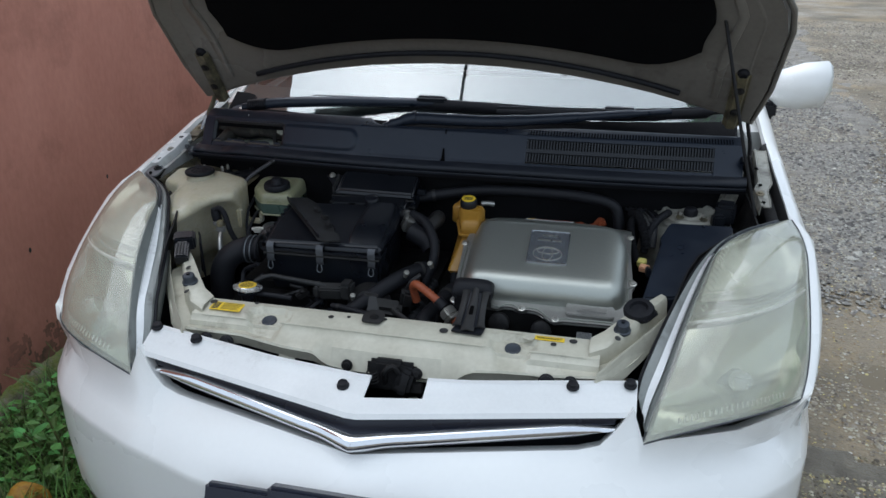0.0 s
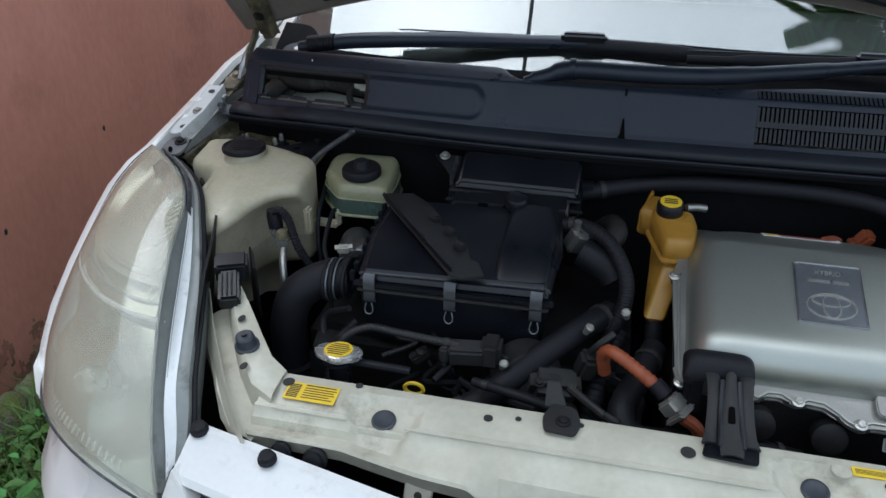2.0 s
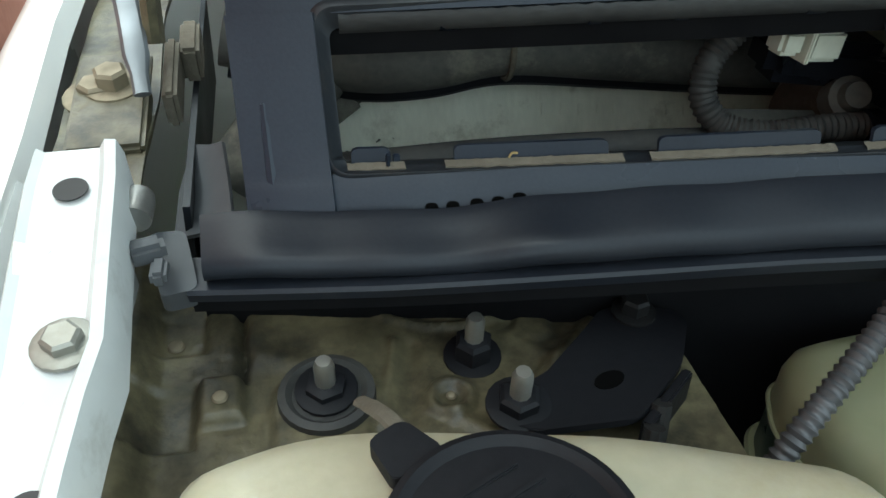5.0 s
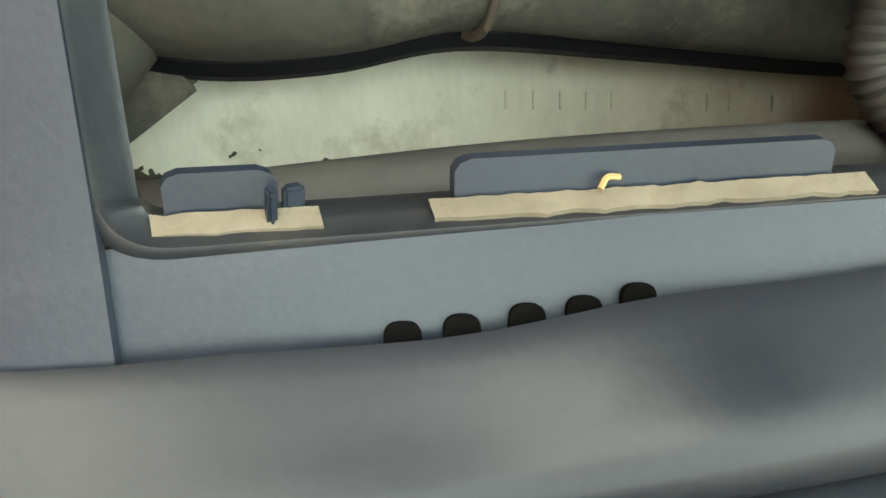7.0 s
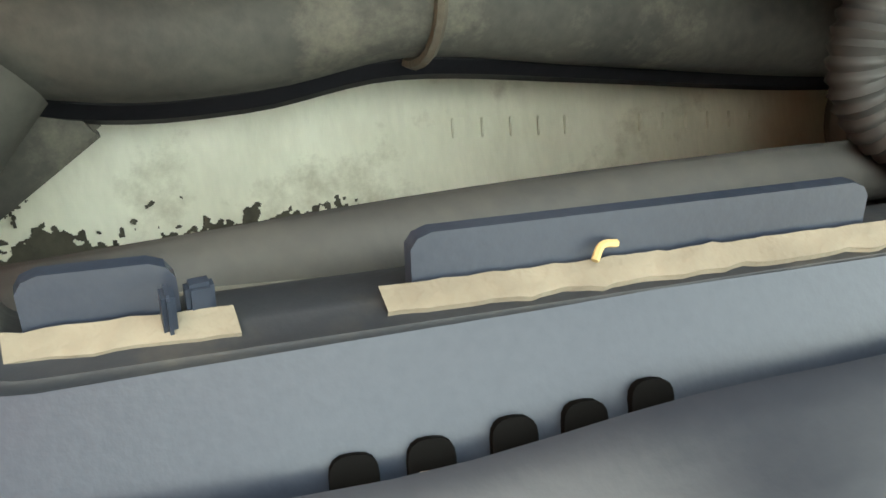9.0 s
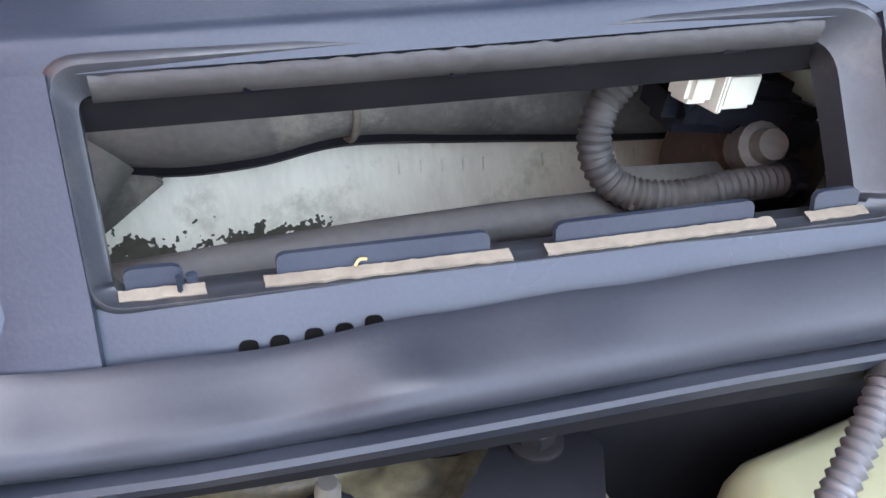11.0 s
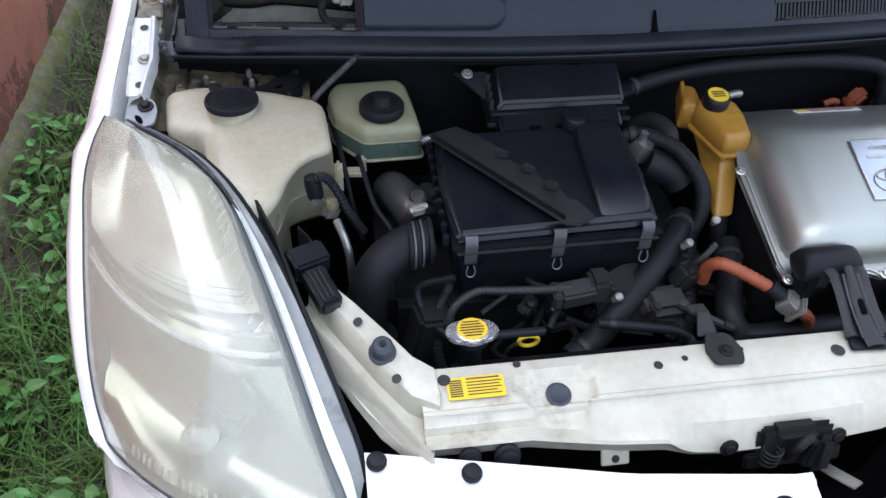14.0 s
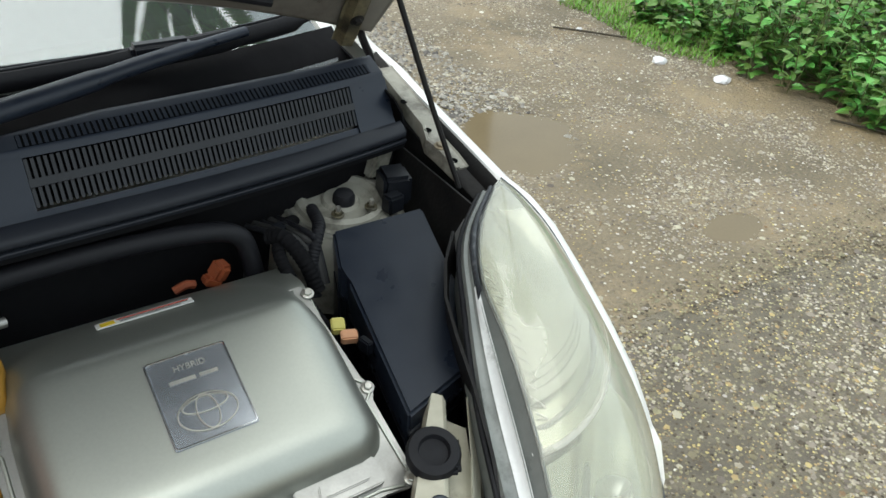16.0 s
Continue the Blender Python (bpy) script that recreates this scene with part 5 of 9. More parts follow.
def label_plate(name, c, w, h, n, material, lines, label, ink=M_INK, block=False):
    m = axis(c, n)
    right = Vector((1, 0, 0))
    nn = Vector(n).normalized()
    up = nn.cross(right).normalized()
    m = Matrix.Translation(c) @ Matrix((right, up, nn)).transposed().to_4x4()
    t = tagged(link(name, prism(rounded(w, h, 0.002), 0.0008, m @ Matrix.Translation((0, 0, 0.0012)), 0)
, material), label, "label")
    for k, (y, x0, x1, hh) in enumerate(lines):
        o = part("print_line", rbox((0, 0, 0), ((x1 - x0) * w, hh * h, 0.0002), 0), ink, t, smooth=0)
        o.data.transform(m @ Matrix.Translation(((x0 + x1) / 2 * w - w / 2, (y - 0.5) * h, 0.0014)))
    return t


TX = [(0.90, 0.06, 0.90, 0.06), (0.74, 0.06, 0.94, 0.05), (0.60, 0.06, 0.88, 0.05), (0.46, 0.06, 0.92, 0.05), (0.32, 0.06, 0.80, 0.05), (0.18, 0.06, 0.9, 0.05)]
label_plate("warning_label", (-0.358, 0.514, 0.8330), 0.070, 0.031, (0, -0.05, 1), M_YELLOW, [(y, 0.3 + 0.7 * a, 0.3 + 0.7 * b, h) for y, a, b, h in TX] + [(0.85 - 0.1 * i, 0.04, 0.26, 0.06) for i in range(8)], "yellow printed warning label on the radiator support")
label_plate("warning_label", (0.326, 0.527, 0.8342), 0.058, 0.014, (0, -0.05, 1), M_YELLOW, TX[1:5], "narrow yellow warning label on the radiator support")

# rubber stops on the arms
for p, r, h in (((-0.466, 0.559, 0.858), 0.014, 0.022), ((0.463, 0.553, 0.855), 0.014, 0.022)):
    b = thing("rubber_stop", p, "black rubber hood stop on the radiator support", "rubber stop", "hood stops")
    part("base", lathe([(r * 1.2, 0), (r * 1.2, 0.004), (r, 0.006), (r * 0.9, h * 0.9), (r * 0.7, h), (0.0005, h)], axis(p, (0, -0.2, 1)), 20), M_PLUG, b)
    part("knob", lathe([(0.004, 0), (0.004, 0.003), (0.0004, 0.003)], axis(Vector(p) + Vector((0, -0.004, h)), (0, -0.2, 1)), 10), M_BLACK, b)
rb = thing("rubber_mount", (0.494, 0.613, 0.86), "round black rubber mount on the support arm", "rubber mount")
part("ring", lathe([(0.030, 0), (0.031, 0.010), (0.028, 0.016), (0.018, 0.017), (0.016, 0.010), (0.012, 0.010), (0.0005, 0.012)], axis((0.494, 0.613, 0.866), (-0.1, -0.3, 1)), 26), M_RUBBER, rb)
part("ear", rbox((0.512, 0.603, 0.867), (0.02, 0.05, 0.012), 0.004, (0, 0, -30)), M_RUBBER, rb)
bx = thing("relay_holder", (-0.54, 0.668, 0.87), "black plastic connector holder on the support arm", "connector")
part("body", rbox((-0.533, 0.648, 0.884), (0.030, 0.060, 0.026), 0.004, (14, 0, 24)), M_BLACK, bx)
part("cover", rbox((-0.548, 0.690, 0.895), (0.048, 0.035, 0.035), 0.004, (10, 0, 24)), M_BLACK, bx)
for i in range(3):
    part("rib", rbox((-0.539 + 0.006 * i, 0.640 + 0.003 * i, 0.8985), (0.002, 0.045, 0.003), 0.0006, (14, 0, 24)), M_DUSTY, bx)

# hood latch
latch = thing("hood_latch", (0.03, 0.44, 0.74), "grimy black hood latch on the radiator support", "latch")
part("plate", join(rbox((0.030, 0.428, 0.772), (0.100, 0.016, 0.060), 0.007, (-18, 0, 0)), rbox((0.025, 0.432, 0.795), (0.066, 0.030, 0.020), 0.009, (-20, 0, 0)), rbox((0.03, 0.42, 0.755), (0.13, 0.008, 0.022), 0.003, (-18, 0, 0)), rbox((0.06, 0.412, 0.77), (0.03, 0.02, 0.05), 0.008, (-25, 14, 0))), M_DARK, latch)
part("hook", join(tube([(0.02, 0.425, 0.745), (0.02, 0.41, 0.785), (0.035, 0.415, 0.80), (0.05, 0.42, 0.78)], 0.006, 8), rbox((0.055, 0.415, 0.765), (0.03, 0.016, 0.04), 0.004, (-15, 20, 0))), M_DARK, latch)
part("spring", tube([(-0.005 + 0.011 * math.cos(a), 0.416 + 0.011 * math.sin(a), 0.755 + a * 0.0012) for a in seg(0, 25, 60)], 0.0016, 6, 1), M_DARK, latch)
part("lever", rbox((0.085, 0.395, 0.742), (0.018, 0.055, 0.003), 0.001, (-20, 0, 25)), M_STEEL, latch)
for x in (-0.060, 0.082):
    part("bolt", hexbolt((x, 0.424, 0.785), (0, -1, 0.3), 0.007, 0.006, 1.7), M_DARK, latch)

# radiator behind the support, with its cap
rad = thing("radiator", (0, 0.60, 0.42), "black radiator behind its steel support", "radiator")
part("core", rbox((0, 0.585, 0.575), (0.74, 0.03, 0.34), 0.004), M_DARK, rad)
part("top_tank", loft([[(x, 0.583 + 0.026 * math.cos(a), 0.757 + 0.022 * math.sin(a)) for a in seg(0, 5.5, 10)] for x in seg(-0.37, 0.37, 3)]), M_BLACK, rad)
part("filler_neck", lathe([(0.016, -0.03), (0.016, 0.03), (0.022, 0.032), (0.022, 0.036)], axis((-0.349, 0.596, 0.797), (0, -0.05, 1)), 20), M_BLACK, rad)
CAP = axis((-0.349, 0.594, 0.8335), (0, 0.10, 1))
cap = part("radiator_cap", join(lathe([(0.019, 0), (0.0215, 0.002), (0.0222, 0.008), (0.0215, 0.0115), (0.020, 0.0125), (0.0005, 0.0125)], CAP, 30),
                          prism(fillet([(-0.034, -0.006), (-0.021, -0.0190), (0.021, -0.0190), (0.034, -0.006), (0.034, 0.006), (0.021, 0.0190), (-0.021, 0.0190), (-0.034, 0.006)], 0.005, 4), 0.0065, CAP @ Matrix.Translation((0, 0, 0.0105)), 0.0016)), M_TRIM, rad, "silver radiator cap with yellow disc")
part("cap_disc", lathe([(0.0198, 0), (0.0198, 0.0008), (0.0004, 0.0008)], CAP @ Matrix.Translation((0, 0, 0.0126)), 30), M_YELLOW, cap)
for k in range(6):
    part("print_line", moved(rbox((0.0006 * (k % 2), -0.0125 + 0.005 * k, 0.0137), (0.033 - 0.0045 * abs(k - 2.5), 0.0022, 0.0002), 0), CAP), M_INK, cap, smooth=0)
part("overflow_pipe", tube([(-0.330, 0.598, 0.826), (-0.29, 0.60, 0.824), (-0.25, 0.603, 0.820)], 0.006, 10), M_RUBBER, rad)
part("overflow_hose", tube([(-0.36, 0.61, 0.80), (-0.395, 0.66, 0.80), (-0.405, 0.69, 0.83), (-0.36, 0.675, 0.86)], 0.005, 8), M_RUBBER, rad)
dip = thing("dipstick", (-0.255, 0.655, 0.74), "yellow ring handle of the engine dipstick", "dipstick")
part("ring", tube([(-0.255 + 0.014 * math.cos(a), 0.640, 0.758 + 0.010 * math.sin(a)) for a in seg(0, 6.3, 14)], 0.003, 8, 2), M_YELLOW, dip)
part("stem", tube([(-0.268, 0.640, 0.757), (-0.275, 0.67, 0.70), (-0.27, 0.70, 0.6)], 0.003, 8), M_STEEL, dip)

# support brackets
br = thing("steel_bracket", (0.163, 0.53, 0.83), "black pressed steel bracket bolted to the radiator support", "bracket")
part("foot", prism(fillet([(-0.034, -0.018), (0.030, -0.022), (0.034, 0.014), (-0.026, 0.016)], 0.006, 3), 0.004, Matrix.Translation((0.163, 0.528, 0.8395)), 0.0012), M_BLACK, br)
for sg in (-1, 1):
    part("leg", sheet([[(0.163 + sg * (0.012 + a * w), y, z + 0.003 * math.sin(math.pi * a)) for a in (0, 0.15, 0.35, 0.65, 0.85, 1)] for y, z, w in ((0.528, 0.8420, 0.022), (0.542, 0.8450, 0.018), (0.562, 0.8540, 0.016), (0.585, 0.8660, 0.015), (0.606, 0.8760, 0.016), (0.618, 0.8760, 0.018), (0.622, 0.84, 0.018))], 0.004), M_DUSTY, br, smooth=40)
    part("rib", tube([(0.163 + sg * 0.0135, 0.522, 0.8440), (0.163 + sg * 0.0120, 0.565, 0.8580), (0.163 + sg * 0.0100, 0.605, 0.8780)], 0.0034, 8), M_BLACK, br)
part("tongue", sheet([[(0.163 + w * a, y, z + 0.004 * (1 - a * a)) for a in (-1, -0.8, -0.4, 0, 0.4, 0.8, 1)] for y, z, w in ((0.510, 0.842, 0.013), (0.526, 0.846, 0.0145), (0.550, 0.853, 0.0120), (0.575, 0.864, 0.0095), (0.598, 0.877, 0.0070), (0.612, 0.884, 0.0060))], 0.003), M_DUSTY, br, smooth=50)
part("slot", prism(fillet([(-0.0045, -0.011), (0.0045, -0.011), (0.0035, 0.011), (-0.0035, 0.011)], 0.003, 4), 0.003, Matrix.Translation((0.163, 0.560, 0.8628)) @ Matrix.Rotation(radians(26), 4, "X"), 0), M_HOLE, br)
part("rubber_block", loft([[(0.153 + dx, 0.638 + 0.022 * math.cos(a), 0.868 + 0.026 * g * math.sin(a)) for a in seg(0, 2 * math.pi - 0.3, 20)] for dx, g in ((-0.044, 0.30), (-0.043, 0.62), (-0.039, 0.84), (-0.031, 0.97), (0.0, 1.0), (0.026, 0.97), (0.035, 0.84), (0.040, 0.62), (0.041, 0.30))]), M_RUBBER, br, "rounded black rubber block", smooth=60)
part("side_skirt", rbox((0.126, 0.634, 0.838), (0.026, 0.036, 0.062), 0.006, (0, 0, 4)), M_MATT, br)
sb = thing("small_bracket", (-0.036, 0.53, 0.83), "small black bracket bolted to the radiator support", "bracket")
part("plate", prism(fillet([(-0.056, 0.508), (-0.018, 0.506), (-0.012, 0.528), (-0.020, 0.556), (-0.050, 0.560), (-0.060, 0.532)], 0.006, 3), 0.004, Matrix.Translation((0, 0, 0.8400)), 0.001), M_DUSTY, sb)
part("ear", join(wedge([(-0.060, 0.556, 0.836), (-0.032, 0.556, 0.836), (-0.044, 0.575, 0.862), (-0.060, 0.575, 0.862)], [(-0.060, 0.560, 0.836), (-0.032, 0.560, 0.836), (-0.044, 0.579, 0.862), (-0.060, 0.579, 0.862)], 0.001), rbox((-0.058, 0.583, 0.861), (0.030, 0.014, 0.004), 0.001, (0, 12, 10))), M_DUSTY, sb)
part("bolt", hexbolt((-0.034, 0.527, 0.8405), (0, 0, 1), 0.006, 0.005, 1.6), M_DARK, sb)

# inverter under its pressed lid: u across, v along the slope, w off it
IU, IV, IW, IC = Vector((1, 0, 0)), Vector((0, 0.946, 0.325)), Vector((0, -0.325, 0.946)), Vector((0.292, 0.763, 0.9255))
inv_m = Matrix.Translation(IC) @ Matrix((IU, IV, IW)).transposed().to_4x4()
inverter = thing("inverter", (0.29, 0.78, 0.60), "silver aluminium inverter with a worn pressed lid", "inverter")


def lid_w(u, v):
    top = -0.74 * 0.5 * ((v - 0.080) + math.sqrt((v - 0.080) ** 2 + 0.00004))
    low = min(-0.050, top - 0.014)
    u, hu, hv, rc = u + 0.06 * max(0.0, v - 0.04), 0.177 - 0.16 * max(0.0, v - 0.04), 0.155, 0.040 + 0.045 * min(1.0, max(0.0, (v - 0.04) / 0.08))
    a, b = abs(u) - hu + rc, abs(v - 0.026) - hv + rc
    d = rc - math.hypot(max(a, 0), max(b, 0)) - min(max(a, b), 0)
    d = max(0.0, min(1.0, d / 0.046))
    return low + (top - low) * (1 - (1 - d) ** 2.2) ** 0.52


grid = []
edge_u = [-0.170, -0.1662, -0.1655, -0.164, -0.161, -0.156, -0.149, -0.140, -0.130]
edge_u = [u * 1.066 for u in edge_u]
us = edge_u + seg(-0.12, 0.12, 13) + [-u for u in edge_u[::-1]]
vs = [-0.133, -0.1292, -0.1285, -0.127, -0.124, -0.119, -0.112, -0.103, -0.093] + seg(-0.08, 0.06, 10) + seg(0.066, 0.096, 7) + [0.108, 0.122, 0.134, 0.144, 0.153, 0.161, 0.168, 0.174, 0.178, 0.180, 0.1812, 0.184]
for v in vs:
    grid.append([inv_m @ Vector((u, v, lid_w(u, v))) for u in us])
part("lid", sheet(grid, 0.002), M_ALUBRUSH, inverter, "brushed aluminium lid", smooth=60)
fl = [(-0.184, 0.120), (-0.192, 0.05), (-0.194, 0.046), (-0.199, 0.04), (-0.194, 0.03), (-0.192, -0.12), (-0.186, -0.147), (-0.172, -0.152), (-0.11, -0.148), (-0.088, -0.153), (-0.075, -0.143), (-0.058, -0.142), (-0.045, -0.151), (-0.036, -0.153), (-0.024, -0.146), (-0.004, -0.148), (0.012, -0.160), (0.022, -0.170), (0.036, -0.176), (0.050, -0.168), (0.150, -0.166), (0.178, -0.172), (0.192, -0.164), (0.190, -0.150), (0.186, -0.06), (0.194, -0.052), (0.194, -0.036), (0.186, -0.028), (0.176, 0.120)]
part("flange", prism(fl, 0.010, inv_m @ Matrix.Translation((0, 0, -0.046)), 0.002), M_ALU, inverter, smooth=30)
step = [(x * 0.965, y * 0.965 - 0.001) for x, y in fl]
part("flange_bead", tube([inv_m @ Vector((x, y, -0.0455)) for x, y in step[1:-1]], 0.0022, 6, 1), M_ALUBRUSH, inverter)
part("corner_pad", join(prism(rounded(0.10, 0.034, 0.008), 0.014, inv_m @ Matrix.Translation((0.105, -0.140, -0.036)), 0.004), prism([(-0.03, -0.008), (0.03, -0.008), (0.034, 0.008), (-0.026, 0.008)], 0.004, inv_m @ Matrix.Translation((0.108, -0.140, -0.033)), 0.0015)), M_ALU, inverter)
for u, v in ((-0.036, -0.147), (0.036, -0.168), (0.183, -0.163), (-0.183, -0.143), (0.189, -0.043), (-0.194, 0.04), (0.178, 0.105)):
    p = inv_m @ Vector((u, v, -0.045))
    part("bolt", hexbolt(p, IW, 0.0055, 0.006, 1.5), M_STEEL, inverter)
body_r = [[inv_m @ Vector((x, y, w)) for x, y, w in ((-0.17, 0.172, -0.095), (-0.19, -0.14, -0.057), (0.185, -0.14, -0.057), (0.155, 0.172, -0.095))], [Vector((0.105, 0.98, 0.72)), Vector((0.105, 0.655, 0.72)), Vector((0.475, 0.655, 0.72)), Vector((0.475, 0.98, 0.72))]]
part("case", loft(body_r), M_DARK, inverter)
bd = part("badge_plate", prism(rounded(0.088, 0.106, 0.003), 0.002, inv_m @ Matrix.Translation((0.003, 0.0, 0.0022)), 0.0006), mat("badge_plate", (0.47, 0.50, 0.54), (0.42, 0.45, 0.49), rough=0.24, metal=0.85, scale=30, bump=0, rvar=0.04), inverter, "grey metal badge plate with emblem")
frame_pts = [inv_m @ Vector((x + 0.003, y, 0.0026)) for x, y in rounded(0.085, 0.103, 0.004)]
part("badge_border", tube(frame_pts + frame_pts[:1], 0.0009, 6, 1), M_CHROME, bd)
for rx, ry, cy in ((0.031, 0.021, -0.022), (0.011, 0.020, -0.022), (0.024, 0.009, -0.013)):
    el = [inv_m @ Vector((0.003 + rx * math.cos(a), cy + ry * math.sin(a), 0.0032)) for a in seg(0, 2 * math.pi, 33)]
    part("emblem_ring", tube(el, 0.0009, 6, 1), M_STEEL, bd)
for x0, x1 in ((-0.026, 0.002), (0.006, 0.026)):
    part("print_line", moved(rbox((0.003 + (x0 + x1) / 2, 0.021, 0.0029), (x1 - x0, 0.0045, 0.0005), 0), inv_m), M_STEEL, bd, smooth=0)
for vy, text, size in ((0.036, "HYBRID", 0.0100),):
    cu = bpy.data.curves.new("lettering", "FONT")
    cu.body, cu.size, cu.extrude, cu.align_x, cu.align_y = text, size, 0.0002, "CENTER", "CENTER"
    lo = new("lettering", cu)
    deps = bpy.context.evaluated_depsgraph_get()
    me = bpy.data.meshes.new_from_object(lo.evaluated_get(deps))
    bpy.data.objects.remove(lo)
    me.transform(inv_m @ Matrix.Translation((0.003, vy, 0.0028)))
    me.materials.clear()
    me.materials.append(M_STEEL)
    lt = new("lettering", me)
    lt.parent = bd
BV = (IV * 0.0927 + IW * -0.069).normalized()
BN = IU.cross(BV).normalized()
bc = inv_m @ Vector((-0.010, 0.146, lid_w(0, 0.146)))
lm = Matrix.Translation(bc + BN * 0.0022) @ Matrix((IU, BV, BN)).transposed().to_4x4()
wl_ = part("caution_label", prism(rounded(0.112, 0.017, 0.002), 0.0008, lm), M_PRINTW, inverter, "white caution label with printed lines")
for k, (x, y, w, h, m) in enumerate(((-0.043, 0, 0.016, 0.011, M_YELLOW), (0.010, 0.0045, 0.084, 0.003, M_RED), (0.010, 0.0005, 0.08, 0.0014, M_INK), (0.006, -0.0035, 0.07, 0.0014, M_INK))):
    part("print_line", moved(rbox((x, y, 0.0002), (w, h, 0.0004), 0), lm), m, wl_, smooth=0)
part("orange_plug", join(rbox((0.398, 1.0, 0.897), (0.022, 0.024, 0.028), 0.005, (20, 25, 30)), rbox((0.386, 0.998, 0.886), (0.026, 0.020, 0.014), 0.004, (0, 30, 10))), M_ORANGE, inverter)
part("orange_stub", tube([(0.335, 0.995, 0.888), (0.350, 0.995, 0.893), (0.362, 0.998, 0.888)], 0.006, 8), M_ORANGE, inverter)
part("union", tube([(0.112, 0.938, 0.950), (0.128, 0.945, 0.949), (0.142, 0.950, 0.946)], 0.0062, 12), M_ALU, inverter)
label_plate("type_label", (0.389, 0.648, 0.778), 0.032, 0.018, (0, -0.9, 0.45), M_PRINTW, TX, "small silver type label on the inverter case")

# amber coolant tank
amber = thing("coolant_tank", (0.09, 0.85, 0.80), "amber translucent coolant tank with black cap", "coolant tank")
ar = lambda c, w, d, z, k=0: [(c[0] + x, c[1] + y, z + k * y) for x, y in rounded(w, d, min(w, d) * 0.3, 3)]
AT = [(0.080, 0.847), (0.124, 0.850), (0.130, 0.900), (0.124, 0.930), (0.066, 0.940), (0.058, 0.926)]


def amber_ring(d, z, k=0.0, pts=AT, r=0.009):
    return [Vector((p.x, p.y, z + k * (p.y - 0.85))) for p in fillet(shrink(pts, d), r, 5)]


part("body", loft([amber_ring(0.006, 0.900, 0.05), amber_ring(0.001, 0.905, 0.08), amber_ring(0.0, 0.915, 0.12), amber_ring(0.0012, 0.929, 0.16), amber_ring(0.005, 0.9345, 0.18), amber_ring(0.010, 0.9365, 0.18)]), M_AMBER, amber, smooth=60)
AL = [(0.064, 0.784), (0.090, 0.786), (0.098, 0.800), (0.092, 0.812), (0.066, 0.812), (0.060, 0.800)]
part("lower_body", loft([amber_ring(0.004, 0.828, 0, AL, 0.006), amber_ring(0.0, 0.836, 0, AL, 0.006), [a.lerp(b, 0.55) for a, b in zip(amber_ring(0.0, 0.836, 0, AL, 0.006), amber_ring(0.008, 0.896))], amber_ring(0.006, 0.896, 0.05), amber_ring(0.004, 0.902, 0.06)]), M_AMBER, amber, smooth=60)
part("rim", loft([amber_ring(-0.002, 0.8985, 0.06), amber_ring(-0.0045, 0.9000, 0.06), amber_ring(-0.0045, 0.9035, 0.06), amber_ring(-0.002, 0.9050, 0.06)]), M_AMBER, amber)
part("ear", loft([[Vector((x, y, z)) for x, y in fillet([(0.040 + e, 0.934 + e), (0.074 - e, 0.926 + e), (0.082 - e, 0.985 - e), (0.060 + e, 0.992 - e)], 0.008, 4)] for z, e in ((0.895, 0.004), (0.900, 0.0), (0.936, 0.0), (0.942, 0.003))]), M_AMBER, amber, "stained amber filler shoulder", smooth=60)
part("ear_fin", wedge([(0.040, 0.935, 0.900), (0.046, 0.930, 0.900), (0.064, 0.990, 0.915), (0.058, 0.994, 0.915)], [(0.042, 0.935, 0.934), (0.046, 0.930, 0.934), (0.064, 0.990, 0.950), (0.059, 0.994, 0.950)], 0.002), M_AMBER, amber)
part("neck", lathe([(0.016, 0), (0.016, 0.02)], axis((0.086, 0.922, 0.936), (0, -0.15, 1)), 18), M_AMBER, amber)
acap = part("cap", lathe([(0.0195, 0), (0.0205, 0.002), (0.0205, 0.016), (0.018, 0.020), (0.0005, 0.020)], axis((0.0855, 0.920, 0.9475), (0, -0.15, 1)), 28), M_BLACK, amber)
part("cap_disc", lathe([(0.0165, 0), (0.0165, 0.0008), (0.0004, 0.0008)], axis((0.0855, 0.917, 0.9674), (0, -0.15, 1)), 24), M_YELLOW, acap)
for k in (-1, 0, 1):
    part("print_line", moved(rbox((0, 0.005 * k, 0.0012), (0.02, 0.0022, 0.0004), 0), axis((0.0855, 0.9168, 0.9678), (0, -0.15, 1))), M_INK, acap, smooth=0)
part("outlet_hose", tube([(0.078, 0.800, 0.832), (0.080, 0.790, 0.80), (0.086, 0.78, 0.76), (0.10, 0.77, 0.70)], 0.0125, 12), M_RUBBER, amber)

# washer tank
wash = thing("washer_tank", (-0.63, 0.86, 0.70), "yellowed white washer fluid tank with black cap", "washer tank")


#  corners from the rear left round by the right: top outline with its droop, and the notched flank below
T0 = [(-0.748, 1.012, 0.0), (-0.697, 1.024, 0.002), (-0.592, 0.999, 0.004), (-0.514, 0.967, 0.0), (-0.507, 0.863, -0.008), (-0.549, 0.843, -0.010), (-0.570, 0.812, -0.016), (-0.581, 0.778, -0.024), (-0.606, 0.752, -0.036), (-0.655, 0.746, -0.040), (-0.677, 0.800, -0.026), (-0.688, 0.914, -0.010), (-0.738, 0.926, -0.010)]
T1 = [(-0.745, 1.005), (-0.697, 1.016), (-0.592, 0.992), (-0.512, 0.960), (-0.505, 0.902), (-0.541, 0.893), (-0.576, 0.878), (-0.592, 0.806), (-0.612, 0.756), (-0.655, 0.744), (-0.678, 0.800), (-0.694, 0.903), (-0.737, 0.930)]
TR = [0.016, 0.03, 0.03, 0.016, 0.012, 0.020, 0.022, 0.02, 0.016, 0.016, 0.03, 0.016, 0.012]


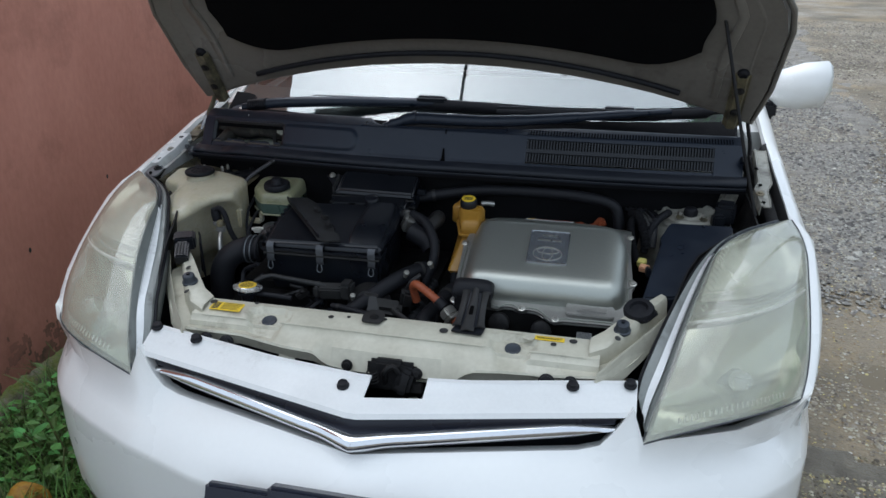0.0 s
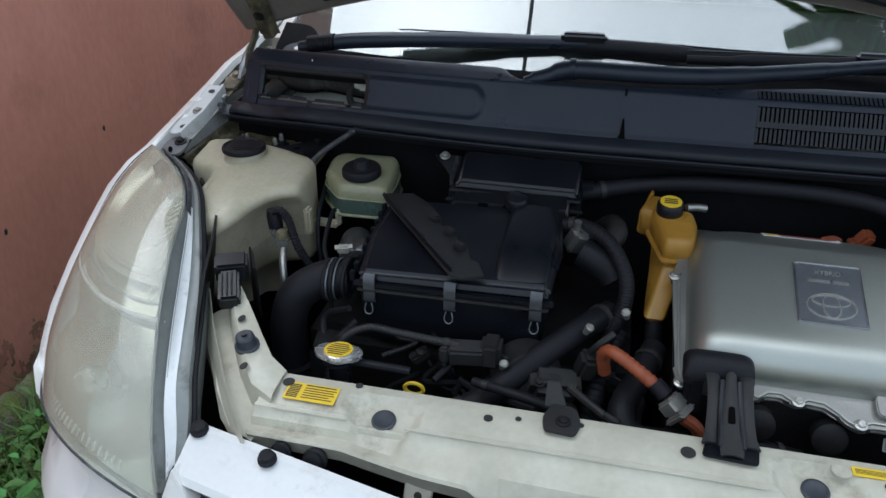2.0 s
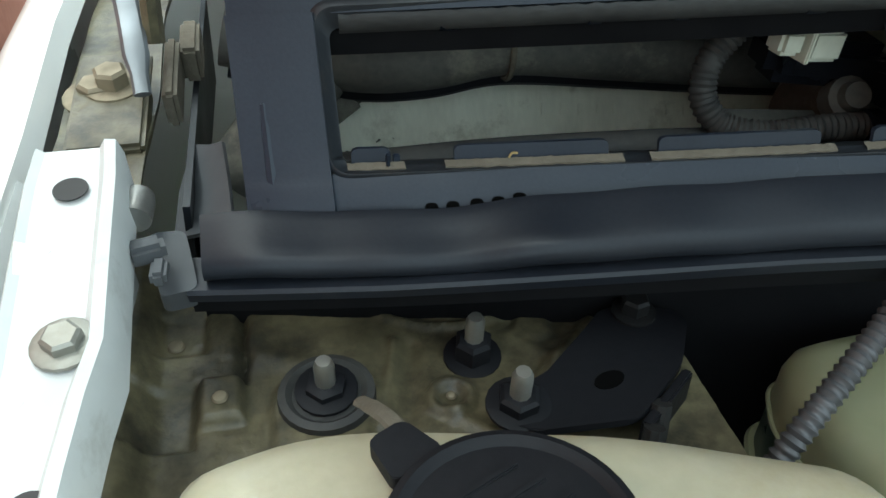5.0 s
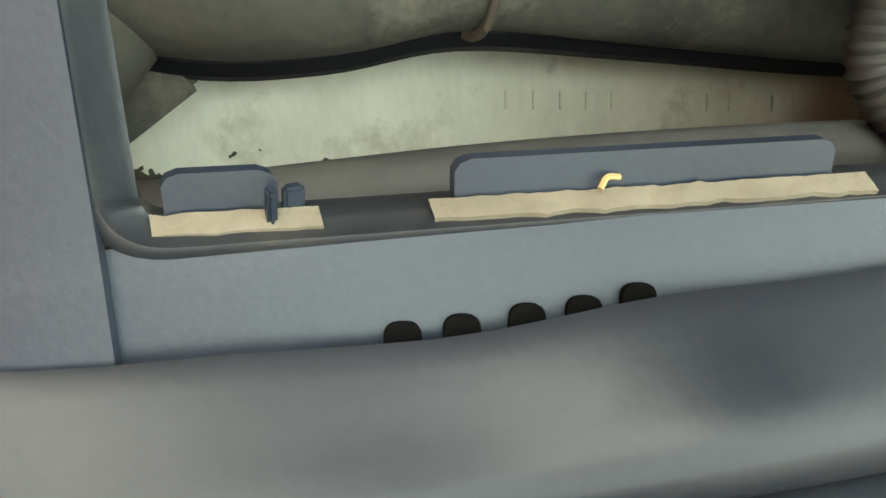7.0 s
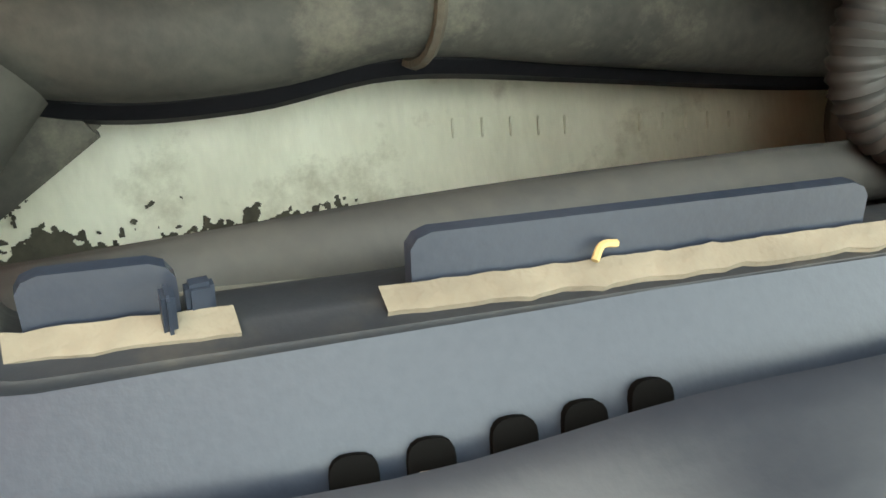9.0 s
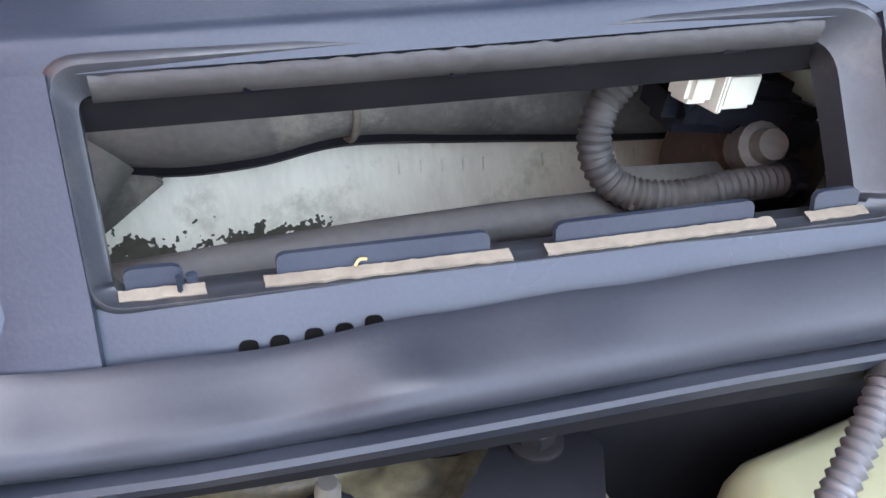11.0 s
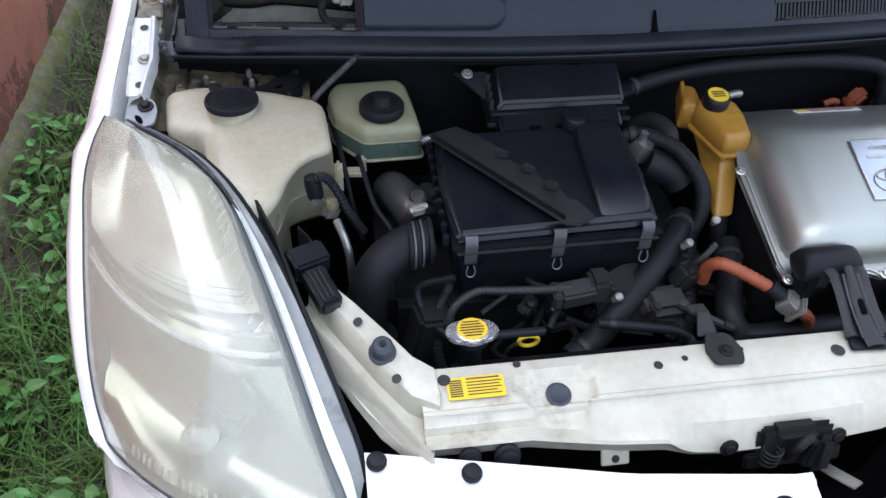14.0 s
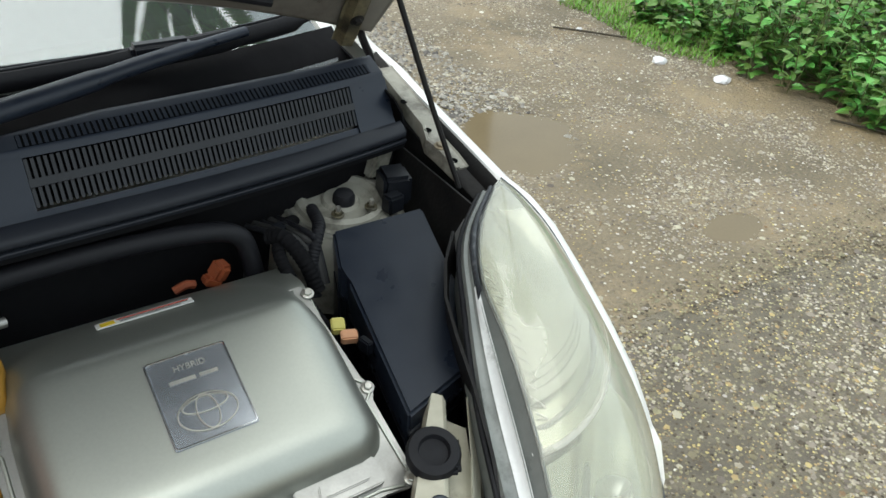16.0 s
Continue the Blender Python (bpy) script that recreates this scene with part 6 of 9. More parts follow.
def tank_ring(pts, z, d=0.0, slope=None):
    flat = fillet(shrink([p[:2] for p in pts], d), TR, 6)
    drop = fillet([(p[2] if len(p) > 2 else 0.0, 0.0) for p in T0], 0.006, 6) if slope else None
    return [Vector((p.x, p.y, z + (slope * drop[i].x if slope else 0.0))) for i, p in enumerate(flat)]


def tank_mid(k):
    return [(a[0] + (b[0] - a[0]) * k, a[1] + (b[1] - a[1]) * k) for a, b in zip(T1, T0)]


low = [(-0.66 + (x + 0.66) * 0.5, 0.94 + (y - 0.94) * 0.4) for x, y in T1]
body_rings = [tank_ring(low, 0.70), tank_ring(low, 0.765), tank_ring(T1, 0.785, 0.012), tank_ring(T1, 0.800, 0.002), tank_ring(T1, 0.850), tank_ring(tank_mid(0.06), 0.895, 0, 0.3), tank_ring(tank_mid(0.30), 0.918, 0, 0.6), tank_ring(tank_mid(0.75), 0.937, 0, 0.9), tank_ring(T0, 0.947, 0.0, 1.0),
              tank_ring(T0, 0.9535, 0.0022, 1.0), tank_ring(T0, 0.9580, 0.006, 1.0), tank_ring(T0, 0.9600, 0.012, 0.92), tank_ring(T0, 0.9615, 0.020, 0.8)]
part("tank", loft(body_rings), M_TANK, wash, smooth=80)
part("neck", lathe([(0.039, -0.004), (0.036, 0.002), (0.034, 0.012)], axis((-0.645, 0.958, 0.957), (0, 0, 1)), 26), M_TANK, wash)
wcap = part("cap", join(lathe([(0.0350, 0), (0.0375, 0.0015), (0.0382, 0.004), (0.0382, 0.0075), (0.0372, 0.0100), (0.0345, 0.0110), (0.0325, 0.0098), (0.0315, 0.0088), (0.0150, 0.0096), (0.0005, 0.0098)], axis((-0.645, 0.955, 0.967), (0, 0.02, 1)), 44),
                        prism(fillet([(-0.010, -0.004), (0.010, -0.004), (0.007, 0.014), (-0.007, 0.014)], 0.003), 0.006, Matrix.Translation((-0.668, 0.988, 0.9755)) @ Matrix.Rotation(radians(28), 4, "Z"), 0.0015)), M_RUBBER, wash, "black snap cap with molded marks")
for i in range(5):
    part("cap_mark", moved(rbox((0, -0.018 + 0.009 * i, 0.0096), (0.045 - 0.006 * abs(i - 2), 0.0024, 0.0016), 0.0006), axis((-0.645, 0.955, 0.967), (0, 0.02, 1), 25)), M_RUBBER, wcap)
part("cap_tether", tube([(-0.668, 0.996, 0.972), (-0.672, 1.006, 0.973), (-0.677, 1.018, 0.968), (-0.680, 1.026, 0.963)], [0.0042, 0.0034, 0.0030], 8, 4, flat=0.6), M_TAPE, wcap, "pale plastic tether")
part("seam", tube([p + Vector((0, 0, 0.0)) for p in tank_ring(T1, 0.846, -0.0012)] + [tank_ring(T1, 0.846, -0.0012)[0]], 0.0014, 6, 1), M_TANK, wash)
part("lug", rbox((-0.500, 0.875, 0.885), (0.012, 0.02, 0.05), 0.004), M_TANK, wash)
part("strap", join(rbox((-0.483, 0.912, 0.865), (0.045, 0.016, 0.012), 0.003, (0, 0, -4)), rbox((-0.462, 0.918, 0.875), (0.010, 0.014, 0.03), 0.003)), M_TANK, wash)

# brake fluid tank: upper plastic, fluid below
brake = thing("brake_fluid_tank", (-0.42, 0.96, 0.86), "greenish brake fluid tank with black cap", "fluid tank")
B = [(-0.459, 0.913), (-0.371, 0.916), (-0.377, 0.990), (-0.382, 1.038), (-0.396, 1.053), (-0.497, 1.047), (-0.510, 1.020), (-0.502, 0.965)]


def bz(d, z, dz=0.0, r=0.010):
    return [Vector((p.x, p.y, z + dz * (p.y - 0.97))) for p in fillet(shrink(B, d), r, 5)]


part("lower_body", loft([bz(0.008, 0.876), bz(0.002, 0.879), bz(0.0, 0.884), bz(0.0008, 0.913)]), M_FLUID, brake, "dark green fluid showing through plastic", smooth=60)
part("upper_body", loft([bz(0.0008, 0.913), bz(0.0012, 0.927, 0.02), bz(0.0032, 0.9335, 0.04), bz(0.0075, 0.9385, 0.05), bz(0.0130, 0.9405, 0.05), bz(0.0200, 0.9415, 0.05), bz(0.030, 0.9435, 0.04)]), M_BRAKE, brake, smooth=60)
part("bead", tube(bz(-0.0012, 0.8835) + bz(-0.0012, 0.8835)[:1], 0.0026, 6, 1), M_BRAKE, brake)
part("mould_seam", tube(bz(-0.0002, 0.9135) + bz(-0.0002, 0.9135)[:1], 0.0011, 6, 1), M_BRAKE, brake)
bcap = part("cap", lathe([(0.0310, 0), (0.0335, 0.0015), (0.0340, 0.004), (0.0335, 0.0125), (0.0315, 0.0155), (0.0280, 0.0165), (0.0170, 0.0150), (0.0150, 0.0150), (0.0138, 0.0165), (0.0128, 0.0255), (0.0112, 0.0280), (0.0080, 0.0290), (0.0005, 0.0290)], axis((-0.429, 0.957, 0.9415), (0, -0.05, 1)), 44), M_RUBBER, brake, "black round cap with a raised knob")
part("cap_arc", tube([Vector((-0.429 + 0.0225 * math.cos(a), 0.957 + 0.0225 * math.sin(a), 0.9585 + 0.05 * 0.0225 * math.sin(a))) for a in seg(-2.6, -0.5, 14)], 0.0009, 6, 1), M_RUBBER, bcap)
part("side_port", tube([(-0.374, 0.925, 0.905), (-0.352, 0.93, 0.908)], 0.007, 12), M_ALU, brake)

# air cleaner
air = thing("air_cleaner", (-0.215, 0.80, 0.80), "black plastic air cleaner box with clipped lid", "air cleaner")
L0 = [(-0.357, 0.698, 0.893), (-0.071, 0.702, 0.897), (-0.066, 0.80, 0.915), (-0.070, 0.905, 0.925), (-0.36, 0.905, 0.925), (-0.368, 0.80, 0.912)]
L1 = [(-0.350, 0.706, 0.908), (-0.078, 0.710, 0.914), (-0.076, 0.80, 0.932), (-0.080, 0.897, 0.943), (-0.352, 0.897, 0.934), (-0.360, 0.80, 0.922)]
part("lid", wedge(L0, L1, 0.008, 3), M_BLACK, air)
hump = []
for y, z, w in ((0.716, 0.914, 0.038), (0.74, 0.928, 0.039), (0.79, 0.940, 0.039), (0.85, 0.950, 0.038), (0.885, 0.953, 0.034), (0.892, 0.94, 0.032)):
    hump.append([(-0.118 + w * math.copysign(abs(math.cos(a)) ** 0.3, math.cos(a)), y, z - 0.02 + 0.020 * math.sin(a) ** 0.3) for a in seg(0, math.pi, 10)] + [(-0.118 - w, y, z - 0.035), (-0.118 + w, y, z - 0.035)])
part("hump", loft(hump), M_BLACK, air, smooth=50)
part("stub", lathe([(0.0175, 0), (0.0175, 0.014), (0.015, 0.018), (0.010, 0.0195), (0.0005, 0.020)], axis((-0.150, 0.893, 0.945), (0, -0.25, 1)), 22), M_BLACK, air)
part("rear_ridge", wedge([(-0.262, 0.893, 0.915), (-0.066, 0.893, 0.918), (-0.066, 0.935, 0.935), (-0.262, 0.935, 0.932)], [(-0.256, 0.897, 0.938), (-0.070, 0.897, 0.942), (-0.070, 0.930, 0.955), (-0.256, 0.930, 0.951)], 0.004, 2), M_GLOSS, air)
for x in (-0.205, -0.165):
    part("ledge_notch", rbox((x, 0.897, 0.9375), (0.016, 0.006, 0.006), 0.001), M_HOLE, air)
for k in range(9):
    part("side_rib", rbox((-0.3665, 0.715 + 0.021 * k, 0.892 + 0.0035 * k), (0.008, 0.010, 0.016), 0.0015), M_BLACK, air)
part("base", wedge([(-0.345, 0.715, 0.78), (-0.085, 0.72, 0.80), (-0.085, 0.89, 0.80), (-0.345, 0.89, 0.78)], [(-0.358, 0.700, 0.890), (-0.072, 0.704, 0.894), (-0.072, 0.90, 0.92), (-0.36, 0.90, 0.92)], 0.006), M_BLACK, air)
part("lid_lip", rbox((-0.214, 0.700, 0.892), (0.292, 0.012, 0.006), 0.002, (0, -0.8, 0)), M_BLACK, air)
for i, (x, z) in enumerate(((-0.335, 0.884), (-0.215, 0.886), (-0.092, 0.888))):
    cl = part("clip", sheet([[(x + dx, 0.7045, z + 0.0225), (x + dx, 0.6995, z + 0.0245), (x + dx, 0.6945, z + 0.0205), (x + dx, 0.6925, z + 0.010), (x + dx, 0.6940, z - 0.004), (x + dx, 0.6915, z - 0.015), (x + dx, 0.6955, z - 0.022)] for dx in (-0.0085, -0.0050, 0.0050, 0.0085)], 0.0022), M_CLIP, air, "dull spring clip", smooth=50)
    part("wire", tube([(x - 0.004, 0.690, z - 0.020), (x - 0.0062, 0.688, z - 0.031), (x - 0.003, 0.687, z - 0.037), (x + 0.003, 0.687, z - 0.037), (x + 0.0062, 0.688, z - 0.031), (x + 0.004, 0.690, z - 0.020)], 0.0011, 6), M_ZINC, cl)
part("lid_groove", rbox((-0.214, 0.6975, 0.8845), (0.280, 0.010, 0.0045), 0.0012, (0, -0.8, 0)), M_DUSTY, air)
M_STRIP = mat("scuffed_black_strip", (0.011, 0.011, 0.012), (0.026, 0.0255, 0.024), rough=0.55, scale=24, fine=260, bump=0.15)
lid_piece = thing("loose_trim_strip", (-0.27, 0.80, 0.93), "loose black plastic lid strip lying across the air cleaner", "plastic lid")
strip_m = Matrix.Translation((-0.268, 0.795, 0.9365)) @ Matrix.Rotation(radians(-50), 4, "Z") @ Matrix.Rotation(radians(4), 4, "Y") @ Matrix.Rotation(radians(-7), 4, "X")
part("plate", prism([(-0.132, -0.022), (-0.105, -0.026), (0.118, -0.028), (0.132, -0.014), (0.134, 0.020), (0.098, 0.030), (0.090, 0.020), (0.060, 0.034), (0.050, 0.024), (0.018, 0.036), (-0.012, 0.024), (-0.040, 0.040), (-0.086, 0.040), (-0.122, 0.030)], 0.004, strip_m, 0.0012), M_STRIP, lid_piece)
part("edge_rib", moved(rbox((-0.005, -0.024, 0.004), (0.235, 0.003, 0.007), 0.001), strip_m), M_BLACK, lid_piece)
for x in (-0.075, 0.005, 0.085):
    part("slit", moved(rbox((x, -0.016, 0.0004), (0.022, 0.002, 0.001), 0.0002), strip_m), M_INK, lid_piece)
for x, y in ((-0.03, 0.022), (0.060, 0.018), (0.016, 0.024)):
    part("catch", moved(rbox((x, y, 0.006), (0.018, 0.012, 0.010), 0.002, (0, 0, 20)), strip_m), M_STRIP, lid_piece)

# intake elbow and throttle
elbow = thing("intake_hose", (-0.46, 0.71, 0.66), "thick black ribbed intake hose with steel clamp", "hose")
part("elbow", tube([(-0.385, 0.745, 0.868), (-0.42, 0.735, 0.866), (-0.455, 0.718, 0.848), (-0.472, 0.708, 0.81), (-0.475, 0.705, 0.76), (-0.472, 0.700, 0.715)], 0.0285, 20), M_RUBBER, elbow, smooth=60)
part("bellows", tube([(-0.472, 0.700, 0.725), (-0.468, 0.696, 0.68), (-0.46, 0.69, 0.60)], 0.034, 20, 6, rib=0.006, pitch=0.014), M_RUBBER, elbow, smooth=60)
for x in (-0.412, -0.402, -0.384):
    part("rib_ring", tube([(x, 0.7405 + 0.30 * (x + 0.39) + 0.0300 * math.cos(a), 0.867 + 0.0300 * math.sin(a)) for a in seg(0, 2 * math.pi, 30)], 0.0036, 8, 1), M_RUBBER, elbow)
for x in (-0.407, -0.396):
    part("clamp", tube([(x, 0.7405 + 0.30 * (x + 0.39) + 0.0325 * math.cos(a), 0.867 + 0.0325 * math.sin(a)) for a in seg(0, 2 * math.pi, 30)], 0.0016, 6, 1), M_ZINC, elbow)
part("clamp_screw", join(rbox((-0.398, 0.765, 0.905), (0.018, 0.014, 0.012), 0.002, (0, 0, 15)), tube([(-0.410, 0.76, 0.908), (-0.385, 0.77, 0.908)], 0.004, 8)), M_STEEL, elbow)
throttle = thing("throttle_body", (-0.42, 0.88, 0.78), "grey cast throttle pipe behind the intake hose", "throttle body")
part("pipe", tube([(-0.385, 0.79, 0.85), (-0.405, 0.84, 0.858), (-0.42, 0.89, 0.845), (-0.425, 0.93, 0.80)], [0.024, 0.028, 0.027, 0.022], 20), M_CASTDARK, throttle)
part("flange", lathe([(0.034, 0), (0.034, 0.008), (0.029, 0.012)], axis((-0.39, 0.80, 0.852), (0.25, -0.9, -0.1)), 24), M_DARK, throttle)
part("actuator", join(rbox((-0.372, 0.845, 0.852), (0.030, 0.050, 0.045), 0.008, (0, 12, 20)), lathe([(0.014, 0), (0.014, 0.014), (0.010, 0.018), (0.0005, 0.018)], axis((-0.388, 0.822, 0.872), (-0.2, -0.3, 1)), 18)), M_CASTDARK, throttle)
part("screw", hexbolt((-0.386, 0.80, 0.880), (0, -0.4, 1), 0.005, 0.005, 1.4), M_BOLT, throttle)

# air conditioner port and lines beside the washer tank
acp = thing("pipe_fitting", (-0.52, 0.80, 0.80), "steel air conditioner pipe fitting with rubber plug and wire", "pipe fitting")
part("plug", lathe([(0.011, 0), (0.012, 0.005), (0.012, 0.024), (0.010, 0.034), (0.006, 0.036), (0.0005, 0.036)], axis((-0.534, 0.822, 0.893), (-0.15, 0.1, 1)), 16), M_RUBBER, acp)
part("block", join(rbox((-0.515, 0.800, 0.884), (0.022, 0.018, 0.020), 0.004, (0, 20, 20)), rbox((-0.527, 0.812, 0.887), (0.03, 0.016, 0.01), 0.003, (0, 40, 20))), M_ALU, acp)
part("dome", lathe([(0.010, 0), (0.010, 0.006), (0.008, 0.012), (0.0005, 0.014)], axis((-0.513, 0.798, 0.893), (0, 0, 1)), 16), M_GRIME, acp)
part("pipe", tube([(-0.508, 0.785, 0.878), (-0.500, 0.762, 0.868), (-0.494, 0.748, 0.845), (-0.492, 0.745, 0.80)], 0.006, 10), M_ALU, acp)
part("wire", tube([(-0.535, 0.820, 0.925), (-0.522, 0.818, 0.930), (-0.508, 0.815, 0.915), (-0.490, 0.80, 0.88), (-0.47, 0.80, 0.84)], 0.006, 8, rib=0.0012, pitch=0.005), M_RUBBER, acp)
part("shield", sheet([[(-0.560, 0.775, 0.882), (-0.562, 0.770, 0.78)], [(-0.548, 0.760, 0.878), (-0.548, 0.755, 0.78)], [(-0.535, 0.735, 0.870), (-0.53, 0.73, 0.78)]], 0.003), M_RUBBER, acp)

# dark hoses behind the tanks
hoses = [("hose", "thin black hose between the fluid tanks", [(-0.515, 1.005, 0.900), (-0.506, 0.985, 0.908), (-0.498, 0.945, 0.903), (-0.491, 0.90, 0.888), (-0.483, 0.87, 0.845), (-0.47, 0.85, 0.78)], 0.0036, 0, M_RUBBER),
         ("hose", "thin black hose beside the throttle", [(-0.470, 0.935, 0.875), (-0.468, 0.912, 0.890), (-0.462, 0.87, 0.885), (-0.452, 0.82, 0.87), (-0.43, 0.78, 0.85), (-0.42, 0.75, 0.80)], 0.0038, 0, M_RUBBER),
         ("wire_conduit", "ribbed black wire conduit rising to the cowl", [(-0.545, 0.985, 0.920), (-0.530, 0.990, 0.945), (-0.512, 0.998, 0.962), (-0.485, 1.012, 0.980), (-0.456, 1.030, 0.998)], 0.0040, 0.0013, M_SPRING),
         ("coolant_hose", "ribbed black hose looping by the air cleaner", [(-0.072, 0.880, 0.927), (-0.04, 0.872, 0.932), (0.0, 0.840, 0.925), (0.028, 0.80, 0.895), (0.030, 0.775, 0.855), (0.012, 0.765, 0.805), (0.0, 0.76, 0.74)], 0.0108, 0.0011, M_RUBBER),
         ("radiator_hose", "thick black radiator hose", [(0.012, 0.790, 0.835), (-0.02, 0.745, 0.836), (-0.060, 0.705, 0.822), (-0.110, 0.666, 0.790), (-0.155, 0.636, 0.760), (-0.20, 0.612, 0.745)], 0.0185, 0, M_RUBBER),
         ("radiator_hose", "thick black bent hose in front of the inverter", [(0.082, 0.76, 0.80), (0.062, 0.70, 0.79), (0.040, 0.64, 0.775), (0.060, 0.615, 0.755), (0.12, 0.610, 0.760), (0.20, 0.61, 0.765), (0.27, 0.612, 0.755)], 0.019, 0, M_RUBBER),
         ("brake_hose", "long black hose arching along the bulkhead", [(-0.055, 0.985, 0.935), (0.03, 1.005, 0.948), (0.13, 1.012, 0.960), (0.26, 1.015, 0.962), (0.37, 1.010, 0.958), (0.425, 1.005, 0.945), (0.442, 1.0, 0.91), (0.445, 0.99, 0.85)], 0.0135, 0, M_RUBBER),
         ("vent_hose", "black hose beside the radiator cap", [(-0.195, 0.675, 0.822), (-0.24, 0.668, 0.830), (-0.29, 0.668, 0.834), (-0.33, 0.668, 0.836), (-0.362, 0.655, 0.822), (-0.372, 0.645, 0.79)], 0.0055, 0.0009, M_DUSTY),
         ("vent_hose", "thin dark hose near the radiator top", [(-0.165, 0.625, 0.80), (-0.12, 0.612, 0.803), (-0.06, 0.602, 0.795), (-0.03, 0.595, 0.77)], 0.007, 0, M_RUBBER)]
for name, label, pts, r, rib, m in hoses:
    h = thing(name, pts[-1], label, "hose")
    part("pipe", tube(pts, r, 14, 7, rib=rib, pitch=max(0.0035, 0.4 * r)), m, h, smooth=60)
    line = smooth_line(pts, 7)
    for k in (3, len(line) - 4):
        d = (line[k + 1] - line[k - 1]).normalized()
        part("clamp", tube([line[k] - d * 0.004, line[k] + d * 0.004], r * 1.12 + rib, 14), M_DUSTY, h)
oc = thing("orange_cable", (0.06, 0.64, 0.80), "orange high-voltage cable with steel connector", "cable")
part("sheath", tube([(0.012, 0.690, 0.80), (0.008, 0.682, 0.835), (0.018, 0.668, 0.852), (0.045, 0.652, 0.846), (0.078, 0.632, 0.834)], 0.0085, 14, 7, rib=0.0012, pitch=0.009), M_ORANGE, oc, smooth=60)
part("collar", tube([(0.076, 0.633, 0.837), (0.092, 0.624, 0.826)], 0.0115, 14), M_RUBBER, oc)
part("connector", join(rbox((0.102, 0.617, 0.818), (0.022, 0.030, 0.028), 0.004, (0, 35, -30)), rbox((0.112, 0.607, 0.812), (0.008, 0.034, 0.034), 0.003, (0, 35, -30))), M_STEEL, oc)
part("tail", tube([(0.115, 0.605, 0.81), (0.135, 0.605, 0.795), (0.15, 0.61, 0.76)], 0.009, 10), M_ORANGE, oc)

# engine lumps seen between the hoses
eng = thing("engine", (-0.2, 0.85, 0.40), "grimy engine parts under the air cleaner", "engine")
part("block", rbox((-0.20, 0.86, 0.62), (0.50, 0.30, 0.34), 0.02), M_DARK, eng)
part("pump", lathe([(0.05, 0), (0.052, 0.02), (0.04, 0.03), (0.03, 0.045), (0.0005, 0.045)], axis((-0.10, 0.70, 0.77), (0.1, -0.8, 0.5)), 24), M_DARK, eng)
part("connector", join(rbox((-0.185, 0.675, 0.81), (0.055, 0.03, 0.03), 0.004, (10, 0, 8)), rbox((-0.215, 0.672, 0.812), (0.014, 0.034, 0.024), 0.003), rbox((-0.150, 0.685, 0.812), (0.03, 0.04, 0.04), 0.006)), M_DUSTY, eng)
part("valve", join(rbox((-0.06, 0.655, 0.765), (0.05, 0.03, 0.03), 0.006, (0, 20, 10)), rbox((-0.035, 0.645, 0.75), (0.02, 0.02, 0.035), 0.004, (0, 40, 0))), M_DUSTY, eng)
part("bracket", rbox((-0.395, 0.665, 0.76), (0.05, 0.05, 0.10), 0.006, (0, 10, 10)), M_DARK, eng)
part("flange", join(rbox((-0.045, 0.862, 0.912), (0.042, 0.030, 0.040), 0.006, (15, 20, 30)), tube([(-0.052, 0.858, 0.925), (-0.050, 0.856, 0.948)], 0.006, 10)), M_ALU, eng)
part("pipe_stub", tube([(-0.04, 0.85, 0.90), (0.0, 0.838, 0.885), (0.015, 0.83, 0.87)], 0.024, 16), M_RUBBER, eng)
part("wire_loom", tube([(0.03, 0.79, 0.80), (0.01, 0.74, 0.77), (0.0, 0.68, 0.74), (-0.02, 0.64, 0.70)], 0.014, 10, 5, rib=0.002, pitch=0.01), M_RUBBER, eng)
part("wire_loom", tube([(-0.36, 0.70, 0.82), (-0.38, 0.67, 0.80), (-0.385, 0.64, 0.76), (-0.37, 0.62, 0.70)], 0.007, 10, 5, rib=0.001, pitch=0.006), M_RUBBER, eng)
part("heater_pipe", tube([(-0.01, 0.86, 0.90), (0.01, 0.90, 0.91), (0.0, 0.95, 0.90), (-0.03, 0.97, 0.86)], 0.017, 14), M_DUSTY, eng)
part("sensor", join(rbox((-0.012, 0.70, 0.80), (0.03, 0.03, 0.045), 0.006, (15, 10, 20)), tube([(-0.012, 0.70, 0.82), (0.0, 0.69, 0.845), (0.02, 0.70, 0.86)], 0.005, 8)), M_DUSTY, eng)
part("coil_cover", rbox((-0.055, 0.665, 0.785), (0.075, 0.045, 0.035), 0.010, (20, 12, 15)), M_DUSTY, eng)
part("steel_nut", hexbolt((-0.075, 0.645, 0.800), (0.1, -0.5, 1), 0.006, 0.006, 1.4), M_DARK, eng)
part("transaxle", rbox((0.29, 0.80, 0.60), (0.36, 0.30, 0.26), 0.02), M_DARK, eng)
for x, y, z in ((0.21, 0.635, 0.80), (0.30, 0.64, 0.79)):
    part("port", lathe([(0.022, 0), (0.022, 0.02), (0.015, 0.024), (0.0005, 0.024)], axis((x, y, z), (0, -1, 0.3)), 18), M_DARK, eng)

